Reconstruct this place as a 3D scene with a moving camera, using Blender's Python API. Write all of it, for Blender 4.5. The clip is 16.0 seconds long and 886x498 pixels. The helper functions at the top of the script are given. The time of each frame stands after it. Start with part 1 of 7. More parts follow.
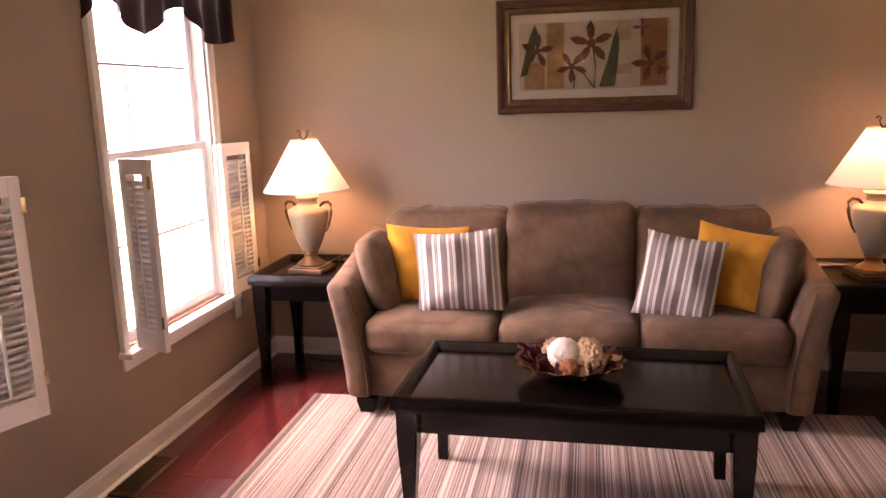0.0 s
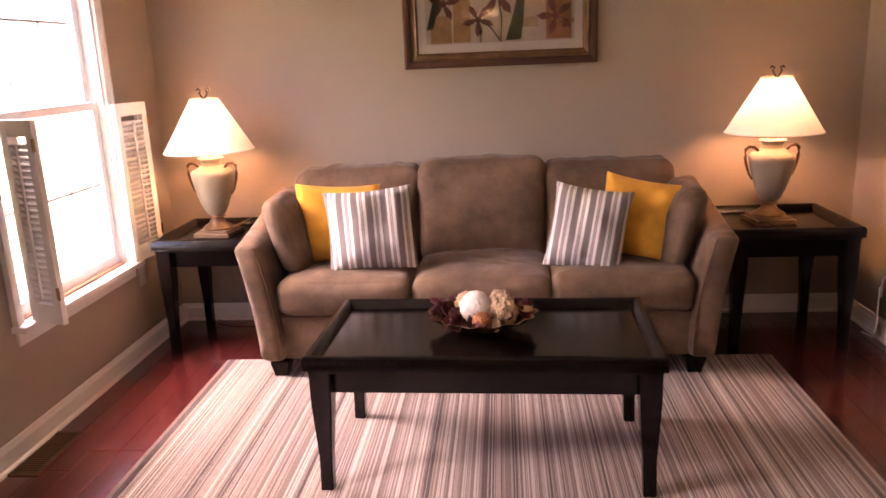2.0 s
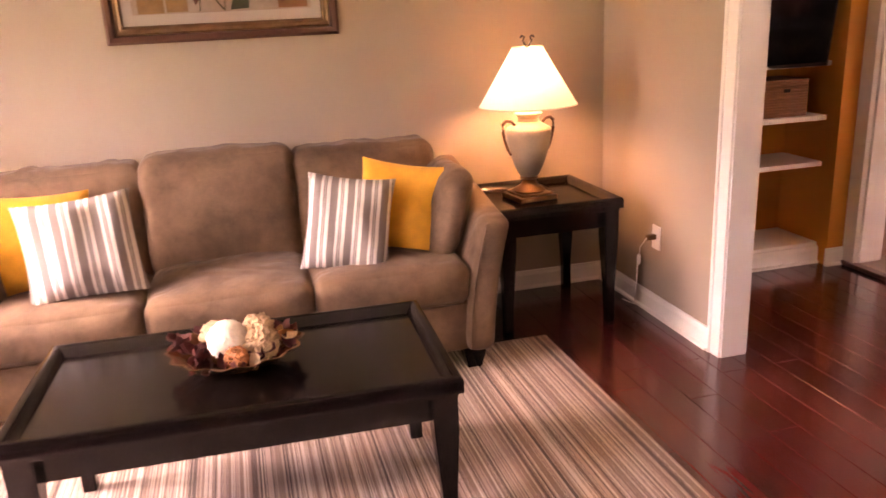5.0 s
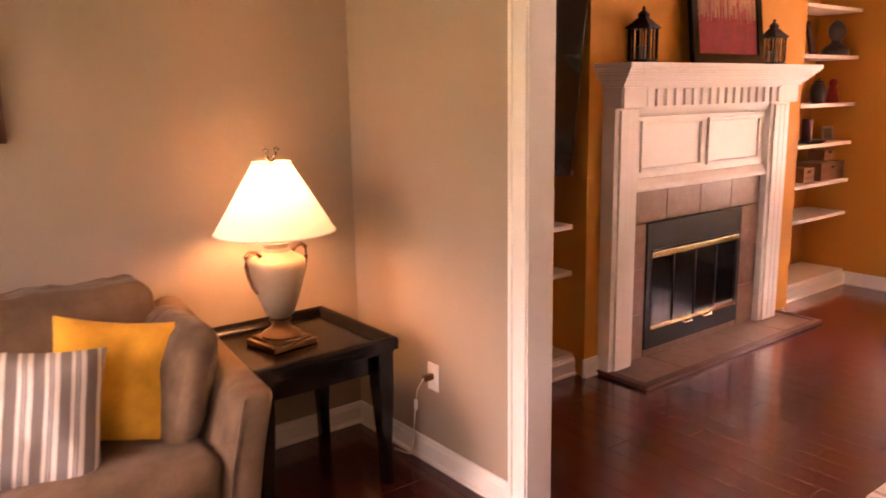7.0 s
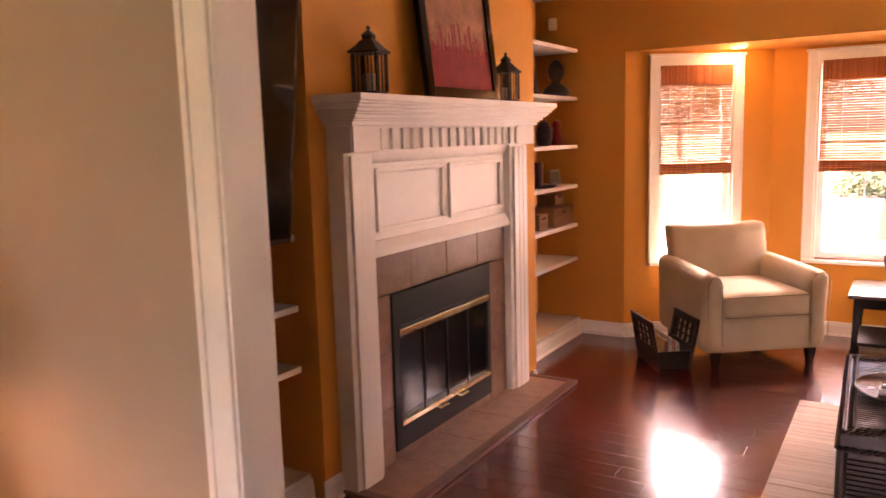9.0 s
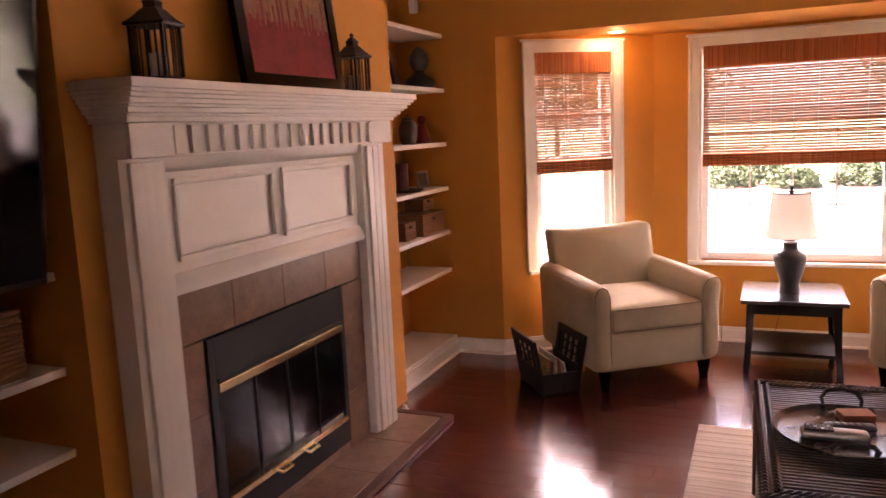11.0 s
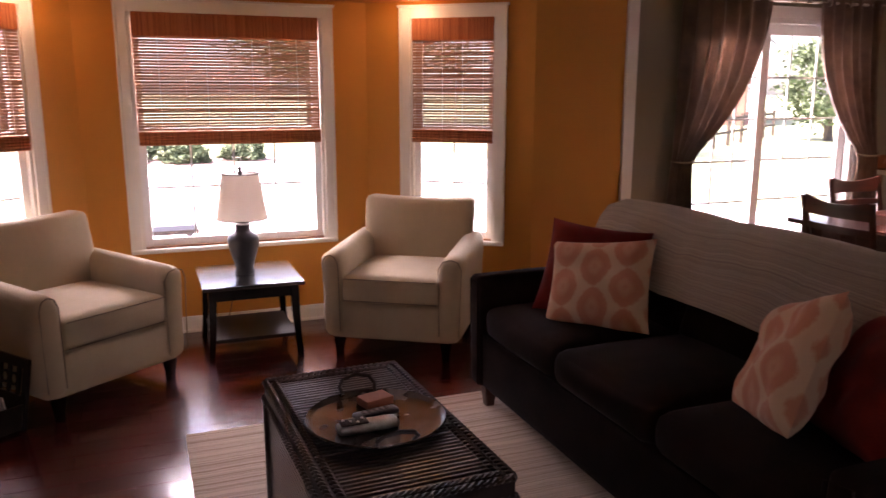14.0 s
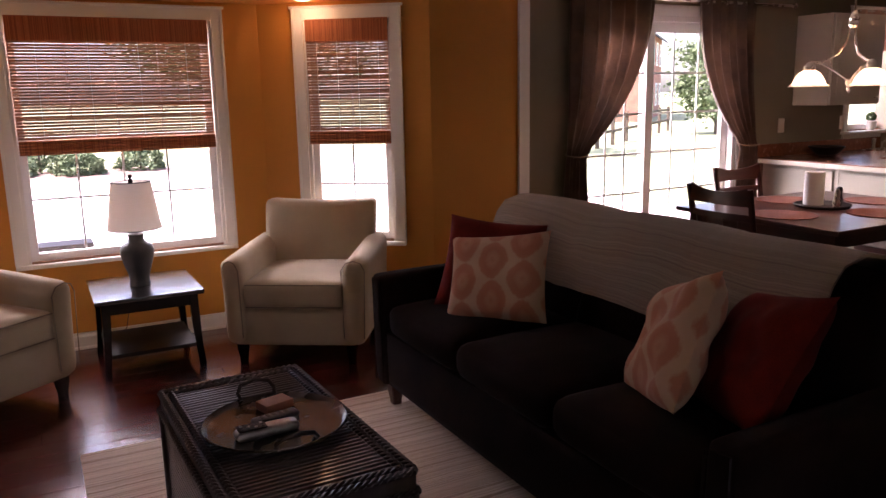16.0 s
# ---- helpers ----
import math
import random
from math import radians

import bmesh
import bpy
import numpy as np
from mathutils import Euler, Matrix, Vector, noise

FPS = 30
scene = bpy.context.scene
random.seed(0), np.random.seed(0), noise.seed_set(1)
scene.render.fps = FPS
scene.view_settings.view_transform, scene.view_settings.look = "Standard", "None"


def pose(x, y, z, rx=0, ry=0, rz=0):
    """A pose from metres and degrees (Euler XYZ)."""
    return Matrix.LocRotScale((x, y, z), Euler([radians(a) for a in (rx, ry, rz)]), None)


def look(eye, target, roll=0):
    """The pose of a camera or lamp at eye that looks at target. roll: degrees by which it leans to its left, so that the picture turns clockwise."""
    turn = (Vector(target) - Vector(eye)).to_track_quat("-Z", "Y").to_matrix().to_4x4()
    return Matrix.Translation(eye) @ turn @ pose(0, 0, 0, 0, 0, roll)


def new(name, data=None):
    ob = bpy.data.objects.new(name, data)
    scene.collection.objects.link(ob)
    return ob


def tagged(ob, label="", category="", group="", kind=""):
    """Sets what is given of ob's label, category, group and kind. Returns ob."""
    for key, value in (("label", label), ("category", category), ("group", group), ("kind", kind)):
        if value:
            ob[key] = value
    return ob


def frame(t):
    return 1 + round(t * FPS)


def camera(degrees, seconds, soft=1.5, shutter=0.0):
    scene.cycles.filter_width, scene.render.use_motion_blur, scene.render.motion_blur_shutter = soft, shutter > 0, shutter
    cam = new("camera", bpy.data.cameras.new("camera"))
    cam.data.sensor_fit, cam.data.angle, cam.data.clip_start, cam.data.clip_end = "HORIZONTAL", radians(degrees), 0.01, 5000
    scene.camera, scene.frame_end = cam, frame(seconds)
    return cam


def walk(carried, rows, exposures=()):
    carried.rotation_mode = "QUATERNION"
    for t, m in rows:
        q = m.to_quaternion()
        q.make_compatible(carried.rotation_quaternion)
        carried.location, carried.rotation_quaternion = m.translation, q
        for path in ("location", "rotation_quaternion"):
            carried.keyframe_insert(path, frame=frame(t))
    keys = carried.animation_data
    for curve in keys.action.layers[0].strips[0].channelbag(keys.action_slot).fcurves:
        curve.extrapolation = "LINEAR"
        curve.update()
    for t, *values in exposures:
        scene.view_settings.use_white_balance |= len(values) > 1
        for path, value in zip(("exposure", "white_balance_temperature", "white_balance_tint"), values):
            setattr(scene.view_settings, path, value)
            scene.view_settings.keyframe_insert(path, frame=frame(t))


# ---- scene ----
cam = camera(59.7, 16.0, 1.5, 0.4)
PATH = [
    (0, (-1.875, -4.217, 1.48), (-2.244, -2.289, 1.096), -1.8),
    (0.5, (-1.865, -4.213, 1.465), (-2.209, -2.285, 1.06), -2.2),
    (1, (-1.856, -4.196, 1.45), (-2.16, -2.267, 1.022), -2.4),
    (1.5, (-1.847, -4.182, 1.446), (-2.092, -2.251, 0.99), -2.4),
    (2, (-1.85, -4.188, 1.452), (-2.01, -2.255, 0.964), -2.4),
    (2.5, (-1.837, -4.179, 1.452), (-1.908, -2.249, 0.932), -2.3),
    (3, (-1.798, -4.166, 1.446), (-1.779, -2.243, 0.894), -2.4),
    (3.2, (-1.79, -4.15, 1.444), (-1.73, -2.236, 0.88), -2.3),
    (5.3, (-1.887, -3.612, 1.444), (-1.293, -1.79, 0.874), -2.1),
    (5.5, (-1.922, -3.529, 1.458), (-1.232, -1.735, 0.903), -1.4),
    (6, (-1.968, -3.323, 1.491), (-1.056, -1.615, 0.988), -0.5),
    (6.2, (-1.935, -3.254, 1.49), (-0.965, -1.57, 1.014), -0.6),
    (6.5, (-1.902, -3.166, 1.513), (-0.846, -1.526, 1.069), -0.9),
    (7, (-1.795, -2.98, 1.525), (-0.597, -1.428, 1.128), -1.0),
    (7.5, (-1.717, -2.693, 1.508), (-0.344, -1.282, 1.153), -0.6),
    (8, (-1.558, -2.474, 1.479), (-0.036, -1.216, 1.16), -0.6),
    (8.5, (-1.326, -2.384, 1.492), (0.291, -1.247, 1.187), -1.1),
    (9, (-1.083, -2.286, 1.483), (0.61, -1.262, 1.196), -1.6),
    (9.2, (-1.01, -2.22, 1.47), (0.719, -1.255, 1.19), -1.8),
    (11.3, (-0.337, -2.073, 1.47), (1.517, -1.39, 1.16), -2.2),
    (11.5, (-0.309, -2.036, 1.474), (1.573, -1.437, 1.157), -1.8),
    (12, (-0.16, -1.959, 1.493), (1.786, -1.66, 1.143), -1.2),
    (12.5, (-0.032, -1.919, 1.491), (1.933, -1.926, 1.119), -1.0),
    (13, (0.018, -1.842, 1.474), (1.96, -2.136, 1.097), -0.2),
    (13.5, (0.045, -1.75, 1.471), (1.929, -2.298, 1.083), 0.3),
    (14, (0.024, -1.744, 1.485), (1.85, -2.456, 1.086), 0.1),
    (14.5, (-0.004, -1.759, 1.487), (1.775, -2.58, 1.085), -0.2),
    (15, (-0.03, -1.776, 1.489), (1.716, -2.665, 1.086), -0.6),
    (15.5, (-0.051, -1.785, 1.488), (1.68, -2.704, 1.086), -0.9),
    (16, (-0.014, -1.792, 1.468), (1.719, -2.709, 1.074), -1.1),
]
EXPOSURES = [(0.0, 3.77, 7350, 50), (1.5, 3.92, 7350, 50), (3.2, 4.07, 7350, 50), (5.5, 4.85, 8900, 55), (7.0, 4.5, 9300, 57), (9.0, 4.1, 8600, 53), (11.5, 3.27, 7500, 44), (13.0, 2.95, 7150, 42), (14.5, 2.38, 6600, 38), (16.0, 2.16, 6500, 37)]
walk(cam, [(t, look(eye, target, roll)) for t, eye, target, roll in PATH], EXPOSURES)

# ---- world, sun and large lights ----
world = bpy.data.worlds.new("world")
scene.world = world
world.use_nodes = True
wn = world.node_tree
sky = wn.nodes.new("ShaderNodeTexSky")
sky.sky_type = "NISHITA"
sky.sun_disc = False
sky.sun_elevation, sky.sun_rotation = radians(62), radians(10)
sky.air_density, sky.dust_density = 1.0, 2.5
wn.nodes["Background"].inputs[1].default_value = 0.15
wn.links.new(sky.outputs[0], wn.nodes["Background"].inputs[0])

sun = new("sun", bpy.data.lights.new("sun", "SUN"))
sun.data.energy, sun.data.angle, sun.data.color = 5.0, radians(0.6), (1.0, 0.95, 0.88)
sun.matrix_world = look((0, 0, 30), (-3, -15, 0))


def window_light(at, to, w, h, watts, tint=(1.0, 0.97, 0.95), spread=180):
    """Daylight that falls in through one opening."""
    la = bpy.data.lights.new("window_daylight", "AREA")
    la.shape, la.size, la.size_y, la.energy, la.color = "RECTANGLE", w, h, watts, tint
    la.spread = radians(spread)
    ob = new("window_daylight", la)
    ob.matrix_world = look(at, to)
    return ob


def bulb(at, watts, tint=(1.0, 0.62, 0.32), r=0.035):
    la = bpy.data.lights.new("bulb_light", "POINT")
    la.energy, la.color, la.shadow_soft_size = watts, tint, r
    ob = new("bulb_light", la)
    ob.location = at
    return ob


# ---- materials ----
def base_mat(name):
    m = bpy.data.materials.new(name)
    m.use_nodes = True
    return m, m.node_tree.nodes, m.node_tree.links, m.node_tree.nodes["Principled BSDF"]


def mapped(nodes, links, kind, scale):
    """World position, or the thing's own coordinates, stretched by scale."""
    if kind == "world":
        src = nodes.new("ShaderNodeNewGeometry").outputs["Position"]
    else:
        src = nodes.new("ShaderNodeTexCoord").outputs["Object"]
    mp = nodes.new("ShaderNodeMapping")
    mp.inputs["Scale"].default_value = scale if isinstance(scale, tuple) else (scale, scale, scale)
    links.new(src, mp.inputs["Vector"])
    return mp.outputs["Vector"]


def ramp(nodes, links, fac, stops, interp="LINEAR"):
    r = nodes.new("ShaderNodeValToRGB")
    r.color_ramp.interpolation = interp
    el = r.color_ramp.elements
    while len(el) < len(stops):
        el.new(0.5)
    for e, (p, c) in zip(el, stops):
        e.position, e.color = p, (*c, 1)
    links.new(fac, r.inputs["Fac"])
    return r.outputs["Color"]


def noise_tex(nodes, links, vec, scale, detail=4.0, rough=0.55):
    n = nodes.new("ShaderNodeTexNoise")
    n.inputs["Scale"].default_value = scale
    n.inputs["Detail"].default_value = detail
    n.inputs["Roughness"].default_value = rough
    links.new(vec, n.inputs["Vector"])
    return n.outputs["Fac"]


def add_bump(nodes, links, bsdf, height, strength, distance=0.01):
    b = nodes.new("ShaderNodeBump")
    b.inputs["Strength"].default_value, b.inputs["Distance"].default_value = strength, distance
    links.new(height, b.inputs["Height"])
    links.new(b.outputs["Normal"], bsdf.inputs["Normal"])


def plain(name, c, rough=0.6, metal=0.0, var=0.12, scale=3.0, fine=60.0, bump=0.05, sheen=0.0, coat=0.0, kind="world", spec=0.5):
    """Colour with broad and fine variation, a rough relief and uneven gloss."""
    m, nodes, links, bsdf = base_mat(name)
    vec = mapped(nodes, links, kind, 1.0)
    a = noise_tex(nodes, links, vec, scale)
    b = noise_tex(nodes, links, vec, fine, 3.0)
    mix = nodes.new("ShaderNodeMath")
    mix.operation = "MULTIPLY_ADD"
    links.new(a, mix.inputs[0])
    mix.inputs[1].default_value = 0.7
    mul = nodes.new("ShaderNodeMath")
    mul.operation = "MULTIPLY"
    links.new(b, mul.inputs[0])
    mul.inputs[1].default_value = 0.3
    links.new(mul.outputs[0], mix.inputs[2])
    lo = tuple(x * (1 - var) for x in c)
    hi = tuple(min(1.0, x * (1 + var)) for x in c)
    links.new(ramp(nodes, links, mix.outputs[0], [(0.3, lo), (0.7, hi)]), bsdf.inputs["Base Color"])
    rr = nodes.new("ShaderNodeMapRange")
    links.new(a, rr.inputs["Value"])
    rr.inputs["To Min"].default_value, rr.inputs["To Max"].default_value = max(0.02, rough - 0.08), min(1.0, rough + 0.08)
    links.new(rr.outputs[0], bsdf.inputs["Roughness"])
    bsdf.inputs["Metallic"].default_value = metal
    bsdf.inputs["Sheen Weight"].default_value = sheen
    bsdf.inputs["Coat Weight"].default_value = coat
    bsdf.inputs["Coat Roughness"].default_value = 0.12
    bsdf.inputs["Specular IOR Level"].default_value = spec
    if bump:
        add_bump(nodes, links, bsdf, mix.outputs[0], bump, 0.01)
    return m


def cloth(name, c, var=0.2, weave=420.0, sheen=0.4, bump=0.25, broad=5.0, rough=0.92, creases=0.0):
    """Woven or brushed cloth with a nap that shifts in patches."""
    m, nodes, links, bsdf = base_mat(name)
    vec = mapped(nodes, links, "object", 1.0)
    nap = noise_tex(nodes, links, vec, broad, 5.0, 0.6)
    fib = noise_tex(nodes, links, vec, weave, 2.0)
    s = nodes.new("ShaderNodeMath")
    s.operation = "MULTIPLY_ADD"
    links.new(fib, s.inputs[0])
    s.inputs[1].default_value = 0.35
    links.new(nap, s.inputs[2])
    lo, hi = tuple(x * (1 - var) for x in c), tuple(min(1, x * (1 + var)) for x in c)
    links.new(ramp(nodes, links, s.outputs[0], [(0.5, lo), (0.86, hi)]), bsdf.inputs["Base Color"])
    bsdf.inputs["Roughness"].default_value = rough
    bsdf.inputs["Sheen Weight"].default_value = sheen
    bsdf.inputs["Sheen Roughness"].default_value = 0.4
    bsdf.inputs["Specular IOR Level"].default_value = 0.2
    add_bump(nodes, links, bsdf, s.outputs[0], bump, 0.004)
    if creases:
        # long soft folds pulled through the cloth
        fold = nodes.new("ShaderNodeTexNoise")
        fold.inputs["Scale"].default_value, fold.inputs["Detail"].default_value, fold.inputs["Distortion"].default_value = 4.2, 2.5, 0.6
        links.new(vec, fold.inputs["Vector"])
        fine_bump = bsdf.inputs["Normal"].links[0].from_node
        b2 = nodes.new("ShaderNodeBump")
        b2.inputs["Strength"].default_value, b2.inputs["Distance"].default_value = creases, 0.05
        links.new(fold.outputs["Fac"], b2.inputs["Height"])
        links.new(b2.outputs["Normal"], fine_bump.inputs["Normal"])
    return m


def wood(name, dark, light, axis="y", rough=0.3, grain=1.0, kind="world", coat=0.0, per_piece=False):
    m, nodes, links, bsdf = base_mat(name)
    st = {"x": (1.2, 26, 26), "y": (26, 1.2, 26), "z": (26, 26, 1.2)}[axis]
    vec = mapped(nodes, links, kind, tuple(v * grain for v in st))
    a = noise_tex(nodes, links, vec, 1.0, 6.0, 0.6)
    big = noise_tex(nodes, links, mapped(nodes, links, kind, 1.0), 2.2, 3.0)
    fac = nodes.new("ShaderNodeMath")
    fac.operation = "MULTIPLY_ADD"
    links.new(big, fac.inputs[0])
    fac.inputs[1].default_value = 0.5
    links.new(a, fac.inputs[2])
    out = fac.outputs[0]
    if per_piece:
        rnd = nodes.new("ShaderNodeObjectInfo").outputs["Random"]
        isl = nodes.new("ShaderNodeNewGeometry").outputs["Random Per Island"]
        s = nodes.new("ShaderNodeMath")
        s.operation = "ADD"
        links.new(rnd, s.inputs[0])
        links.new(isl, s.inputs[1])
        s2 = nodes.new("ShaderNodeMath")
        s2.operation = "MULTIPLY_ADD"
        links.new(s.outputs[0], s2.inputs[0])
        s2.inputs[1].default_value = 0.28
        links.new(out, s2.inputs[2])
        s3 = nodes.new("ShaderNodeMath")
        s3.operation = "SUBTRACT"
        links.new(s2.outputs[0], s3.inputs[0])
        s3.inputs[1].default_value = 0.2
        out = s3.outputs[0]
    mid = tuple((p + q) / 2 for p, q in zip(dark, light))
    links.new(ramp(nodes, links, out, [(0.42, dark), (0.72, mid), (1.05, light)]), bsdf.inputs["Base Color"])
    rr = nodes.new("ShaderNodeMapRange")
    links.new(a, rr.inputs["Value"])
    rr.inputs["To Min"].default_value, rr.inputs["To Max"].default_value = rough - 0.05, rough + 0.09
    links.new(rr.outputs[0], bsdf.inputs["Roughness"])
    bsdf.inputs["Coat Weight"].default_value = coat
    bsdf.inputs["Coat Roughness"].default_value = 0.15
    add_bump(nodes, links, bsdf, out, 0.12, 0.004)
    return m


def striped(name, axis, cell, colours, fine=0.5, kind="object", rough=0.95, wobble=0.0, sheen=0.2, bump=0.4):
    """Stripes of uneven width along one axis; colours are picked band by band."""
    m, nodes, links, bsdf = base_mat(name)
    vec = mapped(nodes, links, kind, 1.0)
    sep = nodes.new("ShaderNodeSeparateXYZ")
    links.new(vec, sep.inputs[0])
    val = sep.outputs["XYZ".index(axis.upper())]
    if wobble:
        w = nodes.new("ShaderNodeMath")
        w.operation = "MULTIPLY_ADD"
        links.new(noise_tex(nodes, links, vec, 6.0), w.inputs[0])
        w.inputs[1].default_value = wobble
        links.new(val, w.inputs[2])
        val = w.outputs[0]
    n1 = nodes.new("ShaderNodeTexNoise")
    n1.noise_dimensions = "1D"
    n1.inputs["Scale"].default_value = 1.0 / cell
    n1.inputs["Detail"].default_value = 3.0
    n1.inputs["Roughness"].default_value = 0.75
    links.new(val, n1.inputs["W"])
    k = len(colours)
    stops = [(0.28 + 0.44 * i / k, c) for i, c in enumerate(colours)]
    col = ramp(nodes, links, n1.outputs["Fac"], stops, "CONSTANT")
    fib = noise_tex(nodes, links, vec, 300.0, 2.0)
    mixn = nodes.new("ShaderNodeMix")
    mixn.data_type, mixn.blend_type = "RGBA", "MULTIPLY"
    mixn.inputs["Factor"].default_value = fine
    links.new(col, mixn.inputs[6])
    links.new(ramp(nodes, links, fib, [(0.3, (0.55, 0.55, 0.55)), (0.7, (1, 1, 1))]), mixn.inputs[7])
    links.new(mixn.outputs[2], bsdf.inputs["Base Color"])
    bsdf.inputs["Roughness"].default_value = rough
    bsdf.inputs["Sheen Weight"].default_value = sheen
    bsdf.inputs["Specular IOR Level"].default_value = 0.15
    add_bump(nodes, links, bsdf, fib, bump, 0.004)
    return m


def ticking(name, period, ground, line):
    """Cotton ticking: broad grey bands with a wide and a thin white stripe between them."""
    m, nodes, links, bsdf = base_mat(name)
    vec = mapped(nodes, links, "object", 1.0)
    sep = nodes.new("ShaderNodeSeparateXYZ")
    links.new(vec, sep.inputs[0])
    w = nodes.new("ShaderNodeMath")
    w.operation = "MULTIPLY_ADD"
    links.new(noise_tex(nodes, links, vec, 5.0), w.inputs[0])
    w.inputs[1].default_value = 0.012
    links.new(sep.outputs["X"], w.inputs[2])
    d = nodes.new("ShaderNodeMath")
    d.operation = "DIVIDE"
    links.new(w.outputs[0], d.inputs[0])
    d.inputs[1].default_value = period
    fr = nodes.new("ShaderNodeMath")
    fr.operation = "FRACT"
    links.new(d.outputs[0], fr.inputs[0])
    warm = tuple(0.55 * g + 0.45 * q for g, q in zip(ground, line))
    col = ramp(nodes, links, fr.outputs[0], [(0.0, ground), (0.36, line), (0.52, ground), (0.58, warm), (0.66, ground), (0.72, line), (0.93, ground)], "CONSTANT")
    fib = noise_tex(nodes, links, vec, 320.0, 2.0)
    mixn = nodes.new("ShaderNodeMix")
    mixn.data_type, mixn.blend_type = "RGBA", "MULTIPLY"
    mixn.inputs["Factor"].default_value = 0.4
    links.new(col, mixn.inputs[6])
    links.new(ramp(nodes, links, fib, [(0.3, (0.6, 0.6, 0.6)), (0.7, (1, 1, 1))]), mixn.inputs[7])
    links.new(mixn.outputs[2], bsdf.inputs["Base Color"])
    bsdf.inputs["Roughness"].default_value = 0.95
    bsdf.inputs["Specular IOR Level"].default_value = 0.15
    add_bump(nodes, links, bsdf, fib, 0.4, 0.004)
    return m


def glass_mat(name, tint=(1, 1, 1), rough=0.0):
    m, nodes, links, bsdf = base_mat(name)
    bsdf.inputs["Base Color"].default_value = (*tint, 1)
    bsdf.inputs["Transmission Weight"].default_value = 1.0
    bsdf.inputs["Roughness"].default_value = rough
    bsdf.inputs["IOR"].default_value = 1.05
    return m


def shade_mat(name, c, through_share=0.5):
    """Thin lamp cloth or frosted glass: half of the light scatters through."""
    m, nodes, links, bsdf = base_mat(name)
    bsdf.inputs["Base Color"].default_value = (*c, 1)
    bsdf.inputs["Roughness"].default_value = 0.8
    t = nodes.new("ShaderNodeBsdfTranslucent")
    t.inputs["Color"].default_value = (*c, 1)
    mx = nodes.new("ShaderNodeMixShader")
    mx.inputs[0].default_value = through_share
    links.new(bsdf.outputs[0], mx.inputs[1])
    links.new(t.outputs[0], mx.inputs[2])
    links.new(mx.outputs[0], nodes["Material Output"].inputs["Surface"])
    fib = noise_tex(nodes, links, mapped(nodes, links, "object", 1.0), 250.0, 2.0)
    add_bump(nodes, links, bsdf, fib, 0.15, 0.002)
    return m


def glow_mat(name, c, strength):
    m, nodes, links, bsdf = base_mat(name)
    bsdf.inputs["Emission Color"].default_value = (*c, 1)
    bsdf.inputs["Emission Strength"].default_value = strength
    return m


M = {}
M["taupe"] = plain("taupe_wall_paint", (0.36, 0.285, 0.21), 0.75, var=0.05, scale=1.2, fine=140, bump=0.04)
M["orange"] = plain("orange_wall_paint", (0.62, 0.258, 0.031), 0.7, var=0.06, scale=1.2, fine=140, bump=0.04)
M["olive"] = plain("olive_wall_paint", (0.22, 0.19, 0.125), 0.75, var=0.06, scale=1.2, fine=140, bump=0.04)
M["ceiling"] = plain("ceiling_paint", (0.78, 0.76, 0.72), 0.9, var=0.03, fine=90, bump=0.08)
M["trim"] = plain("white_trim_paint", (0.80, 0.775, 0.715), 0.38, var=0.03, scale=4, fine=90, bump=0.02)
M["vinyl"] = plain("white_vinyl", (0.82, 0.81, 0.80), 0.35, var=0.02, bump=0.01)
M["floor"] = wood("cherry_floor_wood", (0.028, 0.0040, 0.0040), (0.098, 0.0150, 0.0125), "y", 0.2, 1.0, "world", 0.75, True)
M["floor"].node_tree.nodes["Principled BSDF"].inputs["Coat IOR"].default_value = 1.45
M["floor"].node_tree.nodes["Principled BSDF"].inputs["Specular IOR Level"].default_value = 0.3
M["black_wood"] = wood("espresso_wood", (0.0042, 0.0026, 0.0022), (0.0075, 0.0046, 0.0038), "x", 0.26, 1.0, "object", 0.0)
M["black_wood"].node_tree.nodes["Principled BSDF"].inputs["Specular IOR Level"].default_value = 0.32
M["black_wood"].node_tree.nodes["Bump"].inputs["Strength"].default_value = 0.03
M["black_wood"].node_tree.nodes["Map Range"].inputs["To Min"].default_value = 0.15
M["black_wood"].node_tree.nodes["Map Range"].inputs["To Max"].default_value = 0.21
M["dull_wood"] = wood("dull_espresso_wood", (0.006, 0.004, 0.0035), (0.011, 0.007, 0.006), "x", 0.5, 1.0, "object", 0.0)
M["polished_wood"] = M["black_wood"].copy()
M["polished_wood"].name = "polished_espresso_wood"
M["polished_wood"].node_tree.nodes["Principled BSDF"].inputs["Coat Weight"].default_value = 1.0
M["polished_wood"].node_tree.nodes["Principled BSDF"].inputs["Coat Roughness"].default_value = 0.2
M["polished_wood"].node_tree.nodes["Principled BSDF"].inputs["Coat IOR"].default_value = 1.9
M["dining_wood"] = wood("dark_cherry_wood", (0.03, 0.008, 0.006), (0.09, 0.025, 0.016), "x", 0.28, 1.0, "object", 0.3)
M["brown_wood"] = wood("mahogany_wood", (0.05, 0.017, 0.01), (0.14, 0.05, 0.03), "z", 0.35, 1.0, "object")
M["tan_wood"] = wood("bare_tan_wood", (0.22, 0.10, 0.05), (0.42, 0.22, 0.12), "y", 0.5, 1.0, "object")
M["suede"] = cloth("brown_microsuede", (0.14, 0.086, 0.05), 0.38, 380, 0.12, 0.2, 5.5, creases=0.75)
M["dark_suede"] = cloth("charcoal_brown_suede", (0.0150, 0.0072, 0.0058), 0.35, 380, 0.04, 0.2, 4.5)
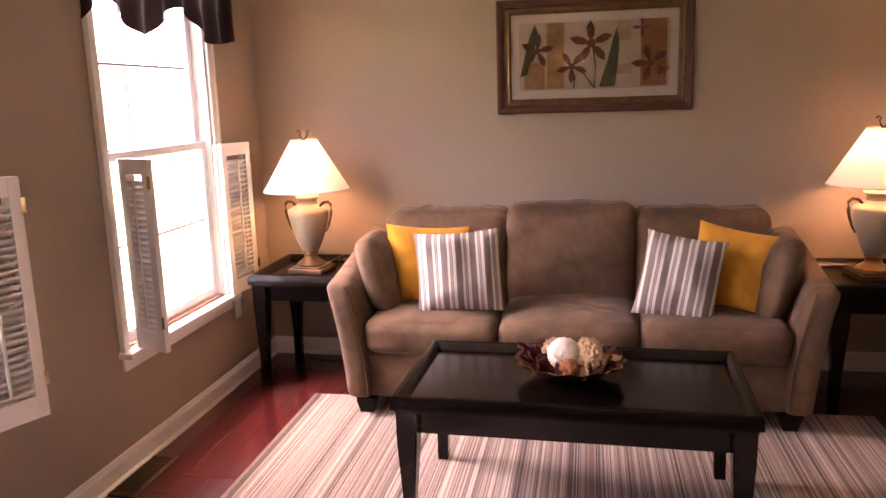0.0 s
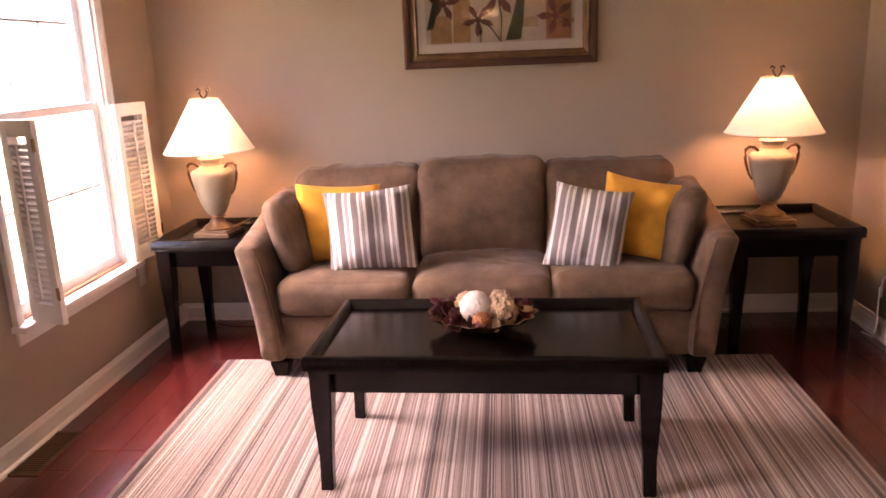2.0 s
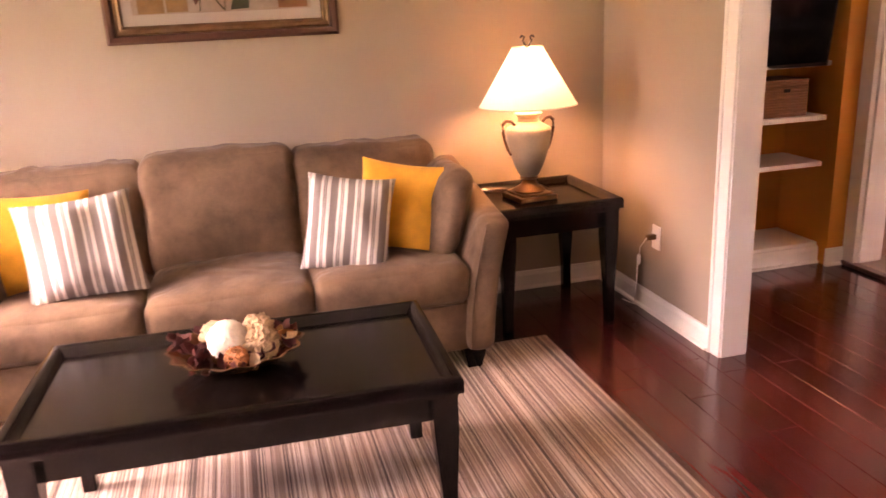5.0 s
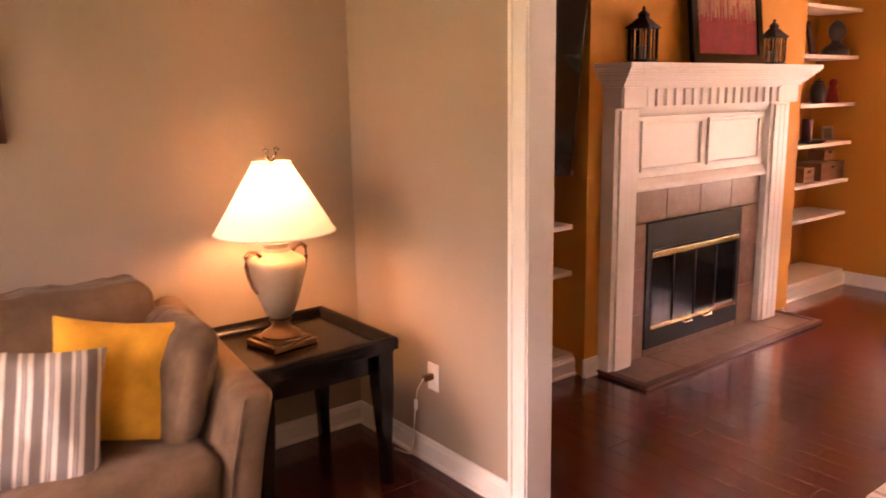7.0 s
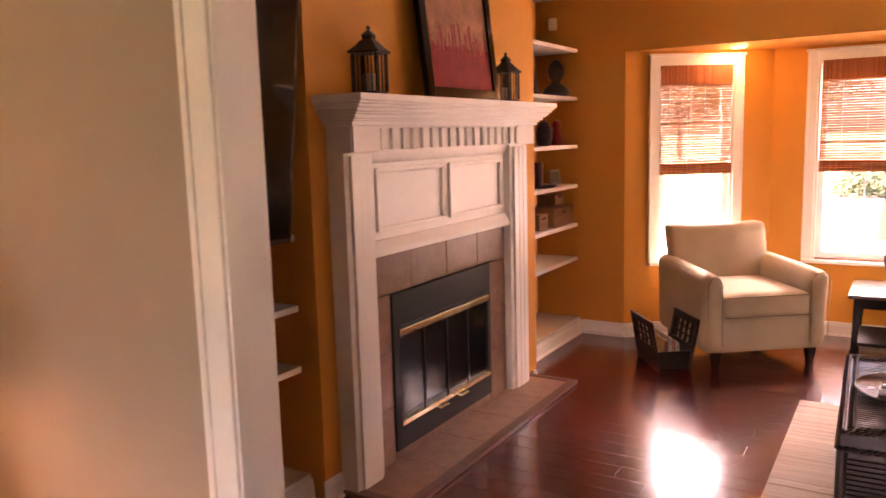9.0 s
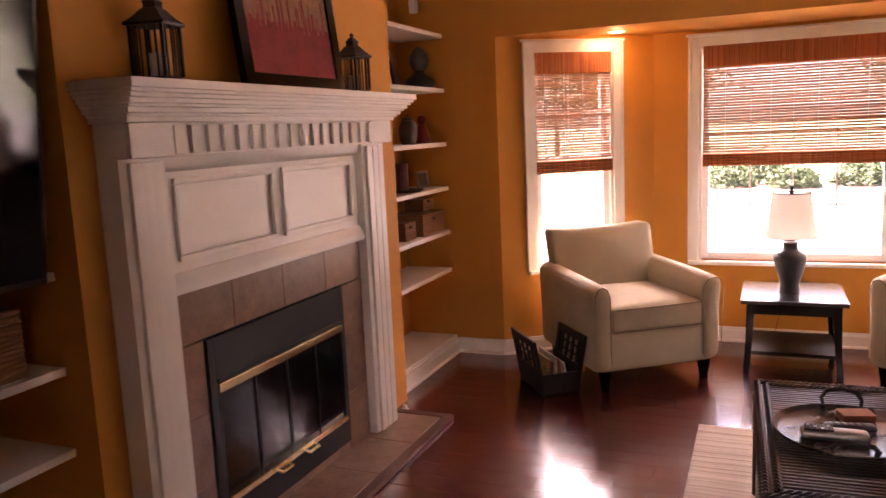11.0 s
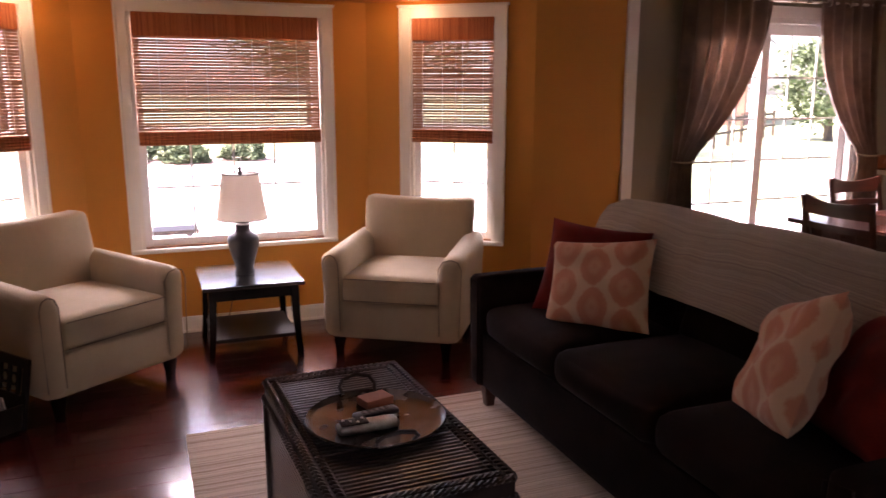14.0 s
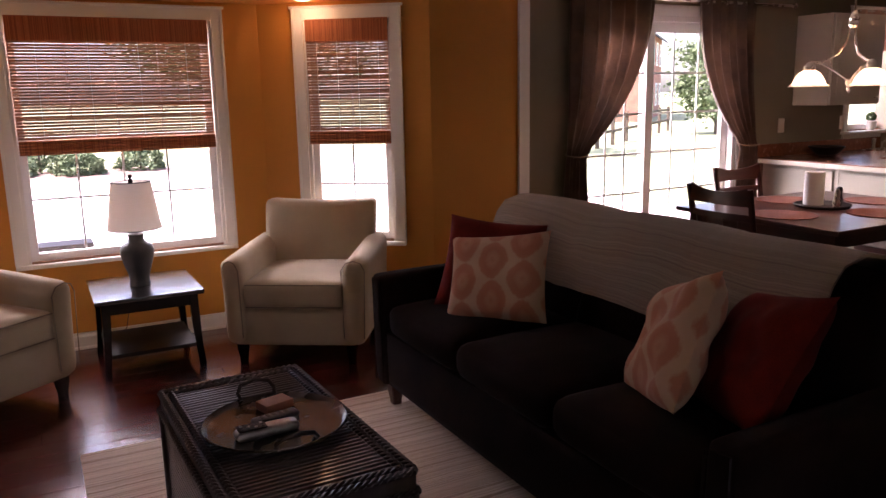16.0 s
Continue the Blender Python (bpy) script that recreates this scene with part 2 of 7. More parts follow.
M["dark_suede"].node_tree.nodes["Principled BSDF"].inputs["Specular IOR Level"].default_value = 0.06
M["beige"] = cloth("beige_chair_twill", (0.42, 0.338, 0.218), 0.1, 520, 0.2, 0.2, 3.0)
M["piping"] = cloth("tan_piping", (0.24, 0.185, 0.125), 0.1, 500, 0.1, 0.1)
M["yellow"] = cloth("mustard_yellow_cotton", (0.70, 0.325, 0.035), 0.14, 300, 0.2, 0.5, 9.0, creases=0.5)
M["red"] = cloth("dark_red_chenille", (0.16, 0.013, 0.008), 0.3, 260, 0.05, 0.4, 6.0)
M["stripe"] = ticking("grey_striped_ticking", 0.068, (0.25, 0.205, 0.18), (0.78, 0.71, 0.62))
M["rug"] = striped("striped_rug_wool", "x", 0.06, [(0.562, 0.459, 0.355), (0.118, 0.073, 0.05), (0.311, 0.211, 0.155), (0.592, 0.488, 0.385), (0.229, 0.152, 0.111), (0.414, 0.303, 0.229), (0.089, 0.056, 0.04), (0.533, 0.422, 0.326), (0.326, 0.226, 0.17)], 0.55, bump=0.8)
M["cream_rug"] = striped("cream_ribbed_rug", "x", 0.05, [(0.40, 0.30, 0.21), (0.66, 0.54, 0.42), (0.56, 0.45, 0.34), (0.72, 0.60, 0.47), (0.36, 0.26, 0.18), (0.66, 0.54, 0.42)], 0.5, wobble=0.02, bump=0.8)
M["throw"] = striped("ribbed_beige_throw", "y", 0.012, [(0.25, 0.195, 0.15), (0.34, 0.275, 0.215), (0.29, 0.23, 0.175), (0.36, 0.29, 0.23)], 0.5, bump=0.8)
M["brass"] = plain("polished_brass", (0.90, 0.74, 0.44), 0.22, 1.0, 0.08, 8, 90, 0.02)
M["bronze"] = plain("aged_bronze", (0.20, 0.115, 0.06), 0.38, 0.75, 0.3, 14, 120, 0.08, kind="object")
M["dark_bronze"] = plain("dark_red_bronze", (0.085, 0.04, 0.022), 0.4, 0.6, 0.3, 14, 120, 0.08, kind="object")
M["iron"] = plain("black_iron", (0.022, 0.016, 0.013), 0.5, 0.4, 0.3, 20, 140, 0.1, kind="object")
M["nickel"] = plain("brushed_nickel", (0.6, 0.55, 0.48), 0.28, 1.0, 0.06, 10, 90, 0.02)
M["ceramic"] = plain("cream_crackle_ceramic", (0.30, 0.235, 0.155), 0.42, 0.0, 0.14, 9, 90, 0.06, kind="object")
M["dark_ceramic"] = plain("dark_slate_ceramic", (0.035, 0.032, 0.036), 0.35, 0.0, 0.35, 12, 120, 0.1, kind="object")
M["shade"] = shade_mat("ivory_lampshade_cloth", (0.93, 0.89, 0.82), 0.17)
M["linen_shade"] = shade_mat("off_white_linen_shade", (0.75, 0.68, 0.60), 0.5)
M["frosted"] = shade_mat("frosted_white_glass", (0.95, 0.88, 0.75), 0.5)
M["bulb"] = glow_mat("lit_bulb", (1.0, 0.66, 0.36), 7.0)
M["glass"] = glass_mat("window_glass")
M["tile"] = plain("brown_slate_tile", (0.25, 0.145, 0.098), 0.32, 0, 0.30, 16, 55, 0.05)
M["grout"] = plain("brown_grout", (0.17, 0.115, 0.085), 0.9, 0, 0.1)
M["firebox"] = plain("black_metal_firebox", (0.02, 0.022, 0.025), 0.42, 0.3, 0.2, 6, 90, 0.05)
M["fire_glass"] = plain("smoked_fireplace_glass", (0.008, 0.008, 0.009), 0.12, 0.0, 0.2, 3, 30, 0.0, spec=0.35)
M["bamboo"] = shade_mat("bamboo_slat", (0.37, 0.195, 0.115), 0.26)
M["bamboo_band"] = striped("woven_bamboo_valance", "x", 0.02, [(0.42, 0.14, 0.055), (0.31, 0.10, 0.04), (0.48, 0.17, 0.07), (0.36, 0.12, 0.048)], 0.5, rough=0.6, sheen=0.0)
M["wicker"] = plain("dark_brown_wicker", (0.025, 0.015, 0.012), 0.38, 0, 0.4, 40, 200, 0.15, kind="object", coat=0.2)
M["basket"] = wood("tan_wicker_weave", (0.16, 0.07, 0.03), (0.36, 0.18, 0.09), "x", 0.6, 3.0, "object")
M["tv"] = plain("glossy_black_screen", (0.006, 0.006, 0.007), 0.08, 0, 0.2, bump=0.0)
M["plastic"] = plain("white_plastic", (0.78, 0.75, 0.70), 0.35, 0, 0.03, bump=0.0)
M["curtain"] = cloth("bronze_satin_curtain", (0.175, 0.105, 0.07), 0.35, 200, 0.06, 0.15, 5.0, 0.36)
M["curtain"].node_tree.nodes["Principled BSDF"].inputs["Specular IOR Level"].default_value = 0.7
M["valance"] = cloth("dark_brown_valance", (0.03, 0.018, 0.016), 0.2, 200, 0.3, 0.2)
M["paper"] = plain("white_paper", (0.8, 0.78, 0.74), 0.9, 0, 0.05, bump=0.03)
M["counter"] = plain("red_brown_laminate", (0.26, 0.10, 0.05), 0.25, 0, 0.3, 30, 160, 0.02)
M["cabinet"] = plain("cream_cabinet_paint", (0.62, 0.56, 0.46), 0.4, 0, 0.04, bump=0.02)
# cabinet cream darkened: the shade under the worktop is put into the colour
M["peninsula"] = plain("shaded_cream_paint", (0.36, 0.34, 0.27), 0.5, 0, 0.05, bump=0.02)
M["mat"] = cloth("rust_placemat", (0.19, 0.055, 0.028), 0.2, 200, 0.1, 0.4)
M["cushion"] = cloth("cream_seat_cotton", (0.55, 0.48, 0.40), 0.1, 300, 0.1, 0.2)
M["leaf"] = plain("green_leaf", (0.055, 0.085, 0.035), 0.85, 0, 0.5, 8, 60, 0.1, spec=0.15)
# leaf green lifted: the garden's bright haze is put into the colour
M["pale_leaf"] = plain("hazed_green_leaf", (0.12, 0.16, 0.085), 0.85, 0, 0.5, 8, 60, 0.1, spec=0.15)
M["grass"] = plain("lawn_grass", (0.25, 0.285, 0.15), 0.9, 0, 0.35, 0.8, 14, 0.3)
M["mulch"] = plain("faded_brown_mulch", (0.24, 0.17, 0.135), 0.95, 0, 0.4, 5, 40, 0.4)
M["brick"] = plain("red_brick_wall", (0.32, 0.14, 0.10), 0.9, 0, 0.25, 3, 30, 0.2)
M["siding"] = plain("white_siding", (0.75, 0.73, 0.70), 0.7, 0, 0.05, 1, 12, 0.1)
M["roof"] = plain("grey_shingles", (0.13, 0.12, 0.12), 0.9, 0, 0.25, 2, 30, 0.3)
M["dark_pane"] = plain("dark_far_window", (0.05, 0.055, 0.065), 0.15, 0, 0.2, bump=0.0)
M["bark"] = plain("tree_bark", (0.10, 0.075, 0.055), 0.95, 0, 0.3, 6, 50, 0.5)
M["concrete"] = plain("pale_concrete", (0.74, 0.72, 0.69), 0.9, 0, 0.1, 2, 50, 0.1)


# ---- mesh builders ----
def box(lo, hi, bev=0.0, seg=2):
    bm = bmesh.new()
    bmesh.ops.create_cube(bm, size=1.0)
    s = [h - l for l, h in zip(lo, hi)]
    for v in bm.verts:
        v.co = Vector([l + (c + 0.5) * d for l, c, d in zip(lo, v.co, s)])
    if bev:
        b = min(bev, min(abs(d) for d in s) * 0.45)
        bmesh.ops.bevel(bm, geom=bm.edges[:], offset=b, segments=seg, affect="EDGES", profile=0.6)
    return bm


def join(*bms):
    out = bmesh.new()
    for b in bms:
        me = bpy.data.meshes.new("tmp")
        b.to_mesh(me)
        b.free()
        out.from_mesh(me)
        bpy.data.meshes.remove(me)
    return out


def moved(bm, m):
    bm.transform(m)
    return bm


def prism(poly, d0, d1, axis="x", bev=0.0, seg=2):
    """A polygon drawn out along an axis from d0 to d1."""
    def at(p, d):
        a, b = p
        return {"x": (d, a, b), "y": (a, d, b), "z": (a, b, d)}[axis]
    bm = bmesh.new()
    lo = [bm.verts.new(at(p, d0)) for p in poly]
    hi = [bm.verts.new(at(p, d1)) for p in poly]
    n = len(poly)
    bm.faces.new(lo[::-1])
    bm.faces.new(hi)
    for i in range(n):
        bm.faces.new((lo[i], lo[(i + 1) % n], hi[(i + 1) % n], hi[i]))
    bmesh.ops.recalc_face_normals(bm, faces=bm.faces)
    if bev:
        bmesh.ops.bevel(bm, geom=bm.edges[:], offset=bev, segments=seg, affect="EDGES", profile=0.6)
    return bm


def lathe(profile, seg=32, cap=True):
    bm = bmesh.new()
    rings = []
    for r, z in profile:
        rings.append([bm.verts.new((r * math.cos(2 * math.pi * i / seg), r * math.sin(2 * math.pi * i / seg), z)) for i in range(seg)])
    for a, b in zip(rings, rings[1:]):
        for i in range(seg):
            j = (i + 1) % seg
            bm.faces.new((a[i], a[j], b[j], b[i]))
    if cap:
        for ring in (rings[0][::-1], rings[-1]):
            bm.faces.new(ring)
    bmesh.ops.remove_doubles(bm, verts=bm.verts, dist=1e-5)
    bmesh.ops.recalc_face_normals(bm, faces=bm.faces)
    return bm


def tube(pts, r, seg=8, closed=False):
    bm = bmesh.new()
    pts = [Vector(p) for p in pts]
    n = len(pts)
    rs = r if isinstance(r, (list, tuple)) else [r] * n
    rings = []
    for i, p in enumerate(pts):
        a = pts[(i - 1) % n] if closed or i else p
        b = pts[(i + 1) % n] if closed or i < n - 1 else p
        t = (b - a).normalized()
        side = t.cross(Vector((0, 0, 1)))
        if side.length < 1e-3:
            side = t.cross(Vector((0, 1, 0)))
        side.normalize()
        up = side.cross(t)
        rings.append([bm.verts.new(p + rs[i] * (math.cos(2 * math.pi * k / seg) * side + math.sin(2 * math.pi * k / seg) * up)) for k in range(seg)])
    last = n if closed else n - 1
    for i in range(last):
        a, b = rings[i], rings[(i + 1) % n]
        for k in range(seg):
            j = (k + 1) % seg
            bm.faces.new((a[k], a[j], b[j], b[k]))
    if not closed:
        bm.faces.new(rings[0][::-1])
        bm.faces.new(rings[-1])
    bmesh.ops.recalc_face_normals(bm, faces=bm.faces)
    return bm


def arc(c, r, a0, a1, n, plane="xz"):
    out = []
    for i in range(n + 1):
        a = radians(a0 + (a1 - a0) * i / n)
        u, v = r * math.cos(a), r * math.sin(a)
        out.append({"xz": (c[0] + u, c[1], c[2] + v), "xy": (c[0] + u, c[1] + v, c[2]), "yz": (c[0], c[1] + u, c[2] + v)}[plane])
    return out


def cushion(size, r=0.05, bulge=(0, 0, 0), n=9, wrinkle=0.0, freq=6.0, seed=0, warp=None):
    """A stuffed block, its base at z = 0, with rounded edges, swollen faces and soft creases."""
    h = Vector(size) / 2
    r = min(r, min(h) * 0.98)
    bm = bmesh.new()
    grid = [math.sin(math.pi / 2 * (-1 + 2 * i / n)) for i in range(n + 1)]
    for ax in range(3):
        for sg in (-1, 1):
            vs = {}
            for i, u in enumerate(grid):
                for j, v in enumerate(grid):
                    p = [0, 0, 0]
                    p[ax], p[(ax + 1) % 3], p[(ax + 2) % 3] = sg, u, v
                    q = Vector([p[k] * h[k] for k in range(3)])
                    c = Vector([max(-(h[k] - r), min(h[k] - r, q[k])) for k in range(3)])
                    d = q - c
                    q = c + d.normalized() * r if d.length > 1e-9 else q
                    for k in range(3):
                        q[k] += bulge[k] * p[k] * (1 - p[(k + 1) % 3] ** 2) * (1 - p[(k + 2) % 3] ** 2)
                    if wrinkle:
                        w = noise.noise(q * freq + Vector((seed * 7.3, seed * 3.1, 0))) + 0.5 * noise.noise(q * freq * 2.7 + Vector((0, seed * 5.7, 0)))
                        q += wrinkle * w * Vector(p).normalized()
                    q.z += h.z
                    if warp:
                        q = Vector(warp(q.x, q.y, max(q.z, 0.0)))
                    vs[i, j] = bm.verts.new(q)
            for i in range(n):
                for j in range(n):
                    f = (vs[i, j], vs[i + 1, j], vs[i + 1, j + 1], vs[i, j + 1])
                    bm.faces.new(f if sg > 0 else f[::-1])
    bmesh.ops.remove_doubles(bm, verts=bm.verts, dist=2e-4)
    bmesh.ops.recalc_face_normals(bm, faces=bm.faces)
    return bm


def pillow_bm(w, h, t, n=22, seed=0, pinch=0.075, crease=0.03):
    """A scatter cushion that stands in the xz plane, its base at z = 0."""
    bm = bmesh.new()
    sheets = []
    for sg in (-1, 1):
        vs = {}
        for i in range(n + 1):
            for j in range(n + 1):
                u, v = -1 + 2 * i / n, -1 + 2 * j / n
                x = w / 2 * u * (1 - pinch * (1 - v * v))
                z = h / 2 * v * (1 - pinch * (1 - u * u))
                d = t / 2 * ((1 - u ** 4) * (1 - v ** 4)) ** 0.6
                edge = min(1.0, 3 * (1 - max(abs(u), abs(v))))
                d += edge * crease * noise.noise(Vector((x * 9, z * 9, seed * 4.7 + sg)))
                vs[i, j] = bm.verts.new((x, sg * d, z + h / 2))
        for i in range(n):
            for j in range(n):
                f = (vs[i, j], vs[i + 1, j], vs[i + 1, j + 1], vs[i, j + 1])
                bm.faces.new(f if sg < 0 else f[::-1])
        sheets.append(vs)
    bmesh.ops.remove_doubles(bm, verts=bm.verts, dist=1e-4)
    bmesh.ops.recalc_face_normals(bm, faces=bm.faces)
    return bm


# ---- things and parts ----
def flat_faces(me):
    """Large flats stay flat and only the rounded edges shade smoothly: normals weighted by area."""
    around = {}
    for p in me.polygons:
        for v in p.vertices:
            around.setdefault(v, []).append(p)
    limit = math.cos(radians(38))
    out = []
    for p in me.polygons:
        for v in p.vertices:
            s = Vector((0, 0, 0))
            for q in around[v]:
                if q.normal.dot(p.normal) > limit:
                    s += q.normal * (q.area + 1e-9)
            out.append(tuple(s.normalized()))
    me.normals_split_custom_set(out)


def mesh_of(name, bm, mat, smooth=True):
    me = bpy.data.meshes.new(name)
    bm.to_mesh(me)
    bm.free()
    me.materials.append(mat)
    if smooth:
        me.shade_smooth()
        me.set_sharp_from_angle(angle=radians(38))
        area = sorted(p.area for p in me.polygons)
        if 6 < len(area) < 1500 and area[-1] > 20 * area[len(area) // 2]:
            flat_faces(me)
    return me


def part(name, bm, mat, parent, label="", m=None, smooth=True):
    ob = new(name, bm if isinstance(bm, bpy.types.Mesh) else mesh_of(name, bm, mat, smooth))
    ob.parent = parent
    if m is not None:
        ob.matrix_basis = m
    if label:
        tagged(ob, label)
    return ob


def thing(name, m, label, category, group=""):
    ob = new(name)
    ob.matrix_world = m
    return tagged(ob, label, category, group)


def solid(name, bm, mat, label, category, m=None, group="", smooth=True):
    """A thing of one piece."""
    ob = new(name, mesh_of(name, bm, mat, smooth))
    if m is not None:
        ob.matrix_world = m
    return tagged(ob, label, category, group)


def setting(name, bm, mat, label, smooth=False, m=None):
    ob = new(name, mesh_of(name, bm, mat, smooth))
    if m is not None:
        ob.matrix_world = m
    return tagged(ob, label, "", "", "structure")


def wall_bm(axis, f0, f1, a0, a1, z0, z1, holes=()):
    """A wall between the planes f0 and f1 that runs from a0 to a1, with openings (a0, a1, z0, z1)."""
    def b(p0, p1, q0, q1):
        if p1 - p0 < 1e-4 or q1 - q0 < 1e-4:
            return []
        return [box((f0, p0, q0), (f1, p1, q1))] if axis == "x" else [box((p0, f0, q0), (p1, f1, q1))]
    out, at = [], a0
    for h0, h1, g0, g1 in sorted(holes):
        out += b(at, h0, z0, z1) + b(h0, h1, z0, g0) + b(h0, h1, g1, z1)
        at = h1
    out += b(at, a1, z0, z1)
    return join(*out)

# ---- the plan: living room x -3.735 to 0, family room x 0.11 to 4.30 with a bay, dining and kitchen beyond y -4.75 ----
CEIL, LX, FX, EXT = 2.44, -3.735, 4.30, 0.12
WX, BAYZ = 4.955, 2.035
SOUTH = -8.6

setting("subfloor", box((LX - EXT, SOUTH, -0.12), (FX + 0.12, 0.24, -0.021)), M["floor"], "dark wooden subfloor under the boards")
setting("bay_subfloor", prism([(FX + 0.12, -0.5), (FX + 0.12, -4.1), (FX + 0.2, -4.1), (WX + 0.1, -3.18), (WX + 0.1, -1.4), (FX + 0.2, -0.5)], -0.12, -0.021, "z"), M["floor"], "wooden subfloor under the bay")
setting("ceiling", box((LX - EXT, SOUTH, CEIL), (FX + 0.12, 0.24, CEIL + 0.1)), M["ceiling"], "flat white painted ceiling")
setting("ceiling_bay", prism([(FX + 0.12, -0.5), (FX + 0.12, -4.08), (FX + 0.2, -4.08), (WX + 0.12, -3.2), (WX + 0.12, -1.37), (FX + 0.2, -0.5)], BAYZ, BAYZ + 0.1, "z"), M["orange"], "low orange ceiling over the bay window")

# openings (along the wall, then z)
W1L, W2L = (-1.47, -0.58, 0.507, 2.06), (-3.22, -2.33, 0.507, 2.06)
setting("wall_west", wall_bm("x", LX - EXT, LX, SOUTH, 0.12, 0, CEIL, [W1L, W2L]), M["taupe"], "taupe painted wall with two tall windows")
setting("wall_north_living", wall_bm("y", 0.0, 0.12, LX, 0.11, 0, CEIL), M["taupe"], "taupe painted wall behind the brown sofa")
POST = -1.132
setting("wall_between", wall_bm("x", 0.0, 0.11, SOUTH, 0.0, 0, CEIL, [(-3.3, POST + 0.02, 0, 2.12)]), M["taupe"], "taupe wall with a wide cased opening")
setting("wall_south", wall_bm("y", SOUTH - 0.12, SOUTH, LX - EXT, FX + 0.12, 0, CEIL), M["taupe"], "plain taupe wall")
setting("wall_north_family", wall_bm("y", 0.12, 0.24, 0.11, FX + 0.12, 0, CEIL), M["orange"], "orange painted wall behind the shelves")
FB = (1.665, 2.605, 0.10, 0.80)
setting("chimney_breast", wall_bm("y", -0.30, 0.12, 1.222, 3.32, 0, CEIL, [FB]), M["orange"], "orange chimney breast above the white mantel")
setting("wall_east_north", wall_bm("x", FX, FX + 0.12, -0.555, 0.12, 0, CEIL), M["orange"], "orange wall beside the shelves")
setting("bay_header", wall_bm("x", FX, FX + 0.12, -4.01, -0.555, BAYZ, CEIL), M["orange"], "orange header over the bay window")
setting("wall_east_mid", wall_bm("x", FX, FX + 0.12, -4.66, -4.01, 0, CEIL), M["orange"], "orange wall between the bay and the dining room")
setting("dining_header", wall_bm("y", -4.76, -4.66, 0.11, FX + 0.12, 2.16, CEIL), M["orange"], "orange header over the opening to the dining room")
SL, KW = (-6.76, -5.19, 0.03, 1.99), (-9.25, -8.12, 1.08, 2.06)
setting("wall_east_dining", wall_bm("x", FX + 0.06, FX + 0.18, SOUTH - 1.2, -4.76, 0, CEIL, [SL, KW]), M["olive"], "olive painted wall with a sliding door")
setting("wall_south_kitchen", wall_bm("y", SOUTH - 1.3, SOUTH - 1.2, 1.2, FX + 0.18, 0, CEIL), M["olive"], "olive wall at the end of the kitchen")
setting("ceiling_kitchen", box((1.1, SOUTH - 1.3, CEIL), (FX + 0.18, SOUTH - 0.125, CEIL + 0.1)), M["ceiling"], "flat white kitchen ceiling")
setting("floor_kitchen", box((1.1, SOUTH - 1.3, -0.12), (FX + 0.18, SOUTH - 0.125, 0.0)), M["floor"], "dark wooden kitchen floor")


# ---- bay walls, each drawn along its own line ----
def along(x0, y0, x1, y1):
    """A frame whose x runs along the wall, y to the outside, z up, and the wall's length."""
    a = math.atan2(y1 - y0, x1 - x0)
    return pose(x0, y0, 0, 0, 0, math.degrees(a)), math.hypot(x1 - x0, y1 - y0)


BAY = [(FX, -0.555), (WX, -1.43), (WX, -3.135), (FX, -4.01)]
BW = []
for k, hole in enumerate([(0.242, 0.796, 0.545, 1.93), (0.287, 1.418, 0.545, 1.93), (0.297, 0.851, 0.545, 1.93)]):
    fm, ln = along(*BAY[k], *BAY[k + 1])
    bm = wall_bm("y", 0.0, 0.12, 0.0, ln, 0, BAYZ, [hole])
    setting("wall_bay_%d" % (k + 1), bm, M["orange"], "orange bay wall around a tall window", m=fm)
    BW.append((fm, hole))


# ---- baseboards and casings ----
def base_run(x0, y0, x1, y1, height=0.10):
    """A baseboard with a stepped top; the room lies to the right of the line."""
    fm, ln = along(x0, y0, x1, y1)
    t, h = 0.014, height
    bm = prism([(0, 0), (-t, 0), (-t, h - 0.025), (-t * 0.6, h - 0.012), (-t * 0.55, h - 0.004), (-t * 0.2, h), (0, h)], 0, ln, "x")
    shoe = prism([(-t, 0), (-t - 0.011, 0), (-t - 0.010, 0.010), (-t, 0.018)], 0, ln, "x")
    return setting("baseboard", join(bm, shoe), M["trim"], "white painted baseboard with a shoe moulding", m=fm)


base_run(LX, SOUTH, LX, -0.014)
base_run(LX, 0, -0.0, 0)
base_run(0, -0.014, 0, POST + 0.09)
base_run(1.21, -0.30, 1.325, -0.30)
base_run(3.32, -0.225, FX, -0.225)
base_run(0.11, -0.225, 1.22, -0.225)
base_run(FX, -0.24, *BAY[0])
for p, q in zip(BAY, BAY[1:]):
    base_run(*p, *q)
base_run(*BAY[3], FX, -4.66)

# cased end of the wall between the rooms
setting("opening_jamb", join(box((-0.004, POST, 0), (0.114, POST + 0.02, 2.12), 0.002), box((-0.004, -3.3, 0), (0.114, -3.28, 2.12), 0.002), box((-0.004, -3.28, 2.10), (0.114, POST, 2.12), 0.002)), M["trim"], "white painted jamb of the wide opening")


def casing_strip(y0, y1, x_face, sgn, z0, z1):
    """A flat casing with a raised back band on a wall that faces along x."""
    a, b = sorted((x_face, x_face + sgn * 0.014))
    c, d = sorted((x_face, x_face + sgn * 0.022))
    return join(box((a, y0, z0), (b, y1, z1), 0.003), box((c, y1 - 0.018, z0), (d, y1, z1), 0.004))


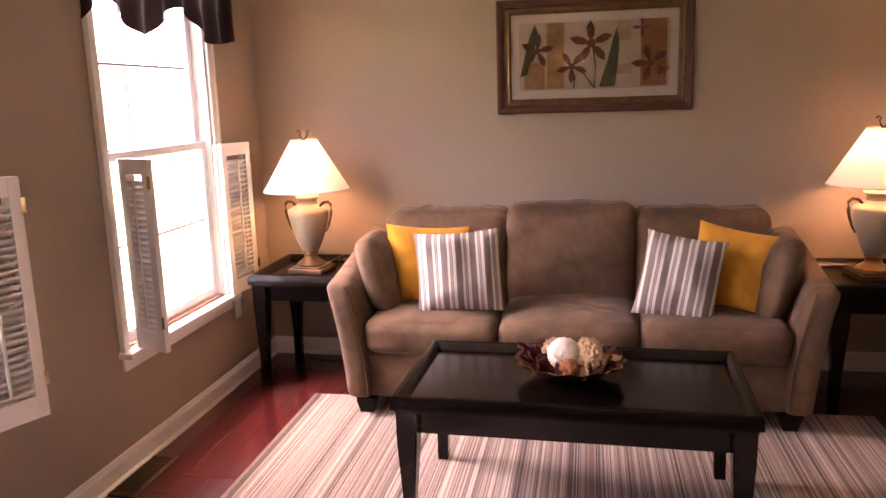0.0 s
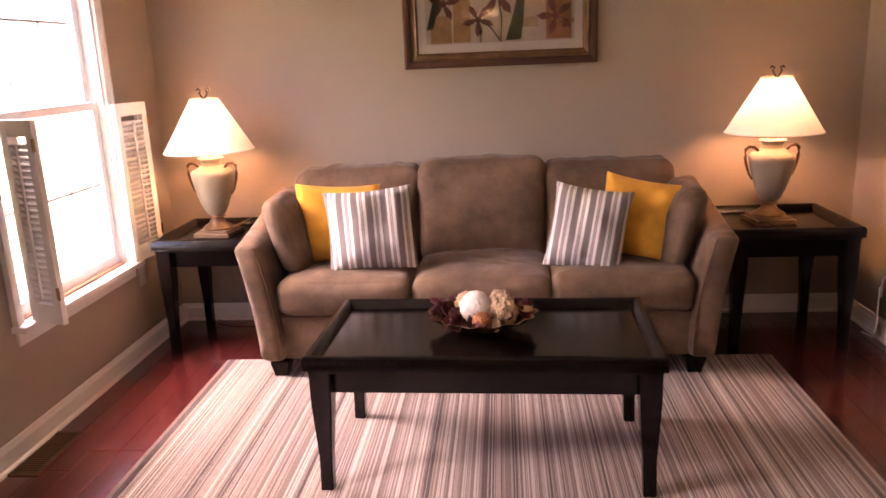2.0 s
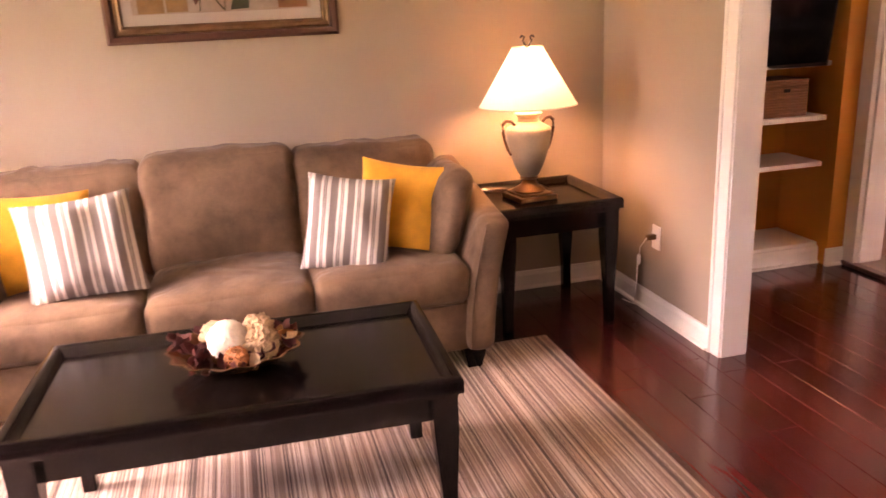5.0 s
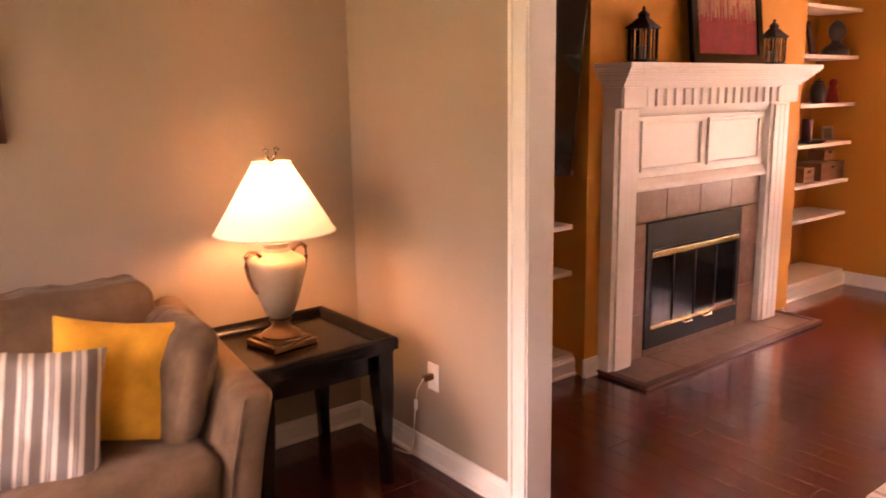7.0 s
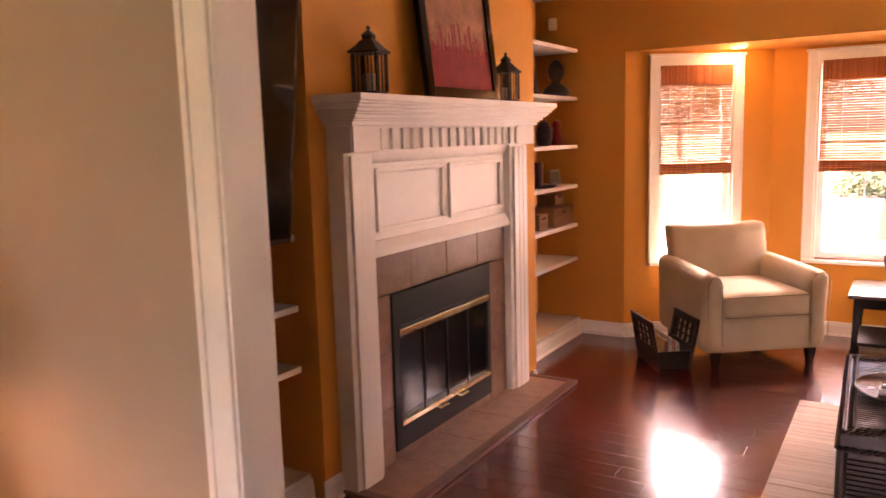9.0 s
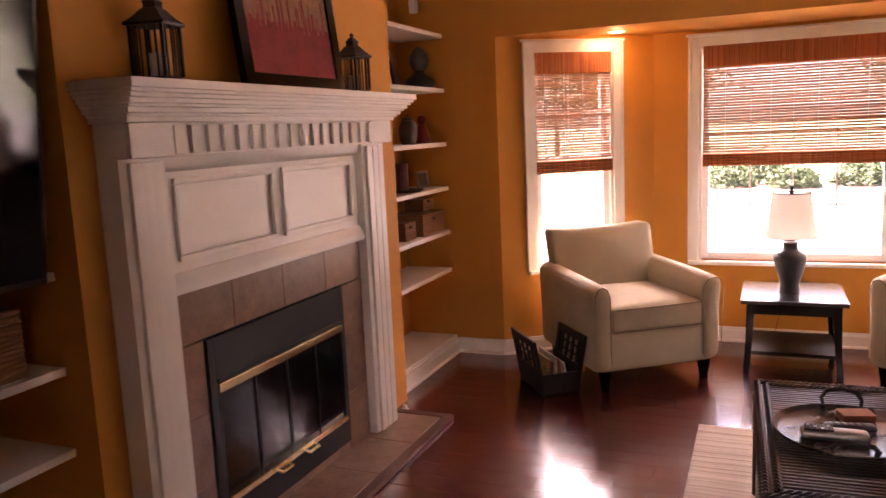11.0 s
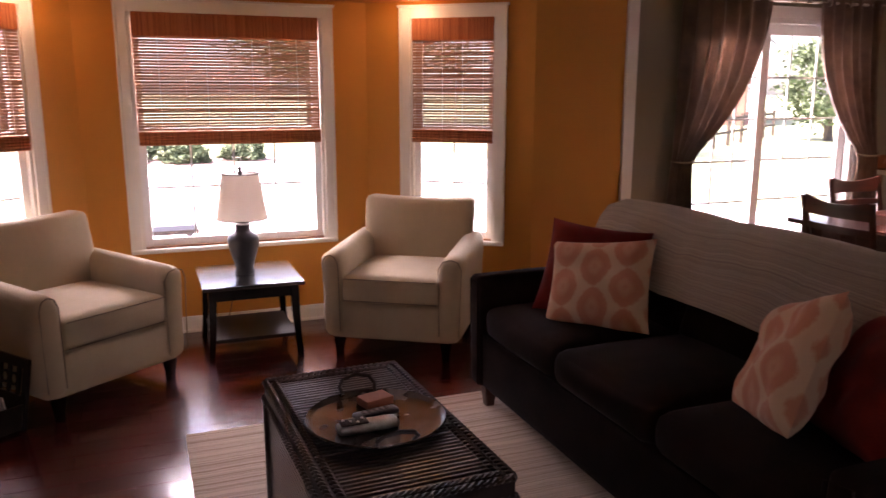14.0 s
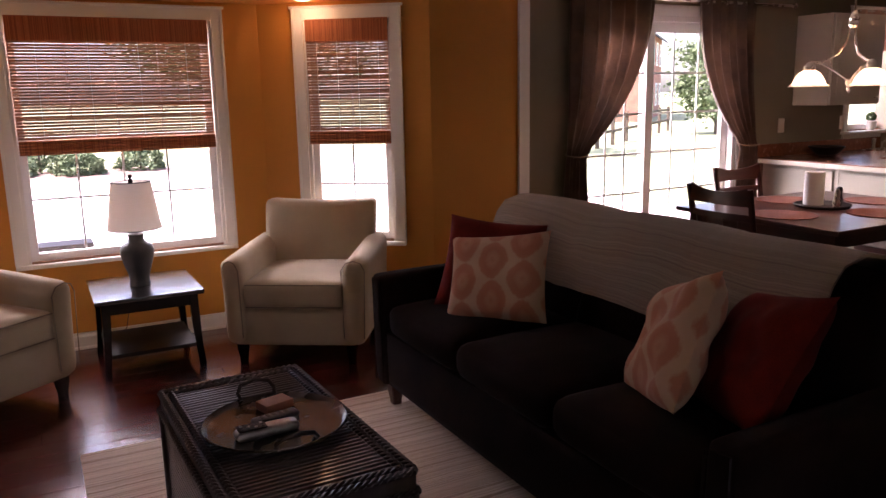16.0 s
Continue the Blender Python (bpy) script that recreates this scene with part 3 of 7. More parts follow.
for sgn, xf in ((-1, 0.0), (1, 0.11)):
    setting("trim_casing", join(casing_strip(POST + 0.006, POST + 0.085, xf, sgn, 0, 2.2), casing_strip(-3.385, -3.306, xf, sgn, 0, 2.2), box((min(xf, xf + sgn * 0.014), -3.306, 2.126), (max(xf, xf + sgn * 0.014), POST + 0.006, 2.2), 0.003)), M["trim"], "white casing round the wide opening")
setting("trim_dining_opening", join(box((FX - 0.02, -4.732, 0), (FX + 0.03, -4.65, 2.14), 0.004), box((0.11, -4.78, 2.14), (FX + 0.055, -4.65, 2.16), 0.003), box((0.11, -4.656, 2.16), (FX, -4.642, 2.235), 0.003)), M["trim"], "white casing at the opening to the dining room")
setting("jamb_dining", box((FX + 0.031, -4.78, 0), (FX + 0.058, -4.662, 2.139)), M["olive"], "olive painted return beside the dining opening")


# ---- windows ----
def window(name, m, w, z0, z1, label, cols=2, rows=2, casing=0.07, sill=0.06, apron=True):
    """A white sash window; x along the wall from the middle, y to the outside, base at floor height."""
    win = new(name)
    win.matrix_world = m
    tagged(win, label, "window", "", "structure")
    h, t = w / 2, M["trim"]
    for sx in (-1, 1):
        x0, x1 = sorted((sx * h, sx * (h + casing)))
        part("casing", join(box((x0, -0.016, z0 - 0.0), (x1, -0.0005, z1 + casing), 0.003), box((sorted((sx * (h + casing - 0.016), sx * (h + casing)))[0], -0.024, z0), (sorted((sx * (h + casing - 0.016), sx * (h + casing)))[1], -0.0165, z1 + casing), 0.003)), t, win)
        a, b = sorted((sx * h, sx * (h - 0.018)))
        part("jamb", box((a, 0.0, z0), (b, 0.118, z1)), t, win)
    part("head_casing", join(box((-h, -0.016, z1), (h, -0.0005, z1 + casing), 0.003), box((-h - casing - 0.012, -0.028, z1 + casing), (h + casing + 0.012, -0.0005, z1 + casing + 0.016), 0.004)), t, win)
    part("head_jamb", box((-h + 0.018, 0.0, z1 - 0.018), (h - 0.018, 0.118, z1)), t, win)
    horn = 0.01 if apron else -0.002
    part("window_sill", box((-h - casing - horn, -sill, z0 - 0.026), (h + casing + horn, 0.118, z0), 0.006), t, win)
    if apron:
        part("apron", box((-h - casing + 0.01, -0.013, z0 - 0.085), (h + casing - 0.01, -0.0005, z0 - 0.027), 0.003), t, win)
    part("sill_strip", box((-h + 0.018, 0.0005, z0 + 0.0002), (h - 0.018, 0.028, z0 + 0.011), 0.002), M["tan_wood"], win, "bare tan wood strip along the sill")
    mid = z0 + (z1 - z0) * 0.5
    inner = h - 0.018
    for k, (s0, s1, y) in enumerate([(z0 + 0.004, mid + 0.02, 0.03), (mid - 0.02, z1 - 0.02, 0.062)]):
        f = 0.042
        sash = part("sash", join(box((-inner, y, s0), (-inner + f, y + 0.03, s1), 0.003), box((inner - f, y, s0), (inner, y + 0.03, s1), 0.003), box((-inner + f, y, s0), (inner - f, y + 0.03, s0 + f + 0.008), 0.003), box((-inner + f, y, s1 - f + 0.006), (inner - f, y + 0.03, s1), 0.003)), M["vinyl"], win)
        g0, g1 = s0 + f + 0.008, s1 - f + 0.006
        pane = part("pane", box((-inner + f, y + 0.012, g0), (inner - f, y + 0.016, g1)), M["glass"], sash, smooth=False)
        pane.visible_shadow = False
        bars = []
        for c in range(1, cols):
            xx = -inner + f + (2 * inner - 2 * f) * c / cols
            bars.append(box((xx - 0.006, y + 0.0175, g0), (xx + 0.006, y + 0.0235, g1)))
        for r in range(1, rows):
            zz = g0 + (g1 - g0) * r / rows
            bars.append(box((-inner + f, y + 0.0176, zz - 0.006), (inner - f, y + 0.0234, zz + 0.006)))
        part("muntins", join(*bars), M["vinyl"], sash)
    return win


window("window_1", pose(LX, (W1L[0] + W1L[1]) / 2, 0, 0, 0, 90), W1L[1] - W1L[0], W1L[2], W1L[3], "tall white sash window with open shutters", 3, 2, 0.055)
window("window_2", pose(LX, (W2L[0] + W2L[1]) / 2, 0, 0, 0, 90), W2L[1] - W2L[0], W2L[2], W2L[3], "tall white sash window with open shutters", 3, 2, 0.055)
for k, (fm, hole) in enumerate(BW):
    window("window_%d" % (k + 3), fm @ pose((hole[0] + hole[1]) / 2, 0, 0), hole[1] - hole[0], hole[2], hole[3], "white sash window with a half-lowered bamboo blind", 4 if k == 1 else 2, 2, 0.068, sill=0.035, apron=False)
window("window_6", pose(FX + 0.06, (KW[0] + KW[1]) / 2, 0, 0, 0, -90), KW[1] - KW[0], KW[2], KW[3], "kitchen window over the sink", 2, 2, 0.06, sill=0.09)

# sliding door to the garden
door = new("door_1")
door.matrix_world = pose(FX + 0.06, 0, 0)
tagged(door, "white sliding glass door with a grid of bars", "door", "", "structure")
y0, y1, zt = SL[0], SL[1], SL[3]
part("frame", join(box((-0.012, y0 - 0.07, 0.0), (0.0, y0, zt + 0.08), 0.003), box((-0.012, y1, 0.0), (0.0, y1 + 0.07, zt + 0.08), 0.003), box((-0.012, y0, zt), (0.0, y1, zt + 0.08), 0.003), box((0.0, y0, 0.03), (0.12, y0 + 0.035, zt), 0.002), box((0.0, y1 - 0.035, 0.03), (0.12, y1, zt), 0.002), box((0.0, y0 + 0.035, zt - 0.035), (0.12, y1 - 0.035, zt), 0.002), box((-0.01, y0 + 0.0, 0.0), (0.13, y1 - 0.0, 0.03), 0.002)), M["vinyl"], door)
ym = -5.86
for a, b, xx in ((ym - 0.035, y1 - 0.036, 0.02), (y0 + 0.036, ym + 0.035, 0.06)):
    f = 0.07
    leaf = part("sliding_panel", join(box((xx, a, 0.032), (xx + 0.035, a + f, zt - 0.037), 0.003), box((xx, b - f, 0.032), (xx + 0.035, b, zt - 0.037), 0.003), box((xx, a + f, 0.032), (xx + 0.035, b - f, 0.13), 0.003), box((xx, a + f, zt - 0.11), (xx + 0.035, b - f, zt - 0.037), 0.003)), M["vinyl"], door)
    pn = part("pane", box((xx + 0.014, a + f, 0.13), (xx + 0.019, b - f, zt - 0.11)), M["glass"], leaf, smooth=False)
    pn.visible_shadow = False
    bars = [box((xx + 0.0205, a + f + (b - a - 2 * f) * c / 3 - 0.007, 0.13), (xx + 0.0285, a + f + (b - a - 2 * f) * c / 3 + 0.007, zt - 0.11)) for c in (1, 2)]
    bars += [box((xx + 0.0206, a + f, 0.13 + (zt - 0.24) * r / 6 - 0.007), (xx + 0.0284, b - f, 0.13 + (zt - 0.24) * r / 6 + 0.007)) for r in range(1, 6)]
    part("muntins", join(*bars), M["vinyl"], leaf)

# daylight through the openings
for yy in (-1.03, -2.78):
    window_light((LX - 0.42, yy, 1.85), (LX + 0.5, yy, 0.1), 0.95, 1.2, 4.8, spread=110)
window_light((WX + 3.0, -2.283, 3.15), (WX - 1.5, -2.283, 0.6), 7.0, 1.5, 168)
window_light((FX + 0.85, ym, 2.25), (FX - 0.8, ym, 0.4), 1.8, 1.0, 16)
window_light((FX + 0.7, -8.7, 2.2), (FX - 0.6, -8.7, 1.0), 1.1, 0.7, 4)


# ---- bamboo blinds ----
def blind(m, w, z_top, z_bot, label):
    b = thing("bamboo_blind", m, label, "window blind", "bamboo blinds in the bay")
    h = w / 2
    part("valance", box((-h, -0.012, z_top - 0.135), (h, -0.002, z_top), 0.002), M["bamboo_band"], b)
    part("headrail", box((-h, 0.0, z_top - 0.04), (h, 0.022, z_top), 0.002), M["bamboo"], b)
    for k in range(5):
        part("folded_edge", tube([(-h, -0.006 - 0.003 * (k % 2), z_bot + 0.012 + k * 0.016), (h, -0.006 - 0.003 * (k % 2), z_bot + 0.012 + k * 0.016)], 0.0095, 6), M["bamboo_band"], b)
    pitch = 0.0172
    n = int((z_top - 0.13 - z_bot - 0.085) / pitch)
    slat = mesh_of("slat", box((-h, -0.002, -0.0073), (h, 0.002, 0.0073)), M["bamboo"], False)
    for k in range(n):
        part("slat", slat, None, b, m=pose(0, 0.004, z_bot + 0.097 + k * pitch + random.uniform(-0.0012, 0.0012), random.uniform(-8, 8), random.uniform(-0.05, 0.05), 0))
    for c in range(4):
        x = -h + w * (c + 0.5) / 4
        part("cord", box((x - 0.0015, -0.0005, z_bot + 0.02), (x + 0.0015, 0.0095, z_top - 0.02)), M["cushion"], b)
    return b


for k, (fm, hole) in enumerate(BW):
    blind(fm @ pose((hole[0] + hole[1]) / 2, -0.004, 0), hole[1] - hole[0] + (-0.05 if k == 1 else -0.03), 1.935, 1.165, "half-lowered slatted bamboo blind in a bay window")


# ---- living room ----
def louvre_panel(name, w, h, parent, m):
    """One louvred shutter leaf; hinged at x = 0, base at z = 0."""
    leaf = part(name, join(box((0, -0.011, 0), (0.038, 0.011, h), 0.002), box((w - 0.038, -0.011, 0), (w, 0.011, h), 0.002), box((0.038, -0.011, 0), (w - 0.038, 0.011, 0.075), 0.002), box((0.038, -0.011, h - 0.06), (w - 0.038, 0.011, h), 0.002)), M["trim"], parent, m=m)
    n = int((h - 0.15) / 0.0245)
    sl = mesh_of("louvre", box((0.039, -0.014, -0.003), (w - 0.039, 0.014, 0.003), 0.001, 1), M["trim"], False)
    for k in range(n):
        part("louvre", sl, None, leaf, m=pose(0, 0, 0.09 + k * 0.0245, -38, 0, 0))
    part("tilt_rod", box((w / 2 - 0.005, -0.022, 0.10), (w / 2 + 0.005, -0.014, h - 0.09), 0.002), M["trim"], leaf)
    return leaf


def shutter(at, turn, fold, label, w=0.172):
    """A pair of folded leaves hinged at the window's edge."""
    s = thing("window_shutter", pose(*at, 0, 0, turn), label, "shutter", "louvred shutters")
    louvre_panel("leaf", w, 0.775, s, pose(0, 0, 0))
    louvre_panel("leaf", w, 0.775, s, pose(w + 0.001, 0.026 if w > 0.2 else 0, 0, 0, 0, fold))
    for z in (0.1, 0.66):
        part("hinge", box((w - 0.007, -0.016, z), (w + 0.008, -0.0115, z + 0.05), 0.001), M["brass"], s)
    return s


shutter((LX + 0.045, W1L[0] + 0.02, 0.510), -20, 172, "white louvred shutter folded open at the window")
shutter((LX + 0.045, W1L[1] - 0.02, 0.510), 80, 178, "white louvred shutter swung open beside the window", 0.24)
shutter((LX + 0.045, W2L[1] - 0.02, 0.510), 68, 178, "white louvred shutter swung open beside the window", 0.24)
shutter((LX + 0.045, W2L[0] + 0.02, 0.510), -20, 172, "white louvred shutter folded open at the window")


def swag(yc, w):
    """A gathered valance with a wavy hem over a window."""
    bm = bmesh.new()
    n, r = 60, 10
    rows = []
    for j in range(r + 1):
        row = []
        for i in range(n + 1):
            u, v = i / n, j / r
            hem = 1.84 + 0.07 * math.sin(u * math.pi * 4 + 0.6) - 0.10 * max(0, abs(u - 0.5) * 2 - 0.72) * 3
            z = 2.14 + (hem - 2.14) * v
            d = 0.065 + 0.018 * math.sin(u * 46) * (0.4 + 0.6 * v) + 0.01 * noise.noise(Vector((u * 14, v * 3, 1)))
            row.append(bm.verts.new((LX + d, yc - w / 2 + w * u, z)))
        rows.append(row)
    for a, b in zip(rows, rows[1:]):
        for i in range(n):
            bm.faces.new((a[i], a[i + 1], b[i + 1], b[i]))
    bmesh.ops.solidify(bm, geom=bm.faces[:], thickness=0.004)
    v = thing("window_valance", pose(0, 0, 0), "dark brown gathered valance over a window", "valance", "dark valances")
    part("cloth", bm, M["valance"], v)
    part("rod", tube([(LX + 0.055, yc - w / 2 - 0.02, 2.15), (LX + 0.055, yc + w / 2 + 0.02, 2.15)], 0.012, 8), M["iron"], v)
    for s in (-1, 1):
        part("bracket", box((LX + 0.001, yc + s * (w / 2 - 0.02) - 0.008, 2.13), (LX + 0.05, yc + s * (w / 2 - 0.02) + 0.008, 2.165), 0.003), M["iron"], v)


swag(-1.01, 1.22)
swag(-2.775, 1.22)


def outlet(m, label="white wall outlet above the baseboard"):
    o = thing("wall_outlet", m, label, "outlet")
    part("plate", box((-0.036, -0.007, -0.058), (0.036, -0.0005, 0.058), 0.003), M["plastic"], o)
    for z in (-0.026, 0.026):
        part("socket", box((-0.016, -0.010, z - 0.015), (0.016, -0.0072, z + 0.015), 0.005), M["plastic"], o)
    return o


outlet(pose(LX, -0.46, 0.41, 0, 0, 90))
outlet(pose(0, -0.58, 0.385, 0, 0, 90 + 180))
plug = thing("lamp_plug", pose(-0.012, -0.585, 0.40), "brown lamp plug and cord in the outlet", "plug")
part("plug_body", box((-0.045, -0.012, -0.02), (-0.001, 0.012, 0.005), 0.004), M["bronze"], plug)
part("cord", tube([(-0.045, 0, -0.008), (-0.075, 0.005, -0.05), (-0.08, 0.02, -0.16), (-0.06, 0.06, -0.28), (-0.035, 0.12, -0.385), (-0.05, 0.22, -0.392)], 0.003, 6), M["plastic"], plug)
part("switch", cushion((0.018, 0.014, 0.05), 0.006, n=4), M["plastic"], plug, m=pose(-0.078, 0.012, -0.14))


vent = thing("floor_vent", pose(-3.665, -1.57, 0), "dark metal register set into the wood floor", "vent")
part("frame", join(box((-0.07, -0.17, 0.0), (-0.052, 0.17, 0.006), 0.002), box((0.052, -0.17, 0.0), (0.07, 0.17, 0.006), 0.002), box((-0.052, -0.17, 0.0), (0.052, -0.152, 0.006), 0.002), box((-0.052, 0.152, 0.0), (0.052, 0.17, 0.006), 0.002)), M["bronze"], vent)
part("backing", box((-0.052, -0.152, 0.0005), (0.052, 0.152, 0.001)), M["iron"], vent)
fin = mesh_of("slat", box((-0.05, -0.003, 0.001), (0.05, 0.003, 0.005)), M["bronze"], False)
for k in range(19):
    part("slat", fin, None, vent, m=pose(0, -0.144 + k * 0.016, 0))

rug = solid("striped_rug", box((-1.325, -1.16, 0), (1.325, 1.16, 0.011), 0.004), M["rug"], "rug with fine brown, grey and cream stripes", "rug", pose(-1.925, -1.813, 0.0005))


def leg_bm(h, top, foot, lean=(0.0, 0.0)):
    """A square leg that tapers towards the foot and kicks outwards."""
    bm = bmesh.new()
    rings = []
    for v, s in ((0.0, foot), (0.3, foot * 1.05), (0.75, top * 0.97), (1.0, top)):
        k = (1 - v) ** 2
        rings.append([bm.verts.new((sx * s / 2 + lean[0] * k, sy * s / 2 + lean[1] * k, v * h)) for sx, sy in ((-1, -1), (1, -1), (1, 1), (-1, 1))])
    for a, b in zip(rings, rings[1:]):
        for i in range(4):
            bm.faces.new((a[i], a[(i + 1) % 4], b[(i + 1) % 4], b[i]))
    bm.faces.new(rings[0][::-1])
    bm.faces.new(rings[-1])
    vert = [e for e in bm.edges if abs(e.verts[0].co.z - e.verts[1].co.z) > 0.05 * h]
    bmesh.ops.bevel(bm, geom=vert, offset=0.004, segments=2, affect="EDGES")
    return bm


def tray_table(name, m, w, d, h, label, category, group=""):
    """A dark table with a sunken tray top, deep apron and tapered legs."""
    t = thing(name, m, label, category, group)
    mat = M["black_wood"]
    rim, rise = 0.05, 0.03
    part("tabletop", box((-w / 2 + 0.04, -d / 2 + 0.04, h - 0.045), (w / 2 - 0.04, d / 2 - 0.04, h - rise), 0.003), mat, t)
    # sloping rim: low inside, high outside, with an overhanging lip
    prof = [(0.0, h - 0.050), (0.0, h - 0.012), (0.006, h - 0.002), (0.016, h), (0.03, h - 0.006), (rim, h - rise - 0.001), (rim, h - 0.030 - 0.012), (0.02, h - 0.050)]
    for k, (ln, off, rz) in enumerate([(w, d / 2, 0), (d, w / 2, 90), (w, d / 2, 180), (d, w / 2, 270)]):
        bm = bmesh.new()
        a, b = [], []
        for s, z in prof:
            a.append(bm.verts.new((-ln / 2 + s, -off + s, z)))
            b.append(bm.verts.new((ln / 2 - s, -off + s, z)))
        n = len(prof)
        for i in range(n):
            bm.faces.new((a[i], b[i], b[(i + 1) % n], a[(i + 1) % n]))
        bm.faces.new(a)
        bm.faces.new(b[::-1])
        bmesh.ops.recalc_face_normals(bm, faces=bm.faces)
        part("rim", bm, mat, t, m=pose(0, 0, 0, 0, 0, rz))
    iw, idp, top = w / 2 - 0.035, d / 2 - 0.035, h - 0.052
    part("moulding", box((-w / 2 + 0.012, -d / 2 + 0.012, h - 0.064), (w / 2 - 0.012, d / 2 - 0.012, h - 0.051), 0.004), mat, t)
    ah = 0.085
    for sx in (-1, 1):
        part("apron", box((sx * (iw - 0.03) - 0.011, -idp + 0.03, h - 0.064 - ah), (sx * (iw - 0.03) + 0.011, idp - 0.03, h - 0.064), 0.002), mat, t)
        part("apron", box((-iw + 0.03, sx * (idp - 0.03) - 0.011, h - 0.064 - ah), (iw - 0.03, sx * (idp - 0.03) + 0.011, h - 0.064), 0.002), mat, t)
    for sx in (-1, 1):
        for sy in (-1, 1):
            part("leg", leg_bm(h - 0.064, 0.072, 0.043, (sx * 0.006, sy * 0.006)), mat, t, m=pose(sx * (w / 2 - 0.05), sy * (d / 2 - 0.05), 0))
    return t


tray_table("coffee_table", pose(-1.925, -1.575, 0.012, 0, 0, -1.9), 1.175, 0.63, 0.500, "black wooden coffee table with a sunken tray top", "coffee table")
tray_table("end_table", pose(-0.50, -0.325, 0), 0.60, 0.595, 0.612, "black wooden end table with a tray top beside the sofa", "end table", "end tables")
tray_table("end_table", pose(-3.325, -0.30, 0), 0.56, 0.57, 0.612, "black wooden end table with a tray top by the window", "end table", "end tables")


def urn_lamp(m, label):
    """A lit table lamp: cream urn with bronze foot and ear handles, cone shade, scrolled finial."""
    l = thing("table_lamp", m, label, "lamp", "urn table lamps")
    part("plinth", join(box((-0.098, -0.098, 0), (0.098, 0.098, 0.022), 0.004), box((-0.082, -0.082, 0.022), (0.082, 0.082, 0.034), 0.005)), M["bronze"], l)
    part("foot", lathe([(0.0, 0.034), (0.075, 0.034), (0.078, 0.042), (0.066, 0.052), (0.042, 0.066), (0.034, 0.082), (0.036, 0.094), (0.044, 0.1), (0.038, 0.108), (0.0, 0.108)], 32), M["bronze"], l, "bronze pedestal foot")
    part("body", lathe([(0.0, 0.106), (0.035, 0.106), (0.048, 0.118), (0.064, 0.15), (0.082, 0.20), (0.098, 0.26), (0.106, 0.305), (0.107, 0.325), (0.100, 0.338), (0.072, 0.352), (0.052, 0.366), (0.048, 0.38), (0.056, 0.395), (0.066, 0.402), (0.06, 0.408), (0.0, 0.41)], 40), M["ceramic"], l, "cream crackled ceramic urn")
    for s in (-1, 1):
        part("handle", tube([(s * 0.07, 0, 0.352), (s * 0.09, 0, 0.372), (s * 0.118, 0, 0.376), (s * 0.134, 0, 0.362), (s * 0.134, 0, 0.33), (s * 0.127, 0, 0.29), (s * 0.112, 0, 0.245), (s * 0.094, 0, 0.215)], [0.008, 0.008, 0.008, 0.009, 0.008, 0.007, 0.0065, 0.005], 8), M["dark_bronze"], l, "dark bronze ear handle")
    part("neck", lathe([(0.0, 0.41), (0.022, 0.41), (0.022, 0.435), (0.014, 0.44), (0.014, 0.47), (0.0, 0.47)], 16), M["brass"], l)
    zb, zt = 0.44, 0.70
    part("shade", lathe([(0.226, zb), (0.07, zt)], 48, cap=False), M["shade"], l, "ivory cone lampshade, lit from inside")
    part("lower_ring", tube(arc((0, 0, zb), 0.2265, 0, 352, 44, "xy"), 0.003, 6, True), M["cushion"], l)
    part("upper_ring", tube(arc((0, 0, zt), 0.0705, 0, 345, 24, "xy"), 0.003, 6, True), M["cushion"], l)
    part("harp", tube([(-0.01, 0, 0.47), (-0.045, 0, 0.54), (-0.04, 0, 0.64), (0, 0, 0.70), (0.04, 0, 0.64), (0.045, 0, 0.54), (0.01, 0, 0.47)], 0.003, 6), M["brass"], l)
    part("bulb", lathe([(0.0, 0.47), (0.013, 0.475), (0.014, 0.5), (0.03, 0.535), (0.03, 0.555), (0.018, 0.58), (0.0, 0.588)], 20), M["bulb"], l)
    for s in (-1, 1):
        part("finial", tube([(s * 0.004, 0, 0.70), (s * 0.014, 0, 0.715), (s * 0.022, 0, 0.73), (s * 0.014, 0, 0.745), (s * 0.028, 0, 0.752), (s * 0.034, 0, 0.742)], 0.005, 6), M["iron"], l, "scrolled dark iron finial")
    return l


for at in ((-0.545, -0.33, 0.5845), (-3.345, -0.33, 0.5845)):
    urn_lamp(pose(*at, 0, 0, 8 if at[0] > -1 else -6), "lit urn lamp with ivory shade " + ("by the window" if at[0] < -1 else "on the end table"))
    if at[0] < -1:
        lamp_l = bpy.context.scene.objects[[o.name for o in scene.objects if o.name.startswith("table_lamp")][-1]]
        part("cord", tube([(0.045, 0.10, 0.02), (0.05, 0.315, 0.025), (0.09, 0.31, -0.2), (0.12, 0.30, -0.45), (0.06, 0.25, -0.565), (-0.08, 0.21, -0.577), (-0.2, 0.26, -0.572)], 0.0035, 6), M["bronze"], lamp_l, "thin brown cord")
    bulb((at[0], at[1], at[2] + 0.60), 0.46, (1.0, 0.52, 0.235), 0.03)


def pillow(name, m, w, h, t, mat, label, seed, group=""):
    return solid(name, pillow_bm(w, h, t, seed=seed), mat, label, "pillow", m, group)


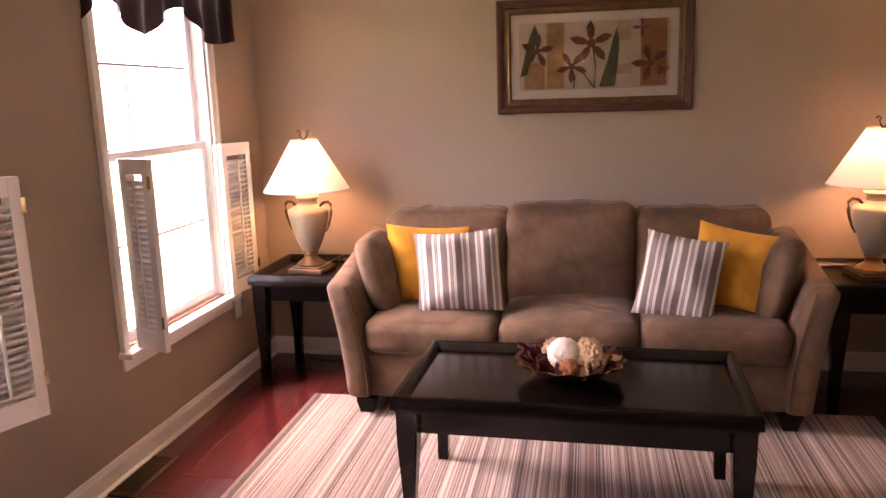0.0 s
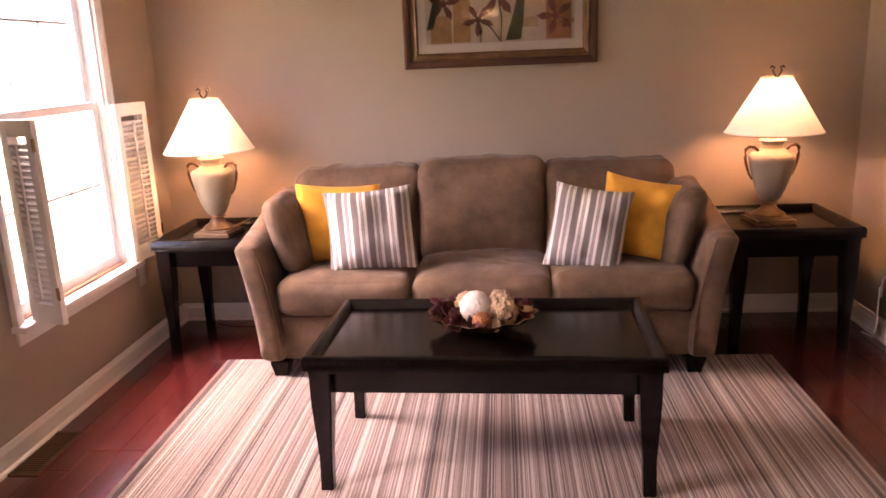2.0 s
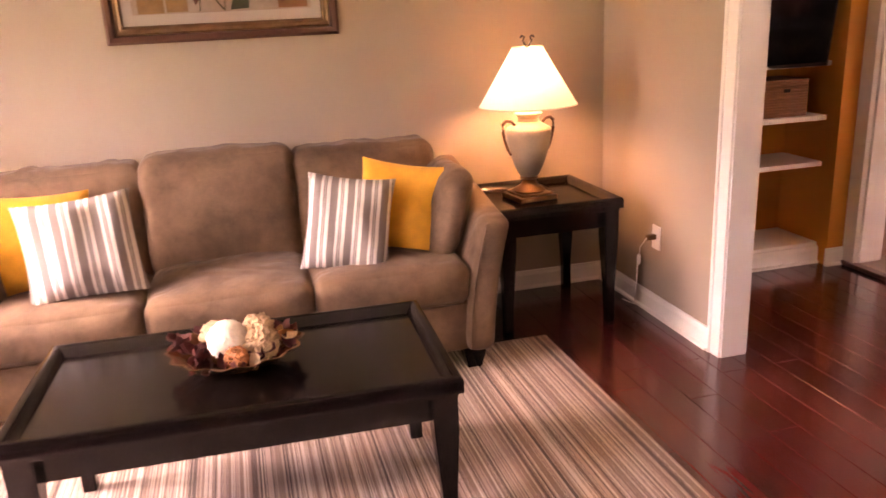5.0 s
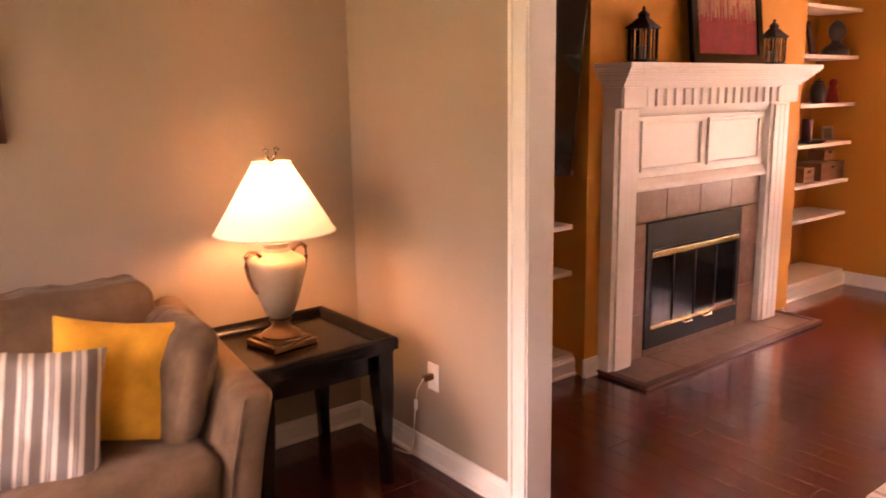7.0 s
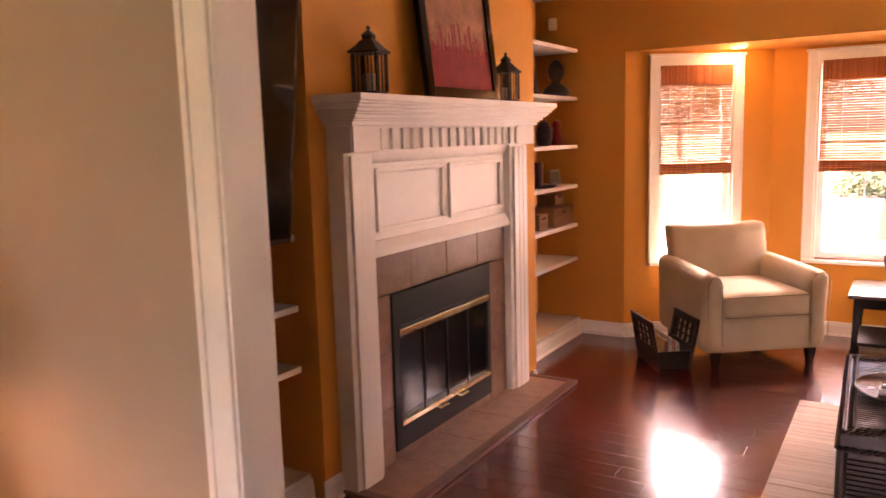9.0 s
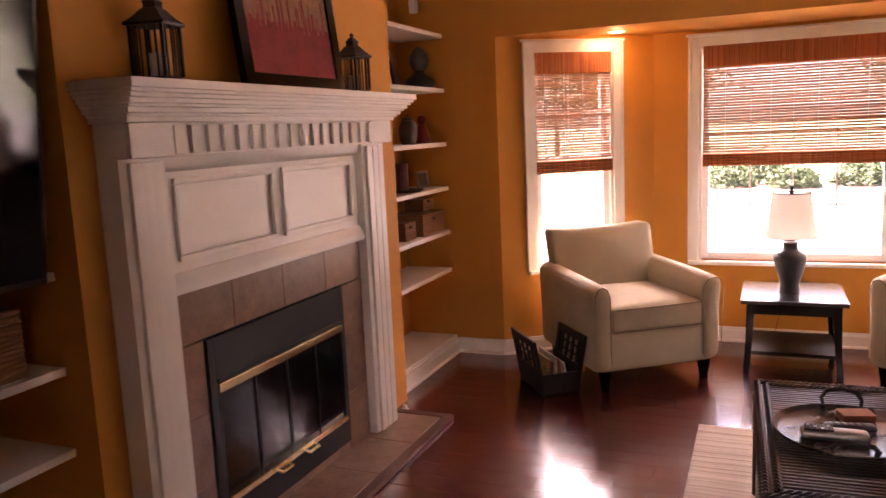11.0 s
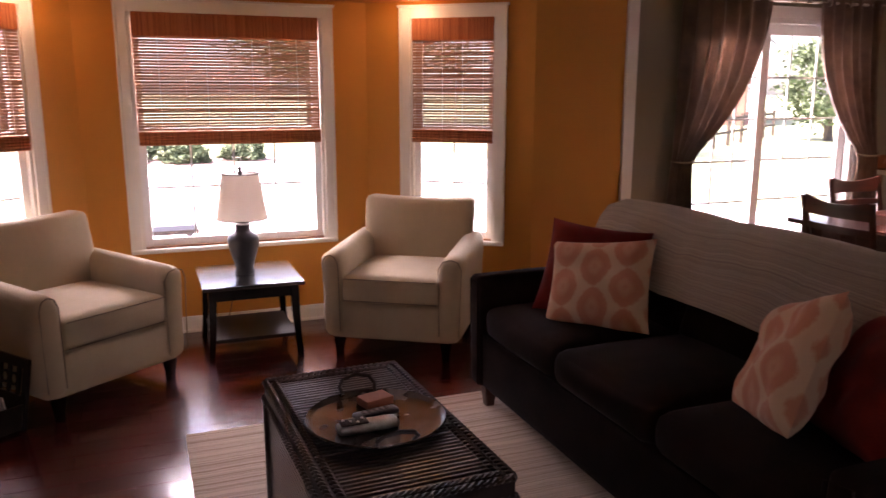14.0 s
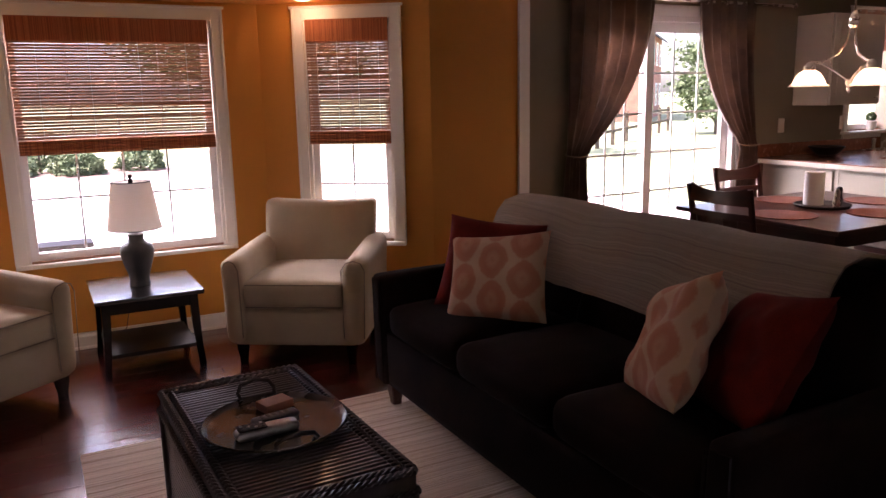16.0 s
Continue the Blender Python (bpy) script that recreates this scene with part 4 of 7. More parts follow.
def rumpled(k):
    """Leans a back cushion and pulls pleats into its upper edge and corners, most on the slack outer ones."""
    slack = (1.0, 0.35, 0.6)[k]

    def warp(a, b, c):
        f, e = c / 0.5, abs(a) / 0.32
        pleat = noise.noise(Vector((a * 26 + 9 * k, c * 5, k * 3.7))) + 0.5 * noise.noise(Vector((a * 11, c * 17, k * 5.1)))
        d = slack * pleat * (0.020 * max(0.0, f - 0.55) / 0.45 + 0.014 * max(0.0, e - 0.6) / 0.4)
        fold = 0.016 * slack * noise.noise(Vector((a * 5 + c * 9, c * 3 - a * 4, k * 7.9)))
        return (a * (1 + 0.03 * f), b + 0.12 * f ** 1.3 + d + fold, c + 0.5 * d)
    return warp


def brown_sofa(m):
    """Three-seat sofa with flared arms; x along it, the front towards -y."""
    s = thing("sofa", m, "brown microsuede three-seat sofa with flared arms", "sofa")
    mat = M["suede"]
    part("base", cushion((1.94, 0.78, 0.23), 0.025, (0, 0.006, 0), 8), mat, s, m=pose(0, 0.0, 0.085))
    for k in range(3):
        x = (k - 1) * 0.632
        part("seat_cushion", cushion((0.63, 0.66, 0.17), 0.05, (0.008, 0.03, 0.035), 20, 0.009, 6, k + 1), mat, s, m=pose(x, -0.09, 0.305, 0, random.uniform(-0.6, 0.6), 0))
        part("back_cushion", cushion((0.64, 0.22, 0.50), 0.06, (0.006, 0.05, 0.012), 34, 0.008, 7, k + 11, rumpled(k)), mat, s, m=pose(x, 0.14, 0.425 if k == 1 else 0.40))
    part("back", cushion((1.98, 0.16, 0.62), 0.05, (0, 0.01, 0.008), 10, warp=lambda a, b, c: (a, b + 0.12 * (c / 0.62), c)), mat, s, m=pose(0, 0.26, 0.2))
    for sx in (-1, 1):
        # arm: leans outwards at the front top, and climbs towards the back
        def lean(a, b, c, q=sx):
            f = c / 0.56
            up = 0.15 * max(0.0, (b + 0.42) / 0.84) ** 1.2 * f
            return (a + q * (0.085 * f ** 1.8), b, c + up)
        part("arm", cushion((0.125, 0.84, 0.56), 0.045, (0.008, 0.01, 0.008), 14, 0.002, 5, 5, lean), mat, s, m=pose(sx * 0.982, -0.01, 0.085))
        part("arm_pillow", cushion((0.12, 0.44, 0.36), 0.055, (0.03, 0.01, 0.01), 10, 0.006, 6, 8 + sx, lambda a, b, c, q=sx: (a + q * 0.10 * (c / 0.36), b, c)), mat, s, m=pose(sx * 0.875, -0.06, 0.46))
        part("piping", tube([(sx * (0.982 - 0.05 + 0.085 * (f ** 1.8)), -0.432, 0.11 + 0.53 * f) for f in [i / 10 for i in range(11)]], 0.004, 6), mat, s)
        for y in (-0.36, 0.34):
            part("leg", leg_bm(0.085, 0.09, 0.065), M["black_wood"], s, m=pose(sx * 0.955, y, 0.0))
    part("seam", tube([(-0.93, -0.398, 0.30), (0.93, -0.398, 0.30)], 0.004, 6), mat, s)
    return s


brown_sofa(pose(-1.96, -0.47, 0.0015))
pillow("yellow_pillow", pose(-2.67, -0.56, 0.45, -17, 4, 14), 0.42, 0.42, 0.15, M["yellow"], "mustard yellow pillow leaning on the brown sofa", 1, "yellow pillows")
pillow("striped_pillow", pose(-2.46, -0.735, 0.475, -19, -3, 8), 0.42, 0.40, 0.15, M["stripe"], "grey and white striped pillow on the brown sofa", 2, "striped pillows")
pillow("striped_pillow", pose(-1.505, -0.73, 0.46, -21, 8, -12), 0.36, 0.40, 0.14, M["stripe"], "grey and white striped pillow on the brown sofa", 3, "striped pillows")
pillow("yellow_pillow", pose(-1.265, -0.60, 0.45, -18, 8, -22), 0.40, 0.42, 0.15, M["yellow"], "mustard yellow pillow leaning on the brown sofa", 4, "yellow pillows")


def orchid_print(m):
    p = thing("framed_print", m, "framed orchid print in a dark bronze frame", "picture")
    w, h = 1.005, 0.585
    bands = (("frame", M["frame_wood"], [(0, 0), (0, 0.022), (0.012, 0.034), (0.03, 0.031), (0.038, 0.022), (0.038, 0)]),
             ("inner_frame", M["bronze"], [(0.0385, 0), (0.0385, 0.018), (0.046, 0.025), (0.058, 0.021), (0.066, 0.024), (0.076, 0.012), (0.076, 0)]))
    for name, mat, prof in bands:
        for ln, off, rz in ((w, h / 2, 0), (h, w / 2, 90), (w, h / 2, 180), (h, w / 2, 270)):
            bm = bmesh.new()
            a = [bm.verts.new((-ln / 2 + s, -d, -off + s)) for s, d in prof]
            b = [bm.verts.new((ln / 2 - s, -d, -off + s)) for s, d in prof]
            for i in range(len(prof)):
                j = (i + 1) % len(prof)
                bm.faces.new((a[i], b[i], b[j], a[j]))
            bm.faces.new(a)
            bm.faces.new(b[::-1])
            bmesh.ops.recalc_face_normals(bm, faces=bm.faces)
            part(name, bm, mat, p, m=Matrix.Rotation(radians(rz), 4, "Y"))
    part("mat_board", box((-w / 2 + 0.07, -0.008, -h / 2 + 0.07), (w / 2 - 0.07, -0.002, h / 2 - 0.07)), M["matboard"], p)
    aw, ah = 0.385, 0.172
    part("art_paper", box((-aw, -0.0095, -ah), (aw, -0.0085, ah)), M["art_ground"], p)

    def patch(x0, z0, x1, z1, mat):
        part("colour_block", box((x0, -0.0105, z0), (x1, -0.0098, z1)), mat, p)

    patch(-0.24, -0.165, -0.15, 0.168, M["art_ochre"])
    patch(-0.36, -0.168, -0.25, -0.03, M["art_ochre"])
    patch(0.24, -0.165, 0.37, 0.17, M["art_rust"])
    patch(0.12, 0.07, 0.19, 0.165, M["art_sand"])
    patch(0.12, -0.10, 0.20, -0.05, M["art_sand"])

    def blade(pts, mat, name):
        bm = bmesh.new()
        vs = [bm.verts.new((x, -0.0112, z)) for x, z in pts]
        f = bm.faces.new(vs)
        ext = bmesh.ops.extrude_face_region(bm, geom=[f])
        bmesh.ops.translate(bm, vec=(0, -0.0006, 0), verts=[v for v in ext["geom"] if isinstance(v, bmesh.types.BMVert)])
        bmesh.ops.recalc_face_normals(bm, faces=bm.faces)
        part(name, bm, mat, p, smooth=False)

    blade([(0.03, -0.165), (0.075, -0.02), (0.10, 0.08), (0.12, 0.14), (0.132, 0.06), (0.125, -0.06), (0.11, -0.16)], M["art_green"], "leaf")
    blade([(-0.38, -0.10), (-0.355, 0.0), (-0.33, 0.10), (-0.30, 0.165), (-0.285, 0.12), (-0.31, 0.02), (-0.345, -0.09)], M["art_green"], "leaf")

    def petal_ring(cx, cz, r, n, turn, mat):
        for k in range(n):
            a = radians(turn + 360 * k / n)
            ca, sa = math.cos(a), math.sin(a)
            shape = [(0.1, 0), (0.35, 0.16), (0.7, 0.2), (1.0, 0.0), (0.7, -0.16), (0.35, -0.14)]
            blade([(cx + r * (u * ca - v * sa), cz + r * (u * sa + v * ca)) for u, v in shape], mat, "petal")
        part("flower_heart", moved(lathe([(0.0, -0.001), (r * 0.2, -0.001), (r * 0.2, 0.001), (0.0, 0.001)], 12), pose(cx, -0.0125, cz, 90, 0, 0)), M["art_plum"], p)

    petal_ring(-0.01, 0.06, 0.115, 5, 20, M["art_plum"])
    petal_ring(-0.11, -0.055, 0.085, 5, 50, M["art_plum"])
    petal_ring(-0.29, 0.03, 0.09, 5, 10, M["art_plum"])
    petal_ring(0.29, -0.05, 0.10, 5, 35, M["art_plum"])
    petal_ring(0.245, 0.13, 0.05, 4, 0, M["art_plum"])
    petal_ring(0.335, -0.10, 0.06, 4, 30, M["art_rust"])
    for pts in ([(0.005, -0.168), (0.012, -0.05), (-0.005, 0.05)], [(0.0, -0.16), (-0.05, -0.09), (-0.10, -0.06)], [(-0.1, -0.165), (-0.095, -0.11), (-0.11, -0.06)]):
        part("stem", tube([(x, -0.0115, z) for x, z in pts], 0.004, 6), M["art_stem"], p)
    gl = part("glazing", box((-w / 2 + 0.072, -0.0165, -h / 2 + 0.072), (w / 2 - 0.072, -0.0145, h / 2 - 0.072)), M["glass_art"], p, smooth=False)
    gl.visible_shadow = False


M["frame_wood"] = wood("red_brown_frame_wood", (0.045, 0.016, 0.010), (0.12, 0.045, 0.028), "x", 0.35, 1.0, "object")
M["matboard"] = plain("cream_mat_board", (0.66, 0.57, 0.50), 0.9, 0, 0.03, bump=0.02)
M["art_ground"] = plain("pale_art_paper", (0.55, 0.42, 0.32), 0.9, 0, 0.2, 9, 60, 0.02)
M["art_ochre"] = plain("ochre_print_ink", (0.40, 0.22, 0.10), 0.9, 0, 0.3, 14, 80, 0.02)
M["art_rust"] = plain("rust_print_ink", (0.36, 0.15, 0.07), 0.9, 0, 0.35, 12, 80, 0.02)
M["art_sand"] = plain("sand_print_ink", (0.46, 0.31, 0.19), 0.9, 0, 0.2, 14, 80, 0.02)
M["art_green"] = plain("green_print_ink", (0.09, 0.10, 0.055), 0.9, 0, 0.5, 25, 90, 0.02)
M["art_plum"] = plain("plum_print_ink", (0.18, 0.06, 0.045), 0.9, 0, 0.6, 22, 90, 0.02)
M["art_stem"] = plain("olive_print_ink", (0.10, 0.08, 0.04), 0.9, 0, 0.3)
M["glass_art"] = glass_mat("picture_glass")
M["glass_art"].node_tree.nodes["Principled BSDF"].inputs["IOR"].default_value = 1.4
orchid_print(pose(-1.853, -0.001, 1.675))


def potpourri_bowl(m):
    b = thing("glass_bowl", m, "shallow amber glass bowl with a scalloped rim", "bowl")
    bm = bmesh.new()
    seg, rings = 56, []
    prof = [(0.02, 0.0), (0.06, 0.001), (0.10, 0.012), (0.15, 0.036), (0.178, 0.056), (0.192, 0.066), (0.186, 0.0665), (0.172, 0.058), (0.145, 0.041), (0.097, 0.018), (0.05, 0.008), (0.0, 0.008)]
    for r, z in prof:
        k = 0.05 * (r / 0.19) ** 3
        rings.append([bm.verts.new((r * (1 + k * math.cos(14 * 2 * math.pi * i / seg)) * math.cos(2 * math.pi * i / seg), 0.93 * r * (1 + k * math.cos(14 * 2 * math.pi * i / seg)) * math.sin(2 * math.pi * i / seg), z)) for i in range(seg)])
    for a, c in zip(rings, rings[1:]):
        for i in range(seg):
            j = (i + 1) % seg
            bm.faces.new((a[i], a[j], c[j], c[i]))
    bm.faces.new(rings[0][::-1])
    bmesh.ops.remove_doubles(bm, verts=bm.verts, dist=1e-4)
    bmesh.ops.recalc_face_normals(bm, faces=bm.faces)
    part("bowl", bm, M["amber"], b)


M["amber"] = plain("amber_lustre_glass", (0.24, 0.11, 0.05), 0.12, 0.55, 0.4, 14, 60, 0.05, kind="object")
M["potplum"] = plain("dried_plum_petal", (0.11, 0.022, 0.02), 0.7, 0, 0.5, 40, 120, 0.1, kind="object")
M["potrust"] = plain("dried_rust_petal", (0.40, 0.15, 0.05), 0.7, 0, 0.4, 40, 120, 0.1, kind="object")
M["pottan"] = plain("dried_tan_seed_head", (0.48, 0.33, 0.19), 0.85, 0, 0.4, 60, 160, 0.4, kind="object")
M["potcream"] = plain("cream_knobbly_ball", (0.72, 0.64, 0.52), 0.85, 0, 0.15, 50, 160, 0.5, kind="object")
BOWL = (-1.935, -1.545, 0.485)
potpourri_bowl(pose(*BOWL))


def knob_ball(r, mat, name, at, label, seed, bumpy=0.06, freq=9.0):
    bm = bmesh.new()
    bmesh.ops.create_icosphere(bm, subdivisions=4, radius=r)
    for v in bm.verts:
        n = v.co.normalized()
        v.co += n * r * bumpy * (noise.noise(n * freq + Vector((seed, 0, 0))) + 0.6 * abs(noise.noise(n * freq * 2)))
    return solid(name, bm, mat, label, "potpourri", pose(BOWL[0] + at[0], BOWL[1] + at[1], BOWL[2] + at[2]), "dried potpourri")


knob_ball(0.058, M["potcream"], "cream_ball", (-0.022, -0.005, 0.083), "cream knobbly decorative ball in the bowl", 1, 0.10, 7)
knob_ball(0.047, M["pottan"], "seed_head", (0.075, -0.03, 0.07), "tan dried seed head in the bowl", 2, 0.3, 12)
knob_ball(0.045, M["pottan"], "seed_head", (0.065, 0.055, 0.078), "tan dried seed head in the bowl", 3, 0.3, 12)
knob_ball(0.042, M["pottan"], "seed_head", (-0.06, 0.075, 0.07), "tan dried seed head in the bowl", 4, 0.3, 12)
knob_ball(0.032, M["potrust"], "dried_pod", (0.0, -0.092, 0.06), "rust coloured dried pod in the bowl", 5, 0.3, 6)


def petal_curl(r, seed):
    bm = bmesh.new()
    n, vs = 6, {}
    for i in range(n + 1):
        for j in range(n + 1):
            u, v = -1 + 2 * i / n, -1 + 2 * j / n
            w = math.sqrt(max(0, 1 - v * v * 0.8))
            vs[i, j] = bm.verts.new((r * u * w, r * v * 1.3, r * (0.7 * u * u + 0.35 * v * v) + 0.2 * r * noise.noise(Vector((u * 2, v * 2, seed)))))
    for i in range(n):
        for j in range(n):
            bm.faces.new((vs[i, j], vs[i + 1, j], vs[i + 1, j + 1], vs[i, j + 1]))
    bmesh.ops.solidify(bm, geom=bm.faces[:], thickness=0.0015)
    return bm


rg = random.Random(5)
for k in range(46):
    a, rr = rg.uniform(0, 6.283), 0.17 * math.sqrt(rg.uniform(0.05, 0.98))
    x, y = rr * math.cos(a), 0.93 * rr * math.sin(a)
    mat = M["potplum"] if x < 0.02 or rg.random() < 0.35 else rg.choice([M["potrust"], M["pottan"], M["potplum"]])
    z = 0.022 + 0.9 * rr * rr + rg.uniform(0.004, 0.032)
    solid("dried_petal", petal_curl(rg.uniform(0.014, 0.026), k), mat, "curled dried petal in the glass bowl", "potpourri", pose(BOWL[0] + x, BOWL[1] + y, BOWL[2] + z, rg.uniform(-70, 70), rg.uniform(-70, 70), rg.uniform(0, 360)), "dried potpourri")


# ---- family room: fireplace ----
def mantel():
    mt = thing("fireplace_mantel", pose(0, 0, 0), "white painted mantel with dentils, panels and crown moulding", "mantel")
    t = M["trim"]
    y = -0.301
    XL, XR = 1.325, 3.02
    for x0, x1 in ((XL, 1.515), (2.80, XR)):
        col = part("pilaster", box((x0, -0.385, 0.022), (x1, y, 1.43), 0.003), t, mt)
        for k in range(3):
            xx = x0 + 0.055 + k * (x1 - x0 - 0.11) / 2
            part("reed", box((xx - 0.026, -0.402, 0.024), (xx + 0.026, -0.3855, 1.42), 0.007), t, col)
    part("panel_back", box((1.515, -0.345, 1.0), (2.80, y, 1.43), 0.002), t, mt)
    part("lower_moulding", prism([(-0.345, 0.985), (-0.375, 0.985), (-0.378, 1.0), (-0.368, 1.02), (-0.36, 1.035), (-0.352, 1.05), (-0.345, 1.052)], 1.515, 2.80, "x"), t, mt)
    part("upper_moulding", prism([(-0.345, 1.38), (-0.352, 1.385), (-0.365, 1.40), (-0.372, 1.43), (-0.345, 1.43)], 1.515, 2.80, "x"), t, mt)
    for x0, x1 in ((1.575, 2.135), (2.185, 2.745)):
        z0, z1, f = 1.085, 1.36, 0.022
        for lo, hi in (((x0, z0), (x1, z0 + f)), ((x0, z1 - f), (x1, z1)), ((x0, z0 + f), (x0 + f, z1 - f)), ((x1 - f, z0 + f), (x1, z1 - f))):
            part("panel_moulding", box((lo[0], -0.362, lo[1]), (hi[0], -0.3455, hi[1]), 0.006), t, mt)
    # frieze with dentils
    part("frieze", box((XL, -0.425, 1.43), (XR, y, 1.535), 0.003), t, mt)
    den = mesh_of("dentil", box((-0.022, -0.016, 0), (0.022, 0, 0.088), 0.002, 1), t, False)
    n = 17
    for k in range(n):
        part("dentil", den, None, mt, m=pose(1.53 + k * (2.80 - 1.53) / (n - 1), -0.4255, 1.438))
    for x in (XL + 0.108, XR - 0.108):
        part("frieze_block", box((x - 0.105, -0.437, 1.432), (x + 0.105, -0.4255, 1.534), 0.003), t, mt)
    # crown: stepped rings that grow towards the shelf
    steps = [(0.022, 1.535, 1.552), (0.034, 1.552, 1.562), (0.05, 1.562, 1.578), (0.064, 1.578, 1.588), (0.078, 1.588, 1.603), (0.092, 1.603, 1.616), (0.104, 1.616, 1.628), (0.115, 1.628, 1.655)]
    bms = []
    for g, a, b in steps:
        bms.append(box((XL - g * 0.66, -0.425 - g, a), (XR + g * 0.78, y, b), 0.0035))
    part("crown_shelf", join(*bms), t, mt)
    return mt


mantel()

# tile surround and hearth, tile by tile
sur = thing("tile_surround", pose(0, 0, 0), "brown slate tile surround round the firebox", "tile surround")
part("backing", join(box((1.517, -0.335, 0.022), (FB[0], -0.252, 0.985)), box((FB[1], -0.335, 0.022), (2.798, -0.252, 0.985)), box((FB[0], -0.335, FB[3]), (FB[1], -0.252, 0.985))), M["grout"], sur)


def tile(x0, x1, z0, z1, y=-0.335, name="tile"):
    return part(name, box((x0 + 0.0015, y - 0.010, z0 + 0.0015), (x1 - 0.0015, y - 0.0002, z1 - 0.0015), 0.002, 1), M["tile"], sur)


for k in range(4):
    w = (2.796 - 1.519) / 4
    tile(1.519 + k * w, 1.519 + (k + 1) * w, FB[3] + 0.003, 0.983)
for x0, x1 in ((1.519, FB[0] - 0.002), (FB[1] + 0.002, 2.796)):
    for z0, z1 in ((0.024, 0.285), (0.285, 0.545), (0.545, 0.80)):
        tile(x0, x1, z0, z1)
part("backing", box((FB[0], -0.335, 0.022), (FB[1], -0.252, FB[2] - 0.036)), M["grout"], sur)
for k in range(3):
    w = (FB[1] - FB[0]) / 3
    tile(FB[0] + k * w, FB[0] + (k + 1) * w, 0.024, FB[2] - 0.038)
HX0, HX1, HY = 1.36, 3.09, -0.60
hearth = thing("hearth", pose(0, 0, 0), "low tiled hearth with a dark wood border", "hearth")
part("bed", box((HX0, HY, 0.0), (HX1, -0.252, 0.012)), M["grout"], hearth)
for k in range(5):
    w = (HX1 - HX0) / 5
    part("tile", box((HX0 + k * w + 0.002, HY + 0.002, 0.0122), (HX0 + (k + 1) * w - 0.002, -0.252, 0.021), 0.002, 1), M["tile"], hearth)
part("border", join(box((HX0 - 0.05, HY - 0.05, 0.0), (HX1 + 0.05, HY - 0.001, 0.024), 0.006), box((HX0 - 0.05, HY, 0.0), (HX0 - 0.001, -0.23, 0.024), 0.006), box((HX1 + 0.001, HY, 0.0), (HX1 + 0.05, -0.23, 0.024), 0.006)), M["brown_wood"], hearth, "dark wood border strip")

# firebox with glass doors
fb = thing("fireplace_insert", pose(0, 0, 0), "black metal fireplace insert with glass doors and brass trim", "fireplace")
x0, x1, z0, z1 = FB[0] + 0.004, FB[1] - 0.004, FB[2] - 0.035, FB[3] - 0.004
yf = -0.352
for lo, hi in (((x0, yf, z0), (x0 + 0.035, -0.24, z1)), ((x1 - 0.035, yf, z0), (x1, -0.24, z1)), ((x0 + 0.035, yf, z1 - 0.15), (x1 - 0.035, -0.24, z1)), ((x0 + 0.035, yf, z0), (x1 - 0.035, -0.24, z0 + 0.115))):
    part("face_panel", box(lo, hi, 0.002), M["firebox"], fb)
part("cavity", box((x0 + 0.02, -0.24, z0), (x1 - 0.02, 0.10, z1), 0.0), M["firebox"], fb)
part("louvre", box((x0 + 0.04, yf - 0.006, z1 - 0.165), (x1 - 0.04, yf + 0.01, z1 - 0.15), 0.002), M["firebox"], fb)
gz0, gz1 = z0 + 0.135, z1 - 0.20
w4 = (x1 - x0 - 0.08) / 4
for k in range(4):
    xa = x0 + 0.04 + k * w4
    dr = part("glass_door", box((xa + 0.004, yf + 0.008, gz0), (xa + w4 - 0.004, yf + 0.014, gz1), 0.001), M["fire_glass"], fb)
    part("stile", box((xa, yf + 0.002, gz0), (xa + 0.007, yf + 0.016, gz1), 0.001), M["firebox"], dr)
for za, zb in ((z1 - 0.20, z1 - 0.166), (z0 + 0.112, z0 + 0.138)):
    part("brass_bar", box((x0 + 0.036, yf - 0.012, za), (x1 - 0.036, yf + 0.012, zb), 0.004), M["brass"], fb, "polished brass trim bar")
for xx in ((x0 + x1) / 2 - 0.10, (x0 + x1) / 2 + 0.10):
    part("pull", tube([(xx - 0.04, yf - 0.012, z0 + 0.118), (xx - 0.035, yf - 0.032, z0 + 0.110), (xx + 0.035, yf - 0.032, z0 + 0.110), (xx + 0.04, yf - 0.012, z0 + 0.118)], 0.007, 8), M["brass"], fb, "brass door pull")
part("stopper", lathe([(0, 0), (0.018, 0), (0.02, 0.012), (0.01, 0.02), (0.012, 0.035), (0.0, 0.042)], 16), M["plastic"], hearth, "small white knob", m=pose(3.165, -0.36, 0.0))


# ---- built-in shelves ----
SHELF_Z = (0.575, 0.828, 1.115, 1.40, 1.742, 2.08)
for xa, xb, nm in ((3.322, FX - 0.002, "shelves beside the bay"), (0.112, 1.22, "shelves beside the opening")):
    for z in SHELF_Z:
        solid("wall_shelf", box((xa, -0.205, z - 0.026), (xb, 0.118, z), 0.003), M["trim"], "white painted built-in shelf in the alcove", "shelf", group=nm)
    solid("shelf_plinth", box((xa, -0.223, 0.0), (xb, 0.118, 0.118), 0.004), M["trim"], "white painted plinth under the alcove shelves", "plinth", group=nm)
outlet(pose(3.93, 0.12, 0.36, 0, 0, 0), "white outlet at the back of the alcove")
sen = solid("wall_sensor", cushion((0.06, 0.035, 0.085), 0.012, (0, 0.004, 0), 5), M["plastic"], "small white alarm sensor high on the wall", "sensor", pose(4.284, -0.02, 2.225, 0, 0, 90))

